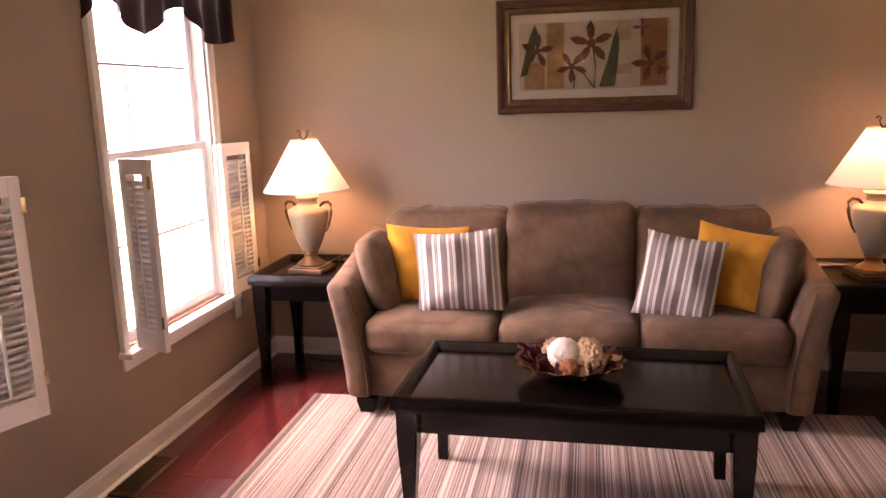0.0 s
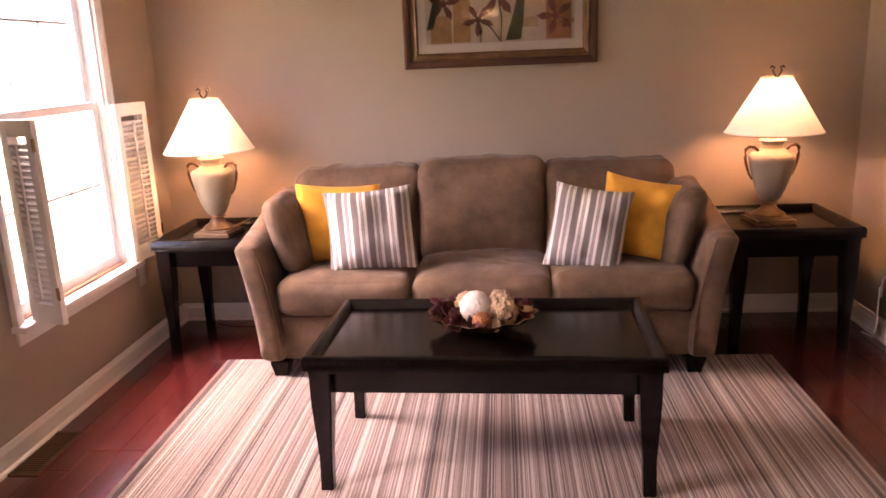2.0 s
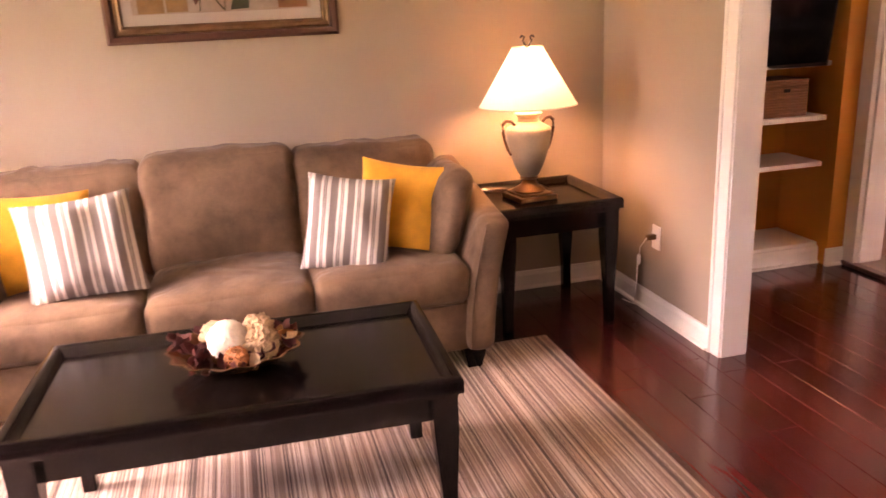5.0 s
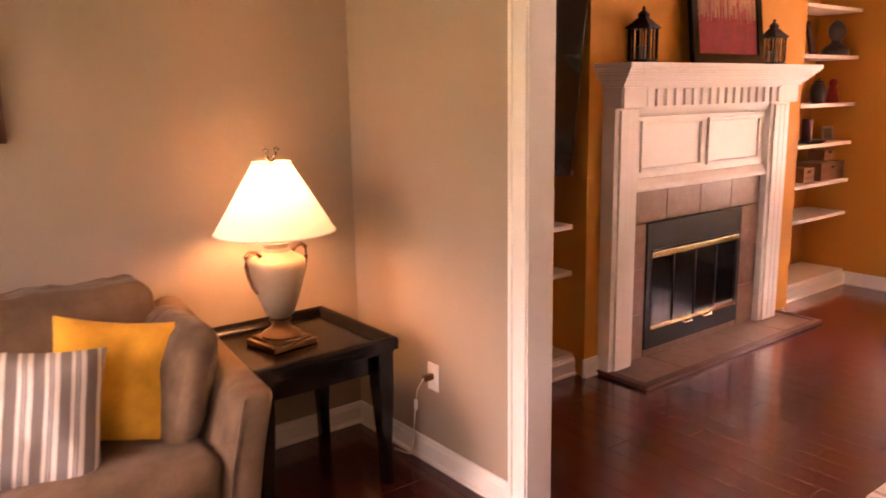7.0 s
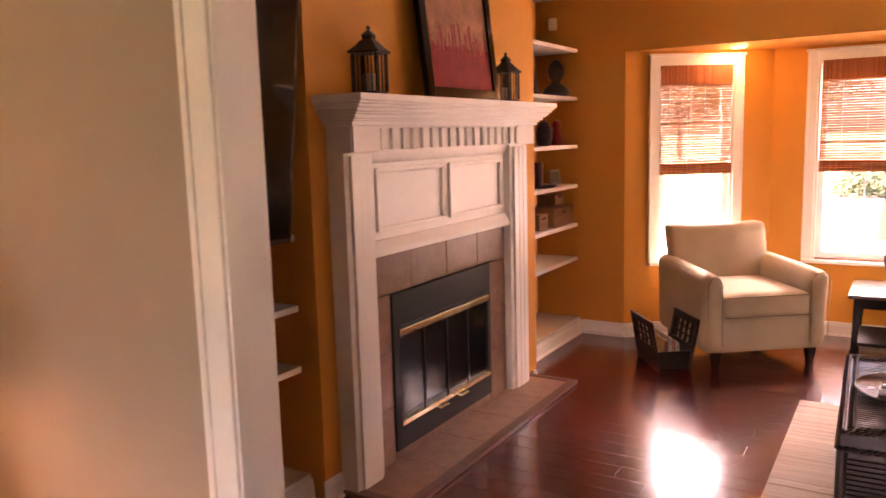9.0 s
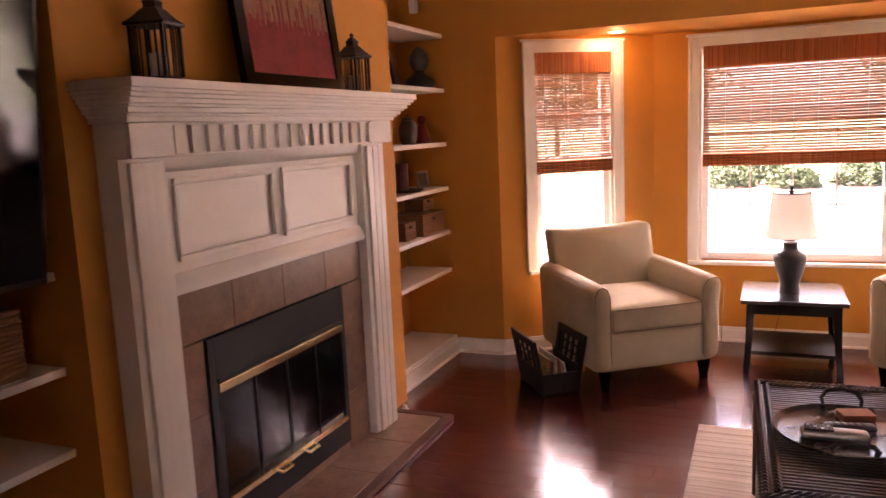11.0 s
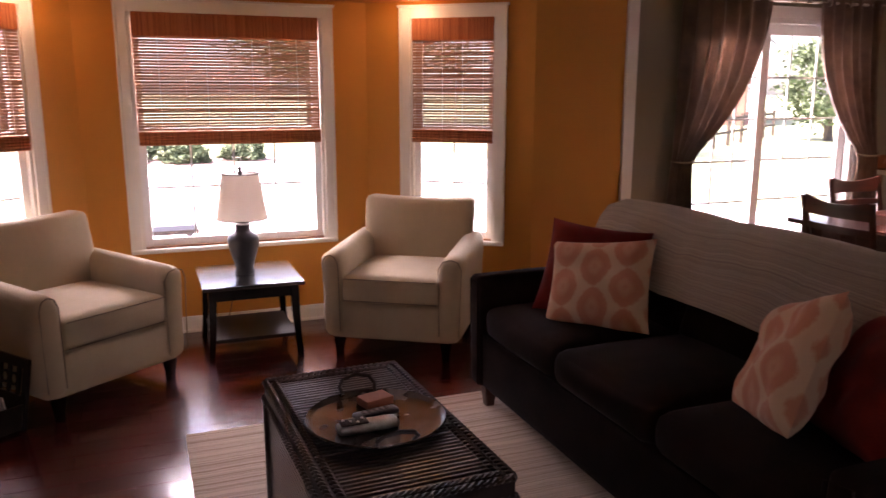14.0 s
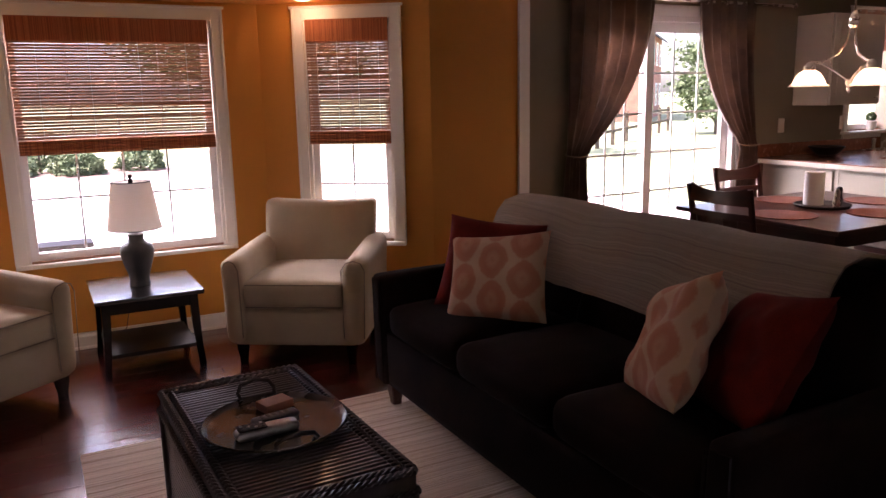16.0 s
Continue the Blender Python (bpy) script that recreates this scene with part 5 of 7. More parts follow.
# things on the shelves
statue = solid("stone_bust", join(moved(lathe([(0, 0), (0.095, 0), (0.10, 0.03), (0.085, 0.06), (0.05, 0.085), (0.035, 0.10), (0.036, 0.115), (0.05, 0.13), (0.062, 0.165), (0.06, 0.205), (0.042, 0.235), (0.02, 0.255), (0, 0.262)], 28), Matrix.Diagonal((1.15, 0.95, 1, 1)))), M["dark_ceramic"], "dark carved stone bust on a shelf", "statue", pose(4.17, -0.09, SHELF_Z[4] + 0.0005))
fr = thing("photo_frame", pose(3.83, -0.10, SHELF_Z[4] + 0.002, -14, 0, 8), "dark tapered picture easel on a shelf", "frame")
part("board", prism([(-0.075, 0), (0.075, 0), (0.03, 0.25), (-0.03, 0.25)], -0.008, 0.008, "y", 0.003), M["iron"], fr)
part("picture", prism([(-0.055, 0.02), (0.055, 0.02), (0.022, 0.22), (-0.022, 0.22)], -0.0095, -0.0084, "y"), M["brown_wood"], fr)
red = solid("red_figurine", lathe([(0, 0), (0.045, 0), (0.05, 0.02), (0.038, 0.07), (0.03, 0.105), (0.022, 0.12), (0.03, 0.135), (0.032, 0.155), (0.02, 0.175), (0, 0.182)], 24), plain("red_glaze", (0.22, 0.015, 0.01), 0.3, 0, 0.3, 12, 60, 0.05), "dark red glazed figurine on a shelf", "figurine", pose(4.20, -0.08, SHELF_Z[3] + 0.0005))
jar = thing("dark_jar", pose(3.98, -0.08, SHELF_Z[3] + 0.0005), "dark grey lidded jar on a shelf", "jar")
part("jar_body", lathe([(0, 0), (0.04, 0), (0.055, 0.03), (0.06, 0.09), (0.05, 0.13), (0.035, 0.145), (0, 0.147)], 24), M["dark_ceramic"], jar)
part("lid", lathe([(0, 0.147), (0.04, 0.147), (0.03, 0.163), (0.008, 0.168), (0.01, 0.18), (0, 0.184)], 24), M["dark_ceramic"], jar)
M["candle"] = plain("plum_candle_wax", (0.07, 0.01, 0.018), 0.5, 0, 0.2, 12, 60, 0.04)
can = thing("pillar_candle", pose(3.84, -0.09, SHELF_Z[2] + 0.0125), "plum pillar candle on a dark dish", "candle")
part("wax", lathe([(0, 0), (0.038, 0), (0.038, 0.158), (0.034, 0.163), (0, 0.158)], 28), M["candle"], can)
part("wick", tube([(0, 0, 0.157), (0.002, 0, 0.172)], 0.0012, 5), M["iron"], can)
dish = solid("candle_dish", lathe([(0, 0), (0.10, 0), (0.125, 0.012), (0.122, 0.0145), (0.095, 0.008), (0, 0.011)], 32), M["iron"], "shallow dark dish under a candle", "dish", pose(3.86, -0.09, SHELF_Z[2] + 0.0005))
M["silver"] = plain("tarnished_silver", (0.35, 0.33, 0.29), 0.35, 0.8, 0.3, 20, 90, 0.1)
sf = thing("silver_frame", pose(4.18, -0.08, SHELF_Z[2] + 0.001, -12, 0, -20), "small tarnished silver photo frame on a shelf", "frame")
part("frame", join(box((-0.055, -0.008, 0), (-0.04, 0.008, 0.11), 0.003), box((0.04, -0.008, 0), (0.055, 0.008, 0.11), 0.003), box((-0.04, -0.008, 0), (0.04, 0.008, 0.015), 0.003), box((-0.04, -0.008, 0.095), (0.04, 0.008, 0.11), 0.003)), M["silver"], sf)
part("photo", box((-0.042, -0.002, 0.012), (0.042, 0.002, 0.098)), M["olive"], sf)


def woven_box(m, w, d, h, label, lid=True):
    """A wicker box: rows of weave round four sides, with a hand hole."""
    b = thing("wicker_box", m, label, "basket", "wicker boxes")
    part("body", box((-w / 2 + 0.004, -d / 2 + 0.004, 0), (w / 2 - 0.004, d / 2 - 0.004, h - 0.004), 0.003), M["basket"], b)
    rows = max(4, int(h / 0.014))
    for k in range(rows):
        z = (k + 0.5) * h / rows
        o = 0.0015 * (k % 2)
        part("weave", tube([(-w / 2 - o, -d / 2 - o, z), (w / 2 + o, -d / 2 - o, z), (w / 2 + o, d / 2 + o, z), (-w / 2 - o, d / 2 + o, z)], h / rows * 0.52, 6, True), M["basket"], b)
    part("hand_hole", box((-0.02, -d / 2 - 0.0085, h * 0.66), (0.02, -d / 2 - 0.003, h * 0.66 + 0.018), 0.003), M["iron"], b)
    return b


woven_box(pose(4.10, -0.06, SHELF_Z[1] + 0.001), 0.34, 0.22, 0.135, "brown woven box on an alcove shelf")
woven_box(pose(4.14, -0.06, SHELF_Z[1] + 0.146), 0.15, 0.12, 0.075, "small brown woven box stacked on another")
woven_box(pose(3.79, -0.07, SHELF_Z[1] + 0.001), 0.14, 0.16, 0.11, "small woven basket at the end of a shelf")
woven_box(pose(0.98, -0.06, SHELF_Z[1] + 0.001), 0.26, 0.22, 0.2, "brown wicker basket on an alcove shelf")

tv = thing("flat_television", pose(0.675, -0.22, 1.46, 7, 0, -4), "black flat television mounted in the alcove", "television")
part("panel", box((-0.36, -0.018, -0.37), (0.50, 0.018, 0.72), 0.006), M["iron"], tv)
part("screen", box((-0.345, -0.0205, -0.35), (0.485, -0.0185, 0.705)), M["tv"], tv)
part("mount", box((-0.1, 0.0185, 0.0), (0.1, 0.085, 0.25), 0.004), M["iron"], tv)


# ---- on the mantel ----
def lantern(m, s, label):
    l = thing("candle_lantern", m, label, "lantern", "mantel lanterns")
    w, h = 0.052 * s, 0.15 * s
    part("base", join(box((-w - 0.012, -w - 0.012, 0), (w + 0.012, w + 0.012, 0.012), 0.003), box((-w, -w, 0.012), (w, w, 0.02), 0.003)), M["iron"], l)
    for sx in (-1, 1):
        for sy in (-1, 1):
            part("post", box((sx * w - 0.005, sy * w - 0.005, 0.02), (sx * w + 0.005, sy * w + 0.005, 0.02 + h), 0.001), M["iron"], l)
    for rz in range(4):
        for u in (-0.5, 0, 0.5):
            part("bar", box((u * w * 1.2 - 0.0022, -w - 0.0022, 0.02), (u * w * 1.2 + 0.0022, -w + 0.0022, 0.02 + h)), M["iron"], l, m=pose(0, 0, 0, 0, 0, 90 * rz))
        pn = part("pane", box((-w + 0.005, -w + 0.004, 0.02), (w - 0.005, -w + 0.006, 0.02 + h)), M["glass"], l, m=pose(0, 0, 0, 0, 0, 90 * rz))
        pn.visible_shadow = False
    z = 0.02 + h
    part("roof", moved(lathe([(0, z), (w * 1.75, z), (w * 1.8, z + 0.008), (w * 1.2, z + 0.028), (w * 0.75, z + 0.05), (w * 0.55, z + 0.056), (w * 0.55, z + 0.068), (w * 0.62, z + 0.072), (w * 0.3, z + 0.088), (w * 0.12, z + 0.094), (w * 0.2, z + 0.104), (0, z + 0.114)], 4), pose(0, 0, 0, 0, 0, 45)), M["iron"], l)
    part("candle", lathe([(0, 0.02), (0.028 * s, 0.02), (0.028 * s, 0.09 * s), (0, 0.088 * s)], 20), M["cushion"], l, "cream candle")
    return l


lantern(pose(1.545, -0.37, 1.6555, 0, 0, 12), 1.02, "black iron candle lantern on the mantel")
lantern(pose(2.80, -0.37, 1.6555, 0, 0, -8), 0.95, "smaller black iron candle lantern on the mantel")
M["canvas_red"] = plain("dark_red_canvas", (0.30, 0.035, 0.03), 0.8, 0, 0.35, 9, 90, 0.15, kind="object")
M["canvas_mid"] = plain("brick_red_paint", (0.37, 0.10, 0.07), 0.8, 0, 0.35, 12, 90, 0.15, kind="object")
M["canvas_tan"] = plain("rose_tan_canvas", (0.36, 0.165, 0.085), 0.8, 0, 0.5, 7, 90, 0.15, kind="object")
pc = thing("framed_painting", pose(2.28, -0.405, 1.6565, -6.5, 0, 0), "abstract red painting in a black frame leaning on the wall", "painting")
w, h, f = 0.35, 0.84, 0.055
part("frame", join(box((-w, -0.016, 0), (-w + f, 0.016, h), 0.004), box((w - f, -0.016, 0), (w, 0.016, h), 0.004), box((-w + f, -0.016, 0), (w - f, 0.016, f), 0.004), box((-w + f, -0.016, h - f), (w - f, 0.016, h), 0.004)), M["black_wood"], pc)
part("canvas", box((-w + f - 0.003, -0.004, f + 0.20), (w - f + 0.003, 0.008, h - f + 0.003)), M["canvas_tan"], pc, "rose and tan painted canvas")
part("canvas", box((-w + f - 0.003, -0.0045, f - 0.003), (w - f + 0.003, 0.008, f + 0.20)), M["canvas_red"], pc, "dark red painted canvas")
rg = random.Random(9)
for k in range(30):
    x = -0.265 + 0.018 * k + rg.uniform(-0.008, 0.008)
    part("brush_stroke", box((x - 0.006, -0.0065, f + 0.19 + rg.uniform(-0.02, 0.01)), (x + rg.uniform(0.0, 0.012), -0.0047, f + 0.22 + rg.uniform(-0.015, 0.10)), 0.0008), M["canvas_red"] if k % 2 else M["canvas_mid"], pc)


# ---- bay furniture ----
def armchair(m, label):
    """Upholstered club chair with rolled track arms; the front faces -y."""
    c = thing("armchair", m, label, "armchair", "beige armchairs")
    b = M["beige"]
    part("base", cushion((0.70, 0.74, 0.22), 0.02, (0, 0.006, 0), 8), b, c, m=pose(0, -0.01, 0.11))
    part("seat_cushion", cushion((0.56, 0.64, 0.15), 0.03, (0.004, 0.014, 0.028), 10, 0.002, 5, 2), b, c, m=pose(0, -0.075, 0.325))
    for z in (0.337, 0.462):
        part("piping", tube([(-0.265, -0.40, z), (0.265, -0.40, z)], 0.0035, 6), M["piping"], c)

    def curve(a, d, z):
        f = z / 0.455
        return (a * (0.96 + 0.05 * f), d + 0.13 * f ** 1.2 - 0.045 * math.cos(a * 3.2) * f, z + 0.018 * (abs(a) / 0.34) ** 2 * f)
    part("backrest", cushion((0.69, 0.15, 0.455), 0.04, (0.004, 0.012, 0.006), 12, warp=curve), b, c, m=pose(0, 0.26, 0.37))
    for sx in (-1, 1):
        def roll(a, d, z, q=sx):
            f = z / 0.49
            return (a + q * 0.018 * f ** 3, d, z + 0.03 * ((d + 0.37) / 0.74) * f)
        part("arm", cushion((0.14, 0.79, 0.49), 0.062, (0.004, 0.004, 0.004), 12, warp=roll), b, c, m=pose(sx * 0.33, -0.005, 0.11))
        part("arm_piping", tube([(sx * 0.33 - 0.05, -0.398, 0.16), (sx * 0.33 - 0.056, -0.398, 0.54), (sx * 0.335 - 0.035, -0.40, 0.583), (sx * 0.345, -0.40, 0.596), (sx * 0.35 + 0.035, -0.40, 0.583), (sx * 0.35 + 0.054, -0.398, 0.54), (sx * 0.34 + 0.05, -0.398, 0.16)], 0.0035, 6), M["piping"], c)
        for y in (-0.35, 0.32):
            part("leg", leg_bm(0.115, 0.055, 0.038, (0, 0.02 if y > 0 else 0)), M["black_wood"], c, m=pose(sx * 0.31, y, 0))
    return c


armchair(pose(4.225, -1.35, 0, 0, 0, -53), "beige upholstered armchair angled by the bay window")
armchair(pose(4.314, -3.186, 0, 0, 0, -123), "beige upholstered armchair angled by the bay window")

st = thing("side_table", pose(4.55, -2.28, 0, 0, 0, -90), "dark wooden side table with a lower shelf", "side table")
mat = M["black_wood"]
part("tabletop", box((-0.28, -0.29, 0.412), (0.28, 0.30, 0.439), 0.005), M["polished_wood"], st, "polished dark top")
part("lower_shelf", box((-0.235, -0.245, 0.105), (0.235, 0.245, 0.127), 0.004), M["dull_wood"], st)
for sx in (-1, 1):
    part("apron", box((sx * 0.222 - 0.009, -0.21, 0.345), (sx * 0.222 + 0.009, 0.21, 0.412), 0.002), mat, st)
    part("apron", box((-0.21, sx * 0.232 - 0.009, 0.345), (0.21, sx * 0.232 + 0.009, 0.412), 0.002), mat, st)
    for sy in (-1, 1):
        part("leg", leg_bm(0.412, 0.045, 0.034, (sx * 0.022, sy * 0.022)), mat, st, m=pose(sx * 0.226, sy * 0.236, 0))

lp = thing("vase_lamp", pose(4.56, -2.265, 0.4395), "unlit lamp with dark vase base and linen shade", "lamp")
part("body", lathe([(0, 0), (0.055, 0), (0.058, 0.012), (0.052, 0.03), (0.056, 0.06), (0.078, 0.13), (0.09, 0.18), (0.091, 0.205), (0.078, 0.232), (0.05, 0.248), (0.042, 0.262), (0.042, 0.285), (0.048, 0.292), (0.03, 0.30), (0, 0.302)], 36), M["dark_ceramic"], lp)
part("stem", lathe([(0, 0.30), (0.012, 0.30), (0.012, 0.60), (0, 0.60)], 12), M["iron"], lp)
part("shade", lathe([(0.145, 0.325), (0.105, 0.585)], 48, cap=False), M["linen_shade"], lp, "off-white linen drum shade")
part("lower_trim", tube(arc((0, 0, 0.325), 0.1455, 0, 352, 40, "xy"), 0.003, 6, True), M["iron"], lp)
part("upper_trim", tube(arc((0, 0, 0.585), 0.1055, 0, 350, 32, "xy"), 0.003, 6, True), M["iron"], lp)
part("spider_bar", tube([(-0.105, 0, 0.575), (0.105, 0, 0.575)], 0.002, 5), M["iron"], lp)
part("finial", lathe([(0, 0.59), (0.006, 0.59), (0.006, 0.602), (0.013, 0.612), (0.01, 0.624), (0, 0.628)], 14), M["iron"], lp)
part("cord", tube([(0.055, 0.005, 0.01), (0.30, 0.015, 0.005), (0.31, 0.025, -0.13), (0.34, 0.065, -0.33), (0.34, 0.115, -0.42)], 0.003, 6), M["bronze"], lp, "thin brown cord")

RK = pose(3.77, -0.99, 0, 0, 0, 37)
rack = thing("magazine_rack", RK, "dark carved wooden magazine rack full of magazines on the floor", "magazine rack")
part("bottom", box((-0.165, -0.085, 0.012), (0.165, 0.085, 0.024), 0.002), M["iron"], rack)
for sx in (-1, 1):
    part("end_board", prism([(-0.088, 0.012), (0.088, 0.012), (0.106, 0.125), (-0.106, 0.125)], sx * 0.172 - 0.007, sx * 0.172 + 0.007, "x", 0.002), M["iron"], rack)
for sy in (-1, 1):
    # pierced side board: rails, stiles and upright bars with rings between
    sd = part("side_board", join(box((-0.185, -0.008, 0.0), (-0.145, 0.008, 0.32), 0.003), box((0.145, -0.008, 0.0), (0.185, 0.008, 0.32), 0.003), box((-0.145, -0.008, 0.0), (0.145, 0.008, 0.15), 0.003), box((-0.145, -0.008, 0.275), (0.145, 0.008, 0.32), 0.003)), M["iron"], rack, m=pose(0, sy * 0.096, 0.004, -sy * 10, 0, 0))
    for k in range(4):
        x = -0.145 + 0.29 * (k + 0.5) / 4
        part("bar", box((x - 0.012, -0.006, 0.15), (x + 0.012, 0.006, 0.275), 0.002), M["iron"], sd)
    for k in range(3):
        part("ring", tube(arc((-0.0725 + 0.0725 * k, 0, 0.215), 0.026, 0, 345, 14, "xz"), 0.006, 6, True), M["iron"], sd)
for k, c in enumerate(((0.62, 0.6, 0.55), (0.5, 0.2, 0.1), (0.55, 0.5, 0.4), (0.3, 0.1, 0.08), (0.6, 0.35, 0.12))):
    solid("magazine", box((-0.13, -0.004, 0), (0.13, 0.004, 0.15 + 0.012 * (k % 3)), 0.001), plain("magazine_cover", c, 0.35, 0, 0.5, 22, 80, 0.0), "glossy magazine standing in the rack", "magazine", RK @ pose(0.01 * k - 0.02, -0.055 + 0.028 * k, 0.0255, -9 + 4 * k, 0, 0), "magazines")


# ---- wicker trunk and tray ----
def wicker_trunk(m, w, d, h):
    """w along x, d along y."""
    t = thing("wicker_chest", m, "dark wicker chest used as a coffee table", "wicker chest")
    k = M["wicker"]
    part("body", box((-w / 2 + 0.02, -d / 2 + 0.02, 0.0), (w / 2 - 0.02, d / 2 - 0.02, h - 0.07), 0.006), k, t)
    part("lid_core", box((-w / 2 + 0.01, -d / 2 + 0.01, h - 0.068), (w / 2 - 0.01, d / 2 - 0.01, h - 0.012), 0.004), k, t)
    rod = mesh_of("reed", tube([(-0.0, -d / 2 + 0.055, 0), (0.0, d / 2 - 0.055, 0)], 0.0085, 6), k)
    n = int((w - 0.12) / 0.0205)
    for i in range(n):
        part("reed", rod, None, t, m=pose(-w / 2 + 0.062 + i * (w - 0.124) / (n - 1), 0, h - 0.012 + random.uniform(-0.001, 0.001)))

    def braid(p, q, off, name="braid"):
        p, q = Vector(p), Vector(q)
        ln = (q - p).length
        ax = (q - p).normalized()
        side = Vector((-ax.y, ax.x, 0))
        for ph in (0, math.pi):
            cnt = int(ln / 0.0075)
            pts = [p + ax * (ln * i / cnt) + side * (0.007 * math.sin(i * 1.05 + ph)) + Vector((0, 0, 0.005 * math.cos(i * 1.05 + ph))) for i in range(cnt + 1)]
            part(name, tube(pts, 0.0068, 5), k, t)
    for o in (0.012, 0.042):
        a, b, z = w / 2 - o, d / 2 - o, h - 0.006
        braid((-a, -b, z), (a, -b, z), 0)
        braid((a, -b, z), (a, b, z), 0)
        braid((a, b, z), (-a, b, z), 0)
        braid((-a, b, z), (-a, -b, z), 0)
    a, b = w / 2 - 0.006, d / 2 - 0.006
    for p, q in (((-a, -b), (a, -b)), ((a, -b), (a, b)), ((a, b), (-a, b)), ((-a, b), (-a, -b))):
        braid((*p, h - 0.066), (*q, h - 0.066), 0, "lid_edge")
    strand = mesh_of("weave", tube([(-w / 2 + 0.02, 0, 0), (w / 2 - 0.02, 0, 0)], 0.008, 5), k)
    strand2 = mesh_of("weave", tube([(0, -d / 2 + 0.02, 0), (0, d / 2 - 0.02, 0)], 0.008, 5), k)
    rows = int((h - 0.09) / 0.018)
    for i in range(rows):
        z = 0.012 + i * 0.018
        for s in (-1, 1):
            part("weave", strand, None, t, m=pose(0, s * (d / 2 - 0.018), z))
            part("weave", strand2, None, t, m=pose(s * (w / 2 - 0.018), 0, z))
    for sx in (-1, 1):
        for sy in (-1, 1):
            part("corner_post", lathe([(0, 0), (0.018, 0), (0.018, h - 0.07), (0, h - 0.07)], 12), k, t, m=pose(sx * (w / 2 - 0.018), sy * (d / 2 - 0.018), 0))
    return t


TZ = 0.475
wicker_trunk(pose(2.212, -2.360, 0.012, 0, 0, 2), 0.995, 0.51, TZ - 0.012)
M["tray"] = plain("hammered_bronze_tray", (0.10, 0.08, 0.068), 0.26, 0.85, 0.35, 9, 60, 0.12, kind="object")
tray = thing("round_tray", pose(2.185, -2.365, TZ + 0.006), "round hammered bronze tray with ring handles", "tray")
part("plate", lathe([(0, 0), (0.17, 0), (0.20, 0.008), (0.212, 0.022), (0.216, 0.024), (0.218, 0.019), (0.205, 0.005), (0.17, -0.0), (0, -0.0)][:6] + [(0.206, 0.012), (0.19, 0.0095), (0.17, 0.004), (0, 0.004)], 56), M["tray"], tray)
for a in (0, 180):
    part("handle", tube([(0.20 * math.cos(radians(a)) + x * math.sin(radians(a)) + o * math.cos(radians(a)), 0.20 * math.sin(radians(a)) - x * math.cos(radians(a)) + o * math.sin(radians(a)), 0.022 + z) for x, o, z in ((-0.055, 0.0, 0), (-0.06, 0.02, 0.02), (-0.045, 0.035, 0.04), (0.0, 0.042, 0.05), (0.045, 0.035, 0.04), (0.06, 0.02, 0.02), (0.055, 0.0, 0))], 0.007, 8), M["iron"], tray, "black iron ring handle")
M["terracotta"] = plain("terracotta_box", (0.34, 0.12, 0.06), 0.6, 0, 0.15, 12, 60, 0.05)
TT = TZ + 0.0105
solid("small_box", box((-0.05, -0.035, 0), (0.05, 0.035, 0.028), 0.004), M["terracotta"], "small terracotta-coloured box on the tray", "box", pose(2.315, -2.40, TT, 0, 0, -74))
rem = thing("remote_control", pose(2.22, -2.375, TT, 0, 0, -80), "dark grey remote control on the tray", "remote control")
part("case", cushion((0.15, 0.045, 0.02), 0.009, (0, 0, 0.002), 6), M["dark_ceramic"], rem)
for k in range(5):
    part("button", box((-0.05 + 0.02 * k, -0.01, 0.0195), (-0.04 + 0.02 * k, 0.01, 0.0225), 0.001), M["iron"], rem)
rem2 = thing("remote_control", pose(2.135, -2.325, TT, 0, 0, 92), "silver and black remote control on the tray", "remote control")
part("case", cushion((0.19, 0.055, 0.028), 0.012, (0, 0, 0.004), 8), M["silver"], rem2)
part("keypad", cushion((0.085, 0.046, 0.006), 0.0029, n=4), M["iron"], rem2, m=pose(0.045, 0, 0.0285))
rg = random.Random(3)
for k in range(12):
    part("button", box((-0.004, -0.004, 0), (0.004, 0.004, 0.003), 0.001), M["paper"] if k % 3 == 0 else M["dark_ceramic"], rem2, m=pose(0.015 + 0.02 * (k % 4), -0.012 + 0.012 * (k // 4), 0.034))

solid("cream_rug", box((-1.15, -1.0, 0), (1.15, 1.0, 0.011), 0.004), M["cream_rug"], "cream rug with fine tan ribs under the trunk", "rug", pose(2.22, -2.84, 0.0005))


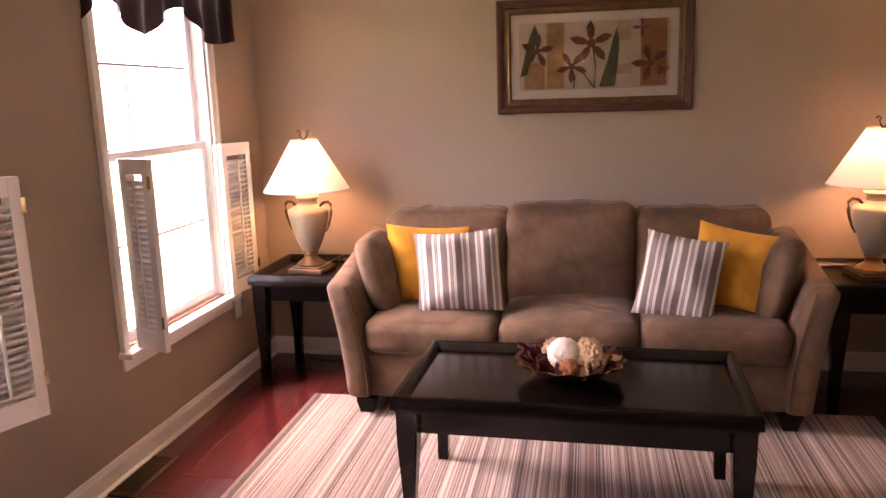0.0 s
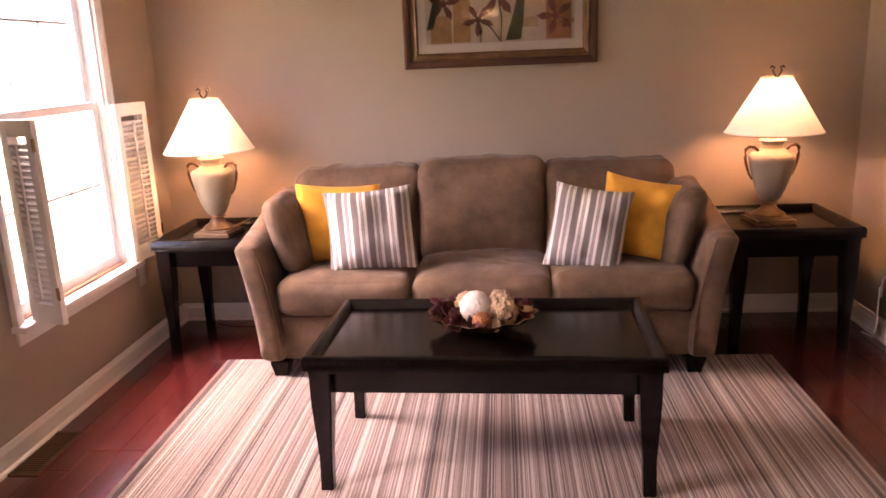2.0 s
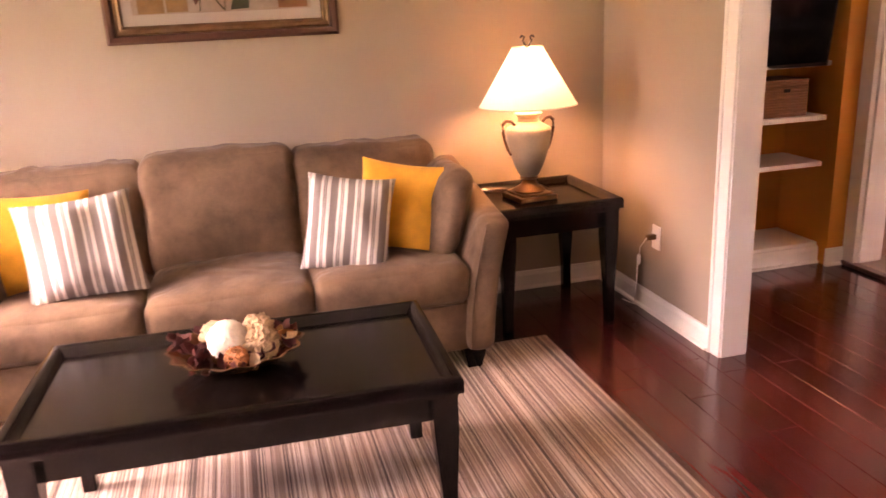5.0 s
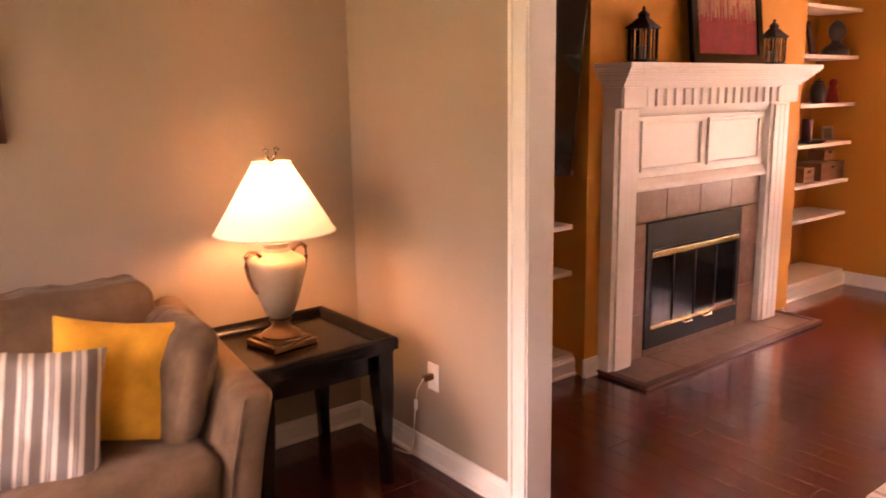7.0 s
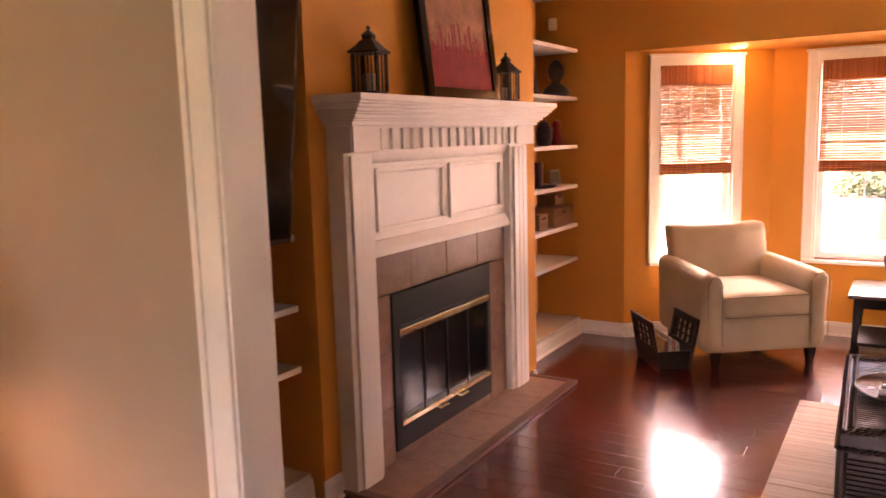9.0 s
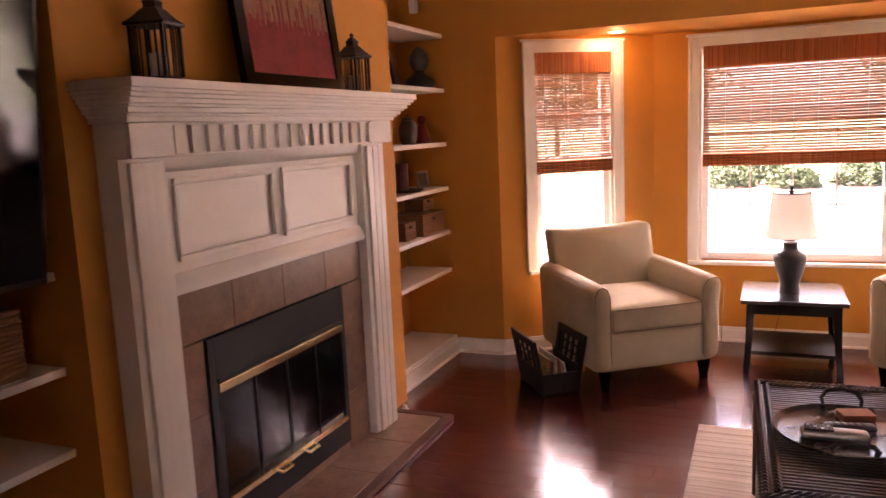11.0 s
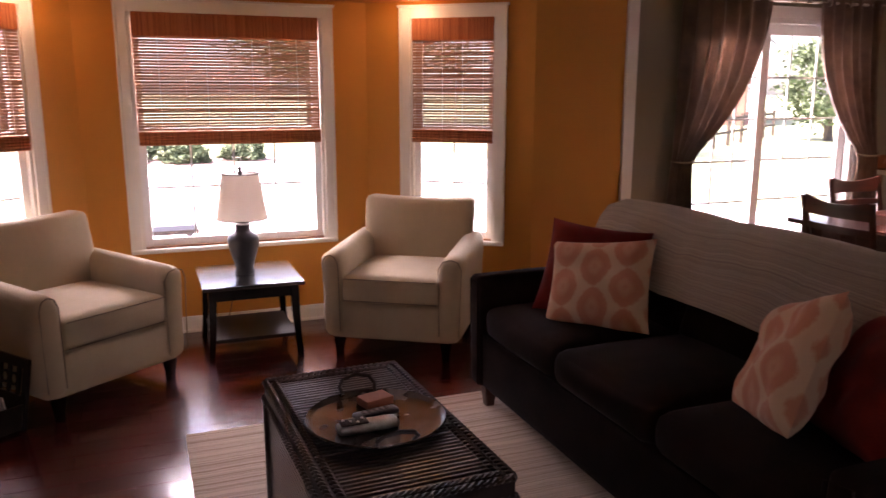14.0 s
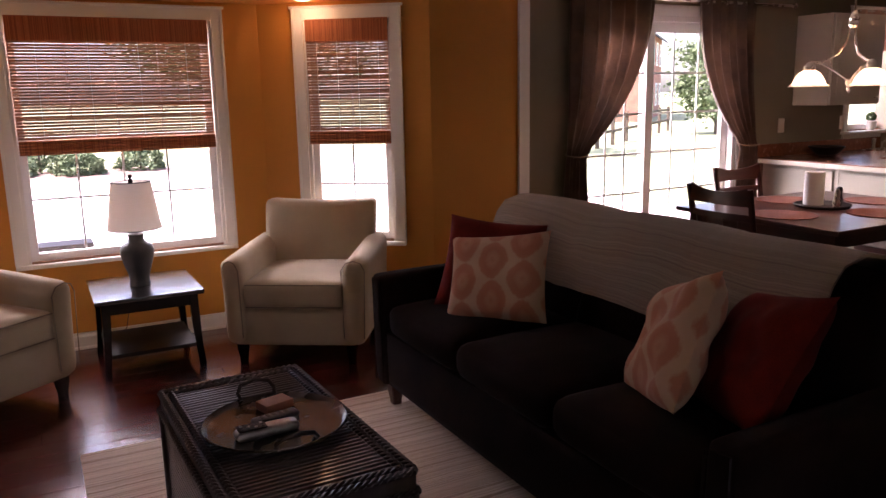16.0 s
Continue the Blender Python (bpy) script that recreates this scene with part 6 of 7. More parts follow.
# ---- dark sofa ----
def dark_sofa(m):
    """Three-seat sofa; x along it, the front towards +y, far end at +x."""
    s = thing("sofa", m, "dark charcoal-brown sofa with a throw over the back", "sofa")
    d = M["dark_suede"]
    part("base", cushion((2.06, 0.84, 0.27), 0.02, (0, 0.004, 0), 8), d, s, m=pose(0, 0.02, 0.105))
    for k in range(3):
        x = (k - 1) * 0.635
        part("seat_cushion", cushion((0.63, 0.66, 0.15), 0.055, (0.006, 0.02, 0.03), 10, 0.004, 5, k), d, s, m=pose(x, 0.12, 0.365))
        part("back_cushion", cushion((0.63, 0.2, 0.44), 0.07, (0.006, 0.03, 0.02), 10, 0.005, 5, k + 3, lambda a, b, c: (a, b - 0.16 * (c / 0.44), c)), d, s, m=pose(x, -0.20, 0.47))
    part("back", cushion((2.10, 0.14, 0.66), 0.04, (0, 0.004, 0.004), 10, warp=lambda a, b, c: (a, b - 0.10 * (c / 0.66), c)), d, s, m=pose(0, -0.36, 0.22))
    for sx in (-1, 1):
        part("arm", cushion((0.11, 0.88, 0.535), 0.03, (0.002, 0.002, 0.004), 10, warp=lambda a, b, c, q=sx: (a + q * 0.02 * (c / 0.535), b, c)), d, s, m=pose(sx * 1.02, 0.02, 0.105))
        part("arm_piping", tube([(sx * 0.975, 0.461, 0.12), (sx * 0.99, 0.461, 0.61), (sx * 1.07, 0.461, 0.62), (sx * 1.065, 0.461, 0.12)], 0.004, 6), d, s)
        for y in (0.40, -0.34):
            part("leg", leg_bm(0.105, 0.062, 0.042), M["brown_wood"], s, m=pose(sx * 0.98, y, 0))
    return s


DS = pose(2.22, -3.62, 0.0015)
dark_sofa(DS)


def throw_cloth():
    """A ribbed throw laid over the sofa's back: down the front, over the top, down behind."""
    prof = [(-0.075, 0.66), (-0.115, 0.74), (-0.15, 0.82), (-0.18, 0.885), (-0.225, 0.935), (-0.32, 0.958), (-0.47, 0.93), (-0.515, 0.88), (-0.53, 0.8), (-0.525, 0.62)]
    bm = bmesh.new()
    n, rows = 70, []
    for y, z in prof:
        row = []
        for i in range(n + 1):
            u = i / n
            x = -0.86 + 1.81 * u
            w = 0.008 * noise.noise(Vector((x * 3, z * 4, 2))) + 0.004 * noise.noise(Vector((x * 9, z * 9, 5)))
            dip = 0.012 * abs(math.sin((x + 0.315) / 0.635 * math.pi)) ** 0.5
            row.append(bm.verts.new((x, y + w + 0.012, z + dip + w + 0.006)))
        rows.append(row)
    for a, b in zip(rows, rows[1:]):
        for i in range(n):
            bm.faces.new((a[i], a[i + 1], b[i + 1], b[i]))
    bmesh.ops.subdivide_edges(bm, edges=bm.edges[:], cuts=1, smooth=0.6)
    bmesh.ops.solidify(bm, geom=bm.faces[:], thickness=0.009)
    return bm


solid("throw_blanket", throw_cloth(), M["throw"], "ribbed grey-beige throw over the dark sofa back", "blanket", DS)


def medallion_mat():
    """Cream cotton with rows of soft rose medallions."""
    m, nodes, links, bsdf = base_mat("cream_medallion_print")
    tc = nodes.new("ShaderNodeTexCoord")
    sep = nodes.new("ShaderNodeSeparateXYZ")
    links.new(tc.outputs["Object"], sep.inputs[0])

    def op(kind, a, b=None):
        n = nodes.new("ShaderNodeMath")
        n.operation = kind
        for i, v in enumerate((a, b)):
            if v is None:
                continue
            if isinstance(v, (int, float)):
                n.inputs[i].default_value = v
            else:
                links.new(v, n.inputs[i])
        return n.outputs[0]

    cx = op("DIVIDE", op("ADD", sep.outputs["X"], 0.07), 0.135)
    row = op("DIVIDE", sep.outputs["Z"], 0.175)
    odd = op("MULTIPLY", op("MODULO", op("FLOOR", cx), 2.0), 0.5)
    u = op("SUBTRACT", op("FRACT", cx), 0.5)
    v = op("SUBTRACT", op("FRACT", op("ADD", row, odd)), 0.5)
    dist = op("ADD", op("MULTIPLY", op("SQRT", op("ADD", op("MULTIPLY", u, u), op("MULTIPLY", v, v))), 0.7), op("MULTIPLY", op("ADD", op("ABSOLUTE", u), op("ABSOLUTE", v)), 0.2))
    wob = op("ADD", dist, op("MULTIPLY", noise_tex(nodes, links, tc.outputs["Object"], 60.0, 2.0), 0.10))
    col = ramp(nodes, links, wob, [(0.0, (0.50, 0.20, 0.11)), (0.16, (0.56, 0.29, 0.17)), (0.32, (0.50, 0.20, 0.11)), (0.47, (0.52, 0.22, 0.125)), (0.52, (0.60, 0.39, 0.25))])
    links.new(col, bsdf.inputs["Base Color"])
    bsdf.inputs["Roughness"].default_value = 0.9
    bsdf.inputs["Sheen Weight"].default_value = 0.2
    add_bump(nodes, links, bsdf, noise_tex(nodes, links, tc.outputs["Object"], 300.0, 2.0), 0.3, 0.003)
    return m


M["medallion"] = medallion_mat()
pillow("red_pillow", pose(2.82, -3.478, 0.515, 24, -4, 40), 0.46, 0.43, 0.15, M["red"], "dark red pillow leaning on the dark sofa", 6, "red pillows")
pillow("medallion_pillow", pose(2.67, -3.45, 0.505, 31, 6, 40), 0.46, 0.415, 0.16, M["medallion"], "cream pillow with rose medallions on the dark sofa", 7, "medallion pillows")
pillow("medallion_pillow", pose(1.68, -3.40, 0.495, 24, 20, -26), 0.47, 0.44, 0.16, M["medallion"], "cream pillow with rose medallions tipped on the dark sofa", 8, "medallion pillows")
pillow("red_pillow", pose(1.47, -3.47, 0.52, 34, 12, -24), 0.46, 0.44, 0.16, M["red"], "dark red pillow leaning on the dark sofa", 9, "red pillows")


# ---- dining room and kitchen ----
def dining_chair(m, label):
    """Dark slatted chair; the sitter faces -y."""
    c = thing("dining_chair", m, label, "chair", "dining chairs")
    k = M["dining_wood"]
    part("seat", cushion((0.45, 0.43, 0.05), 0.02, (0, 0, 0.012), 8), M["cushion"], c, "cream padded seat", m=pose(0, 0, 0.43))
    part("seat_frame", box((-0.22, -0.21, 0.385), (0.22, 0.21, 0.43), 0.004), k, c)
    for sx in (-1, 1):
        part("front_leg", leg_bm(0.386, 0.042, 0.032), k, c, m=pose(sx * 0.195, -0.185, 0))
        part("back_post", tube([(sx * 0.195, 0.235, 0), (sx * 0.195, 0.195, 0.22), (sx * 0.195, 0.19, 0.45), (sx * 0.198, 0.215, 0.7), (sx * 0.205, 0.27, 0.95)], [0.018, 0.02, 0.022, 0.02, 0.016], 6), k, c)
        part("side_stretcher", box((sx * 0.195 - 0.009, -0.17, 0.16), (sx * 0.195 + 0.009, 0.19, 0.185), 0.002), k, c)

    def rail(z0, z1, y, bow):
        bm = bmesh.new()
        n, q = 12, []
        for i in range(n + 1):
            u = -1 + 2 * i / n
            yy = y + bow * (1 - u * u)
            top = z1 - 0.03 * (1 - u * u) if bow > 0.02 and z1 > 0.9 else z1
            q.append([bm.verts.new((0.2 * u, yy + dy, z)) for dy, z in ((-0.009, z0), (0.009, z0), (0.009, top), (-0.009, top))])
        for a, b in zip(q, q[1:]):
            for i in range(4):
                bm.faces.new((a[i], a[(i + 1) % 4], b[(i + 1) % 4], b[i]))
        bm.faces.new(q[0])
        bm.faces.new(q[-1][::-1])
        bmesh.ops.recalc_face_normals(bm, faces=bm.faces)
        return bm
    part("top_rail", rail(0.855, 0.955, 0.255, 0.025), k, c)
    part("mid_rail", rail(0.775, 0.81, 0.237, 0.025), k, c)
    part("low_rail", rail(0.53, 0.565, 0.205, 0.02), k, c)
    for i in range(3):
        x = (i - 1) * 0.10
        bm = box((-0.022, -0.007, 0), (0.022, 0.007, 0.225), 0.002)
        part("slat", bm, k, c, m=pose(x, 0.228, 0.56, -7, 0, 0))
    return c


TX, TY = 2.99, -6.02
dt = thing("dining_table", pose(TX, TY, 0), "dark cherry dining table with a square top", "dining table")
part("tabletop", box((-0.56, -0.68, 0.722), (0.56, 0.68, 0.75), 0.006), M["dining_wood"], dt)
for sx in (-1, 1):
    part("apron", box((sx * 0.47 - 0.01, -0.58, 0.635), (sx * 0.47 + 0.01, 0.58, 0.722), 0.002), M["dining_wood"], dt)
    part("apron", box((-0.46, sx * 0.59 - 0.01, 0.635), (0.46, sx * 0.59 + 0.01, 0.722), 0.002), M["dining_wood"], dt)
    for sy in (-1, 1):
        part("leg", leg_bm(0.722, 0.08, 0.055), M["dining_wood"], dt, m=pose(sx * 0.46, sy * 0.58, 0))
dining_chair(pose(2.97, -5.33, 0, 0, 0, 2), "dark slatted dining chair pulled up to the table")
dining_chair(pose(3.42, -6.02, 0, 0, 0, -90), "dark slatted dining chair beside the sliding door")
dining_chair(pose(2.95, -6.80, 0, 0, 0, 176), "dark slatted dining chair before the kitchen counter")
dining_chair(pose(2.50, -6.02, 0, 0, 0, 90), "dark slatted dining chair pulled up to the table")
for x, y in ((2.93, -5.56), (3.32, -6.08), (2.98, -6.48), (2.66, -6.04)):
    solid("placemat", moved(lathe([(0, 0), (0.18, 0), (0.182, 0.003), (0.18, 0.005), (0, 0.005)], 36), Matrix.Identity(4)), M["mat"], "round rust-coloured placemat on the dining table", "placemat", pose(x, y, 0.7505), "placemats")
cad = thing("table_caddy", pose(3.02, -6.02, 0.7505), "black caddy holding a napkin stand and shakers", "caddy")
part("plate", lathe([(0, 0), (0.15, 0), (0.165, 0.014), (0.16, 0.018), (0.14, 0.008), (0, 0.008)], 36), M["iron"], cad)
solid("paper_towel", lathe([(0, 0), (0.058, 0), (0.058, 0.20), (0.015, 0.202), (0.015, 0.2), (0, 0.2)], 28), M["paper"], "white paper roll standing on the caddy", "paper towel", pose(3.07, -6.0, 0.760))
for k, (x, y, mt) in enumerate(((2.93, -6.03, M["iron"]), (2.90, -5.98, M["nickel"]), (2.97, -6.1, M["dark_ceramic"]))):
    solid("shaker", lathe([(0, 0), (0.02, 0), (0.023, 0.03), (0.016, 0.07), (0.018, 0.095), (0.012, 0.11), (0, 0.114)], 20), mt, "slender pepper or salt shaker on the caddy", "shaker", pose(x, y, 0.760), "table shakers")


def chandelier(m, label, spread=0.20, watts=0.9):
    c = thing("chandelier", m, label, "chandelier", "three-light chandeliers")
    part("rod", tube([(0, 0, 0.36), (0, 0, 0.30)], 0.006, 8), M["nickel"], c)
    part("hub", lathe([(0, 0.20), (0.02, 0.205), (0.034, 0.225), (0.024, 0.245), (0.03, 0.26), (0.02, 0.28), (0.008, 0.30), (0, 0.30)], 20), M["nickel"], c)
    part("lower_finial", lathe([(0, -0.16), (0.008, -0.155), (0.016, -0.14), (0.01, -0.125), (0.022, -0.11), (0.02, -0.09), (0.008, -0.08), (0, -0.08)], 18), M["nickel"], c)
    for k in range(3):
        a = radians(35 + 120 * k)
        ca, sa = math.cos(a), math.sin(a)
        arm = [(0.015, 0.215), (0.03, 0.13), (0.07, 0.06), (spread * 0.7, 0.022), (spread, 0.018)]
        part("arm", tube([(r * ca, r * sa, z) for r, z in arm], 0.006, 8), M["nickel"], c)
        low = [(spread, 0.012), (spread * 0.72, 0.008), (spread * 0.4, -0.03), (0.015, -0.085)]
        part("brace", tube([(r * ca, r * sa, z) for r, z in low], 0.005, 8), M["nickel"], c)
        at = pose(spread * ca, spread * sa, 0)
        part("cup", moved(lathe([(0, -0.03), (0.03, -0.028), (0.032, -0.005), (0.02, 0.01), (0.012, 0.022), (0, 0.022)], 18), at), M["nickel"], c)
        part("shade", moved(lathe([(0.034, -0.026), (0.062, -0.045), (0.082, -0.075), (0.095, -0.105), (0.118, -0.122)], 32, cap=False), at), M["frosted"], c, "frosted white bell shade, lit")
        part("bulb", moved(lathe([(0, -0.105), (0.014, -0.098), (0.02, -0.08), (0.014, -0.055), (0.008, -0.035), (0, -0.035)], 14), at), M["bulb"], c)
        p = m @ at @ Vector((0, 0, -0.11))
        bulb(p, watts, (1.0, 0.66, 0.36), 0.025)
    z = CEIL - m.translation.z
    part("chain", tube([(0, 0, 0.35), (0, 0, z - 0.03)], 0.004, 6), M["nickel"], c)
    part("canopy", lathe([(0, z - 0.03), (0.05, z - 0.028), (0.062, z - 0.004), (0.062, z - 0.0005), (0, z - 0.0005)], 24), M["nickel"], c)
    return c


chandelier(pose(2.93, -6.05, 1.59), "lit nickel chandelier with frosted shades over the table", 0.215, 0.6)
chandelier(pose(-2.12, -6.9, 2.06), "lit nickel chandelier with frosted shades in the front room", 0.20, 0.07)


def curtain(yr0, yr1, yt, zt, zb, label, hang):
    """A curtain drawn aside: full width at the rod, pinched at the tie, falling straight below."""
    bm = bmesh.new()
    n, r, rows = 150, 26, []
    x = FX + 0.06 - 0.075
    ztie = 1.035
    for j in range(r + 1):
        v = j / r
        z = zt + (zb - zt) * v
        if z > ztie:
            f = (zt - z) / (zt - ztie)
            s = f ** 2.2
            a = yr0 + (yt[0] - yr0) * s
            b = yr1 + (yt[1] - yr1) * s
            if hang > 0:
                b = yr1 + (yt[1] - yr1) * f ** 2.6
            else:
                a = yr0 + (yt[0] - yr0) * f ** 2.4
            amp = 0.045 * (1 - 0.55 * s)
        else:
            g = (ztie - z) / (ztie - zb)
            a, b = yt[0] - 0.06 * g ** 0.6, yt[1] + 0.06 * g ** 0.6
            amp = 0.02 + 0.012 * g
        row = []
        for i in range(n + 1):
            u = i / n
            fold = amp * (0.65 + 0.5 * noise.noise(Vector((u * 5, 3.0 * hang, v)))) * math.sin(u * math.pi * 13 + 1.4 * noise.noise(Vector((u * 6, v * 1.5, hang * 9))) + 0.5 * math.sin(v * 5)) + 0.012 * noise.noise(Vector((u * 9, v * 4, hang)))
            row.append(bm.verts.new((x + fold, a + (b - a) * u, z)))
        rows.append(row)
    for p, q in zip(rows, rows[1:]):
        for i in range(n):
            bm.faces.new((p[i], p[i + 1], q[i + 1], q[i]))
    bmesh.ops.solidify(bm, geom=bm.faces[:], thickness=0.003)
    c = thing("curtain", pose(0, 0, 0), label, "curtain", "bronze satin curtains")
    part("cloth", bm, M["curtain"], c)
    ym2 = (yt[0] + yt[1]) / 2
    hw = abs(yt[1] - yt[0]) / 2 + 0.01
    part("tieback", tube([(x + 0.045 * math.cos(t), ym2 + hw * math.sin(t), ztie + 0.012 * math.cos(t)) for t in [2 * math.pi * i / 24 for i in range(24)]], 0.007, 6, True), M["piping"], c)
    for i in range(6):
        y = yr0 + (yr1 - yr0) * (i + 0.5) / 6
        part("grommet", moved(tube(arc((0, 0, 0), 0.022, 0, 345, 16, "xz"), 0.005, 6, True), pose(x, y, zt - 0.035)), M["nickel"], c)
    return c


curtain(-5.80, -5.06, (-5.20, -5.05), 2.13, 0.03, "bronze satin curtain tied back beside the door", -1)
curtain(-6.83, -6.25, (-6.92, -6.74), 2.13, 0.03, "bronze satin curtain tied back beside the door", 1)
rod = thing("curtain_rod", pose(FX + 0.06 - 0.075, 0, 2.097), "dark metal curtain rod over the sliding door", "curtain rod")
part("rod", tube([(0, -4.98, 0), (0, -7.24, 0)], 0.010, 8), M["nickel"], rod)
for y in (-4.96, -7.26):
    part("finial", moved(lathe([(0, -0.02), (0.018, -0.014), (0.024, 0), (0.018, 0.014), (0, 0.02)], 16), pose(0, y, 0, 90, 0, 0)), M["nickel"], rod)
for y in (-5.06, -7.16):
    part("bracket", tube([(0, y, 0), (0.074, y, 0)], 0.006, 6), M["nickel"], rod)

XW = FX + 0.06
wt = solid("worktop", prism([(XW, -7.0), (2.2, -7.0), (2.2, -7.62), (3.74, -7.62), (3.74, -9.7), (XW, -9.7)], 0.875, 0.912, "z", 0.004), M["counter"], "red-brown laminate worktop with a pale edge", "worktop")
solid("worktop_edge", box((2.195, -6.999, 0.872), (XW - 0.002, -6.985, 0.905), 0.003), M["cabinet"], "pale edge strip along the worktop", "edge strip")
solid("backsplash", box((XW - 0.02, -9.7, 0.9125), (XW - 0.0005, -7.0, 1.015), 0.003), M["counter"], "low red-brown backsplash on the kitchen wall", "backsplash")
for k, (xa, xb) in enumerate(((2.25, 2.95), (2.952, 3.65), (3.652, 4.33))):
    cb = thing("base_cabinet", pose(0, 0, 0), "cream painted base cabinet under the worktop", "cabinet", "kitchen base cabinets")
    # body and panel take the darkened cream, with the worktop's shade in its colour
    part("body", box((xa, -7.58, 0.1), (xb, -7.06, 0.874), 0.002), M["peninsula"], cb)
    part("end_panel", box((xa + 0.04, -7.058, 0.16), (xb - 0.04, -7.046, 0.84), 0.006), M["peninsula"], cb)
    part("toe_kick", box((xa, -7.56, 0.0), (xb, -7.10, 0.1)), M["iron"], cb)
uc = thing("wall_cabinet", pose(0, 0, 0), "cream painted wall cabinet beside the kitchen window", "cabinet")
part("body", box((XW - 0.32, -8.04, 1.32), (XW - 0.0005, -7.40, 2.03), 0.003), M["cabinet"], uc)
dd = part("door", join(box((XW - 0.338, -8.03, 1.33), (XW - 0.321, -7.41, 2.02), 0.003)), M["cabinet"], uc)
part("door_panel", box((XW - 0.344, -7.97, 1.40), (XW - 0.3385, -7.47, 1.95), 0.004), M["cabinet"], dd)
part("knob", moved(lathe([(0, 0), (0.006, 0), (0.006, 0.012), (0.014, 0.018), (0.012, 0.026), (0, 0.029)], 14), pose(XW - 0.3385, -7.97, 1.37, 0, -90, 0)), M["nickel"], uc)
for y in (-7.28, -8.06):
    outlet(pose(XW, y, 1.16, 0, 0, -90), "white outlet plate above the kitchen counter")
bw = solid("dark_bowl", lathe([(0, 0), (0.05, 0), (0.09, 0.02), (0.14, 0.075), (0.136, 0.078), (0.085, 0.028), (0, 0.015)], 30), M["iron"], "dark shallow bowl on the kitchen counter", "bowl", pose(4.12, -7.55, 0.9125))
snk = thing("kitchen_sink", pose(4.05, -8.68, 0.912), "steel sink let into the worktop", "sink")
part("rim", join(box((-0.24, -0.40, 0.0005), (-0.20, 0.40, 0.008), 0.003), box((0.17, -0.40, 0.0005), (0.25, 0.40, 0.008), 0.003), box((-0.20, -0.40, 0.0005), (0.17, -0.36, 0.008), 0.003), box((-0.20, 0.36, 0.0005), (0.17, 0.40, 0.008), 0.003)), M["nickel"], snk)
part("basin", box((-0.20, -0.36, 0.0006), (0.17, 0.36, 0.0025)), M["nickel"], snk)
fau = thing("faucet", pose(4.26, -8.6, 0.9205), "chrome kitchen faucet with a high arched spout", "faucet")
part("spout", tube([(0, 0, 0), (0, 0, 0.14), (-0.02, 0, 0.20), (-0.07, 0, 0.235), (-0.13, 0, 0.22), (-0.155, 0, 0.16)], 0.011, 10), M["nickel"], fau)
for y in (-0.1, 0.1):
    part("handle", tube([(0, y, 0), (0, y, 0.05), (-0.03, y, 0.07)], 0.010, 8), M["nickel"], fau)
part("sprayer", lathe([(0, 0), (0.016, 0), (0.013, 0.04), (0.018, 0.09), (0, 0.095)], 14), M["nickel"], fau, m=pose(0.0, 0.22, 0))


def potted(m, r, label):
    p = thing("potted_plant", m, label, "plant", "window sill plants")
    part("pot", lathe([(0, 0), (0.032, 0), (0.045, 0.075), (0.05, 0.08), (0.046, 0.084), (0.038, 0.076), (0, 0.07)], 24), M["plastic"], p, "white ceramic pot")
    bm = bmesh.new()
    rg2 = random.Random(int(r * 1000))
    for k in range(260):
        d = Vector((rg2.gauss(0, 1), rg2.gauss(0, 1), rg2.gauss(0, 1))).normalized() * r * rg2.uniform(0.75, 1.05)
        q = pose(*d, rg2.uniform(0, 360), rg2.uniform(0, 360), 0)
        vs = [bm.verts.new(q @ Vector(v) + Vector((0, 0, 0.085 + r * 0.8))) for v in ((0, -0.012, 0), (0.006, 0, 0.002), (0, 0.012, 0), (-0.006, 0, 0.002))]
        bm.faces.new(vs)
    part("foliage", bm, M["leaf"], p)
    return p


potted(pose(FX + 0.03, -8.42, 1.0805), 0.04, "small leafy plant in a white pot on the sill")
potted(pose(FX + 0.03, -8.74, 1.0805), 0.055, "round clipped plant in a white pot on the sill")
M["floral"] = plain("rose_floral_cotton", (0.42, 0.27, 0.2), 0.9, 0, 0.6, 16, 60, 0.1)
bm = bmesh.new()
rows = []
for j in range(7):
    rows.append([bm.verts.new((XW - 0.06 + 0.015 * math.sin(i * 0.9), -8.02 - 1.3 * i / 50, 2.1 - 0.34 * j / 6)) for i in range(51)])
for p, q in zip(rows, rows[1:]):
    for i in range(50):
        bm.faces.new((p[i], p[i + 1], q[i + 1], q[i]))
bmesh.ops.solidify(bm, geom=bm.faces[:], thickness=0.003)
kv = thing("kitchen_valance", pose(0, 0, 0), "floral gathered valance over the kitchen window", "valance")
part("cloth", bm, M["floral"], kv)
part("rod", tube([(XW - 0.055, -8.0, 2.09), (XW - 0.055, -9.34, 2.09)], 0.008, 6), M["nickel"], kv)

for x, y in ((4.60, -1.25), (4.60, -3.32)):
    d = thing("recessed_light", pose(x, y, BAYZ), "small recessed ceiling light in the bay", "ceiling light", "bay downlights")
    part("ring", lathe([(0.04, -0.0005), (0.055, -0.0005), (0.055, -0.005), (0.04, -0.006)], 24, cap=False), M["trim"], d)
    part("lens", lathe([(0, -0.001), (0.04, -0.001), (0.04, -0.003), (0, -0.003)], 24), M["bulb"], d)
    bulb((x, y, BAYZ - 0.05), 0.26, (1.0, 0.62, 0.32), 0.03)


# ---- outside ----
GZ = -0.45
setting("ground", box((-400, -400, GZ - 0.5), (400, 400, GZ)), M["grass"], "sunlit lawn round the house")


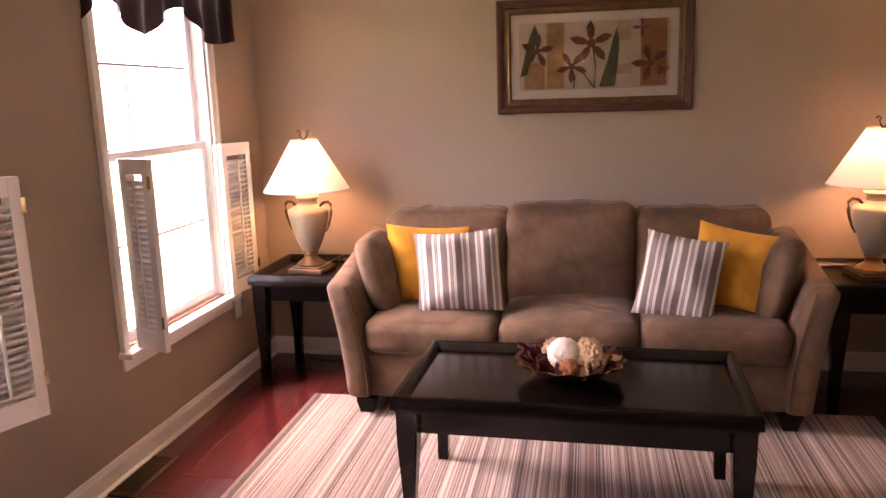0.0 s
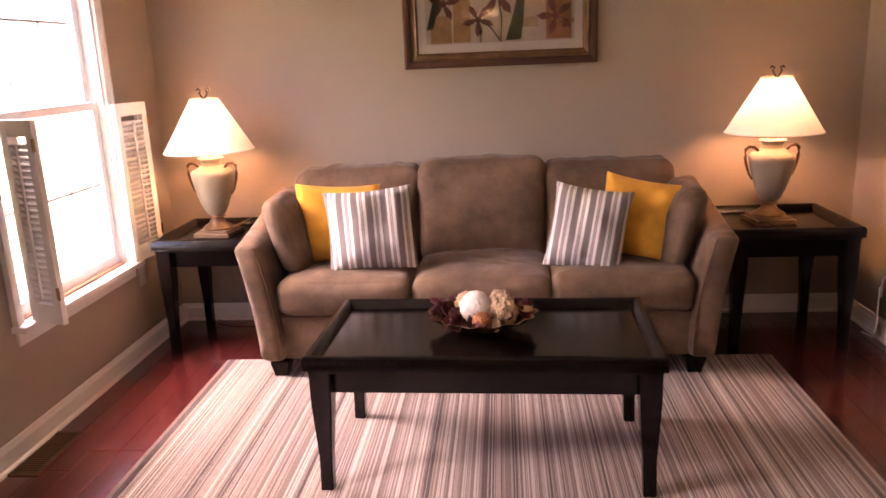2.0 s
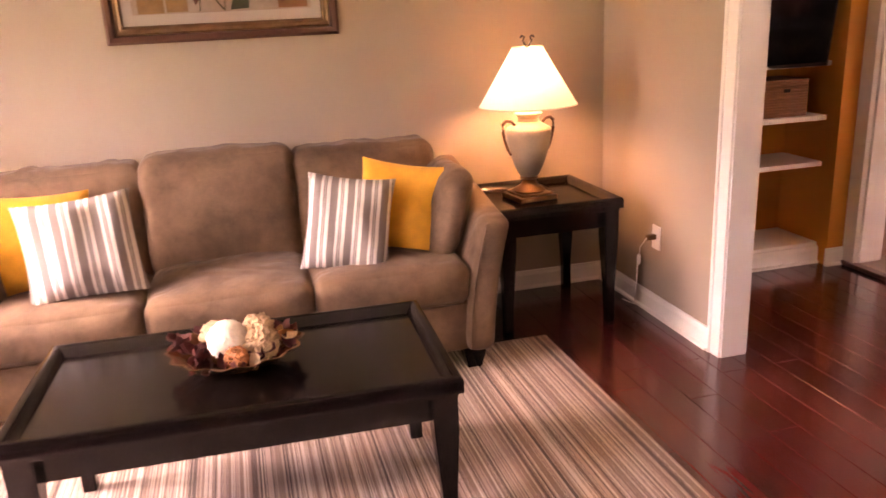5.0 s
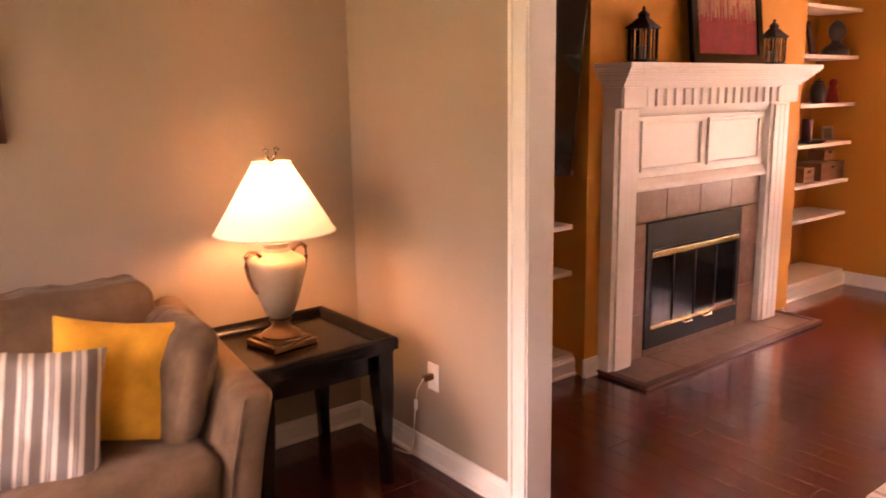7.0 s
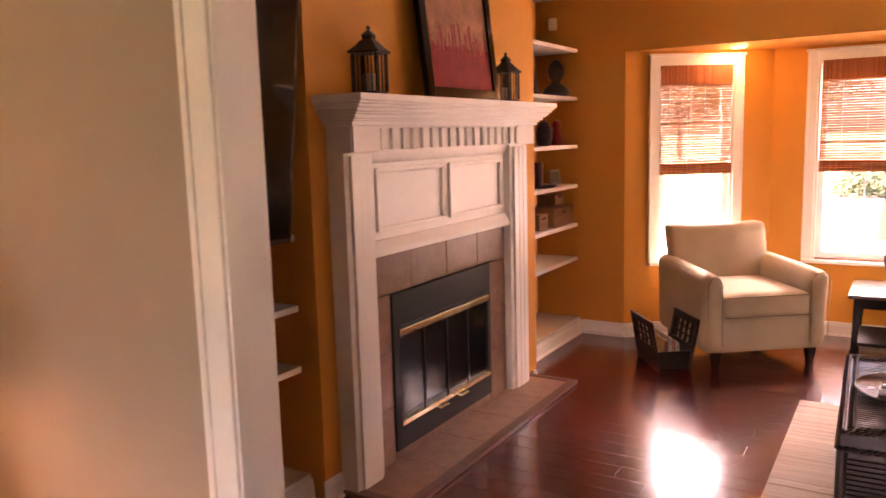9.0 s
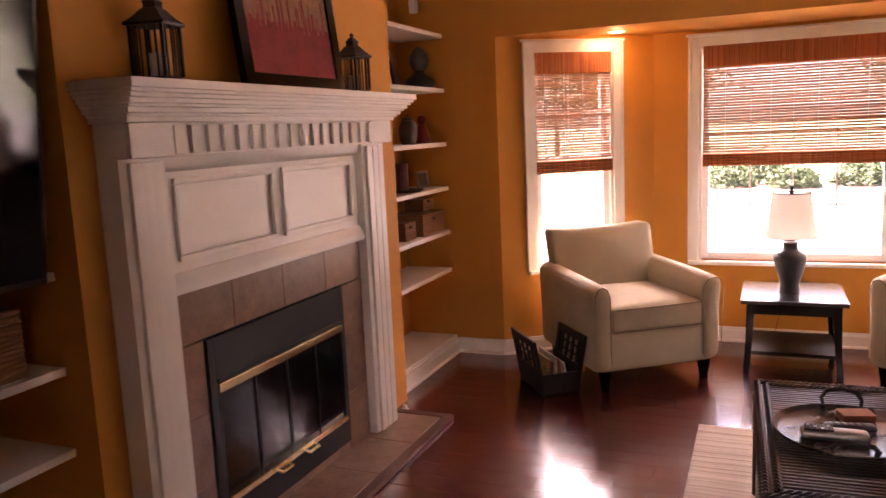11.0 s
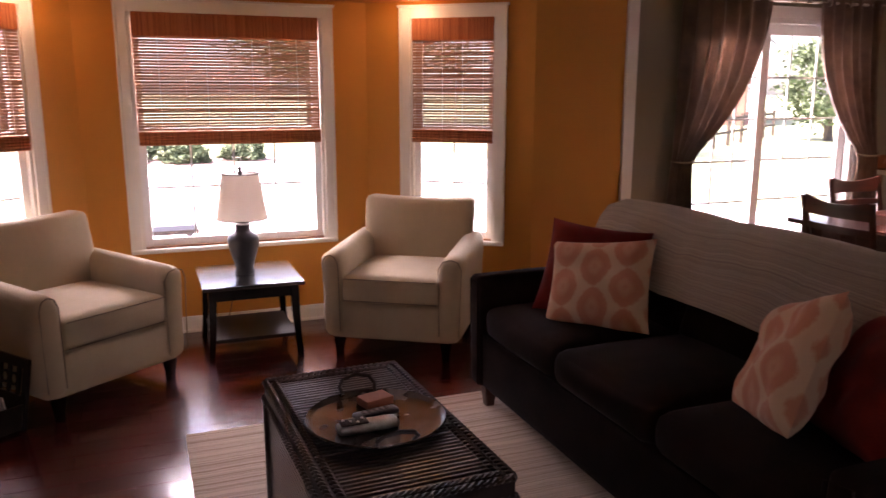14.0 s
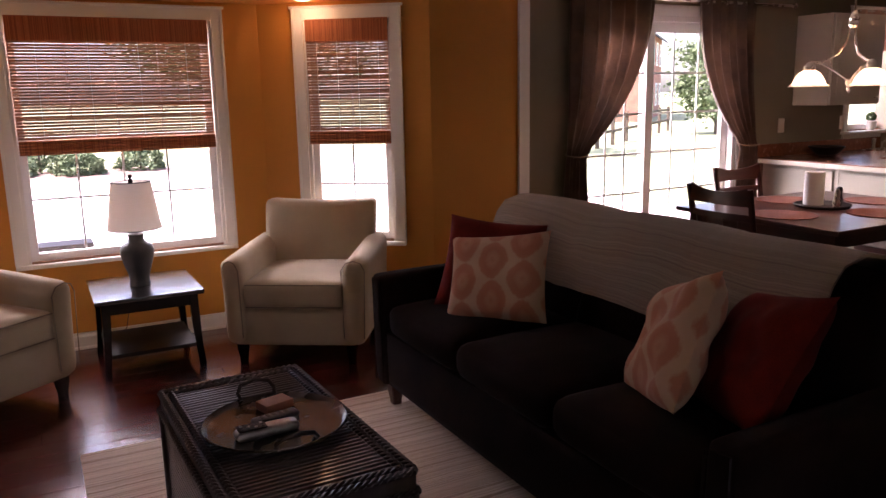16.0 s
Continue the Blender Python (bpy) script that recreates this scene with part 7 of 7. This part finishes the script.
def shrub(m, r, h, label, seed, n=2200):
    s = thing("shrub", m, label, "shrub", "garden shrubs")
    rg3 = random.Random(seed)
    bm = bmesh.new()
    for k in range(n):
        d = Vector((rg3.gauss(0, 1), rg3.gauss(0, 1), abs(rg3.gauss(0, 1)))).normalized()
        f = (0.72 + 0.28 * noise.noise(d * 2.5 + Vector((seed, 0, 0)))) * rg3.uniform(0.8, 1.08)
        c = Vector((d.x * r * f, d.y * r * f, 0.1 + d.z * h * f))
        q = pose(*c, rg3.uniform(-60, 60), rg3.uniform(-60, 60), rg3.uniform(0, 360))
        sz = rg3.uniform(0.035, 0.075)
        bm.faces.new([bm.verts.new(q @ Vector(v)) for v in ((0, -sz, 0), (sz * 0.5, 0, 0.02), (0, sz, 0), (-sz * 0.5, 0, 0.02))])
    part("foliage", bm, M["pale_leaf"], s)
    part("stem", tube([(0, 0, 0), (0.02, 0, h * 0.4), (0, 0.03, h * 0.7)], [0.05, 0.035, 0.015], 6), M["bark"], s)


for k, (x, y, r, h) in enumerate(((22.1, -1.2, 0.95, 0.9), (21.6, -2.9, 0.8, 0.66), (22.2, -4.4, 0.85, 0.9), (23.2, -2.0, 1.0, 1.1))):
    shrub(pose(x, y, GZ), r, h, "rounded green garden shrub in a mulch bed", k + 3)
solid("mulch_bed", lathe([(0, 0), (3.4, 0), (3.3, 0.07), (0, 0.09)], 40), M["mulch"], "faded brown mulch bed under the shrubs", "mulch bed", pose(21.9, -2.9, GZ) @ Matrix.Diagonal((0.45, 0.75, 1, 1)))


def tree(m, h, r, label, seed, leaves=2600, low=0.3, leaf="leaf"):
    t = thing("tree", m, label, "tree", "garden trees")
    rg4 = random.Random(seed)
    limbs = [tube([(0, 0, 0), (0.05, 0.02, h * 0.25), (0.0, 0.08, h * 0.5), (0.1, 0.0, h * 0.8)], [0.2, 0.15, 0.11, 0.04], 8)]
    tips = []
    for k in range(9):
        a, z = k * 2.4, h * (low + (0.795 - low) * k / 9)
        e = Vector((math.cos(a) * r * rg4.uniform(0.5, 0.85), math.sin(a) * r * rg4.uniform(0.5, 0.85), z + h * rg4.uniform(0.1, 0.25)))
        limbs.append(tube([(0.03, 0.03, z), tuple(e * 0.5 + Vector((0, 0, z * 0.5 + 0.1))), tuple(e)], [0.07, 0.045, 0.015], 6))
        tips.append(e)
    tips.append(Vector((0.1, 0, h * 0.9)))
    part("trunk", join(*limbs), M["bark"], t)
    bm = bmesh.new()
    for k in range(leaves):
        e = rg4.choice(tips)
        c = e + Vector((rg4.gauss(0, 1), rg4.gauss(0, 1), rg4.gauss(0, 0.8))) * r * 0.2
        q = pose(*c, rg4.uniform(-70, 70), rg4.uniform(-70, 70), rg4.uniform(0, 360))
        sz = rg4.uniform(0.08, 0.17)
        bm.faces.new([bm.verts.new(q @ Vector(v)) for v in ((0, -sz, 0), (sz * 0.5, 0, 0.03), (0, sz, 0), (-sz * 0.5, 0, 0.03))])
    part("crown", bm, M[leaf], t)


tree(pose(24.0, -28.0, GZ), 4.2, 2.0, "pale green leafy tree on the lawn", 1, 4000, 0.08, "pale_leaf")
tree(pose(20.0, -15.0, GZ), 6.5, 2.8, "leafy green tree before the brick house", 2)
tree(pose(44.0, 9.0, GZ), 6.5, 3.6, "leafy green tree at the edge of the lawn", 3, 6000)
tree(pose(-15.0, 2.2, GZ), 4.5, 1.6, "slender leafy tree outside the front window", 4, 1500)


def house(m, w, d, h, wall, label, cols, storeys=2):
    """A plain house, its front towards -y, with windows, a door and a pitched roof."""
    o = thing("house", m, label, "house", "neighbouring houses")
    part("wall", join(box((-w / 2, 0, 0), (w / 2, d, h), 0.0), prism([(0, h), (d, h), (d / 2, h + d * 0.32)], -w / 2, w / 2, "x")), wall, o)
    for s in (0, 1):
        y0, y1 = (-0.4, d / 2) if s == 0 else (d / 2, d + 0.4)
        z0, z1 = (h - 0.26, h + d * 0.32) if s == 0 else (h + d * 0.32, h - 0.26)
        part("roof", prism([(y0, z0 + 0.02), (y1, z1 + 0.02), (y1, z1 + 0.16), (y0, z0 + 0.16)], -w / 2 - 0.4, w / 2 + 0.4, "x"), M["roof"], o)
    for s in range(storeys):
        for k in range(cols):
            x = -w / 2 + w * (k + 0.5) / cols
            z = 0.9 + s * 2.8
            if s == 0 and k == cols // 2:
                part("door", box((x - 0.5, -0.06, 0), (x + 0.5, 0.02, 2.1), 0.01), M["brown_wood"], o)
                continue
            wi = part("window", join(box((x - 0.62, -0.05, z - 0.1), (x + 0.62, 0.02, z), 0.01), box((x - 0.62, -0.05, z + 1.4), (x + 0.62, 0.02, z + 1.5), 0.01), box((x - 0.62, -0.05, z), (x - 0.52, 0.02, z + 1.4), 0.01), box((x + 0.52, -0.05, z), (x + 0.62, 0.02, z + 1.4), 0.01), box((x - 0.52, -0.04, z + 0.66), (x + 0.52, 0.02, z + 0.74), 0.01)), M["vinyl"], o)
            part("pane", box((x - 0.52, -0.02, z), (x + 0.52, 0.01, z + 1.4)), M["dark_pane"], wi)
    return o


house(pose(41, -40, GZ, 0, 0, -48), 14, 9, 5.6, M["brick"], "red brick house across the lawn", 5)
for k, (x, y) in enumerate(((38, 12), (41, 4), (40, -10), (36, 20), (43, -16))):
    tree(pose(x, y, GZ), 7.0, 4.2, "leafy green tree beyond the lawn", 10 + k, 6500)
house(pose(-24, 9, GZ, 0, 0, 72), 13, 9, 5.6, M["siding"], "white sided house across the street", 5)
fc = thing("rail_fence", pose(23, -22, GZ, 0, 0, -55), "two-rail wooden garden fence", "fence")
for k in range(9):
    part("post", box((-8 + 2 * k - 0.06, -0.06, 0), (-8 + 2 * k + 0.06, 0.06, 1.15), 0.01), M["bark"], fc)
for z in (0.45, 0.95):
    part("rail", box((-8.1, -0.03, z), (8.1, 0.03, z + 0.1), 0.008), M["bark"], fc)
bn = thing("patio_bench", pose(9.2, -1.75, GZ, 0, 0, -90), "low dark bench on the lawn by the bay", "bench")
part("seat", box((-0.55, -0.18, 0.36), (0.55, 0.18, 0.41), 0.01), M["iron"], bn)
for s in (-1, 1):
    part("leg", box((s * 0.45 - 0.03, -0.15, 0), (s * 0.45 + 0.03, 0.15, 0.36), 0.01), M["iron"], bn)
setting("patio", box((XW + 0.9, -11.0, GZ), (23.0, 6.0, GZ + 0.05), 0.02), M["concrete"], "wide pale concrete patio behind the house")


# ---- floor boards ----
def board_mesh(w, ln):
    g, t = 0.0003, 0.02
    x, y = w / 2 - g, ln / 2 - g
    c = 0.0014
    vs = [(sx * x, sy * y, -t) for sx, sy in ((-1, -1), (1, -1), (1, 1), (-1, 1))]
    vs += [(sx * x, sy * y, -c) for sx, sy in ((-1, -1), (1, -1), (1, 1), (-1, 1))]
    vs += [(sx * (x - c), sy * (y - c), 0.0) for sx, sy in ((-1, -1), (1, -1), (1, 1), (-1, 1))]
    fs = [(8, 9, 10, 11)]
    for k in (0, 4):
        for i in range(4):
            j = (i + 1) % 4
            fs.append((k + i, k + j, k + 4 + j, k + 4 + i))
    return vs, fs


floor = new("floor")
tagged(floor, "glossy dark cherry hardwood floor of long boards", "", "", "structure")
cache, rest_v, rest_f = {}, [], []
BWID = 0.122
rg5 = random.Random(11)
row = 0
xx = LX
while xx < WX - 0.02:
    w = min(BWID, WX - xx)
    xc = xx + w / 2
    lo, hi = SOUTH, 0.118 if xc > 0.11 else 0.0
    if xc > FX + 0.0:
        s = (xc + w / 2 - FX) / (WX - FX)
        hi = BAY[0][1] + (BAY[1][1] - BAY[0][1]) * max(0, s - 0.18)
        lo = BAY[3][1] + (BAY[2][1] - BAY[3][1]) * max(0, s - 0.18)
    y = lo
    first = True
    while y < hi - 0.01:
        ln = rg5.choice((0.45, 0.6, 0.75, 0.9, 1.05, 1.2))
        if first:
            ln, first = rg5.choice((0.3, 0.45, 0.6, 0.9)), False
        ln = min(ln, hi - y)
        if hi - y - ln < 0.12:
            ln = hi - y
        yc = y + ln / 2
        near = (xc < 0 and yc > -2.6) or (xc > 0.1 and yc > -3.1)
        key = (round(w, 3), round(ln, 3))
        vs, fs = board_mesh(w, ln)
        if near and len(floor.children) < 298:
            if key not in cache:
                me = bpy.data.meshes.new("floor_board")
                me.from_pydata(vs, [], fs)
                me.materials.append(M["floor"])
                cache[key] = me
            ob = new("floor_board", cache[key])
            ob.parent = floor
            ob.location = (xc, yc, 0)
        else:
            k = len(rest_v)
            rest_v += [(a + xc, b + yc, c) for a, b, c in vs]
            rest_f += [tuple(i + k for i in f) for f in fs]
        y += ln
    xx += w
me = bpy.data.meshes.new("far_floor_boards")
me.from_pydata(rest_v, [], rest_f)
me.materials.append(M["floor"])
fb2 = new("far_floor_boards", me)
fb2.parent = floor
tagged(fb2, "", "", "", "stuff")
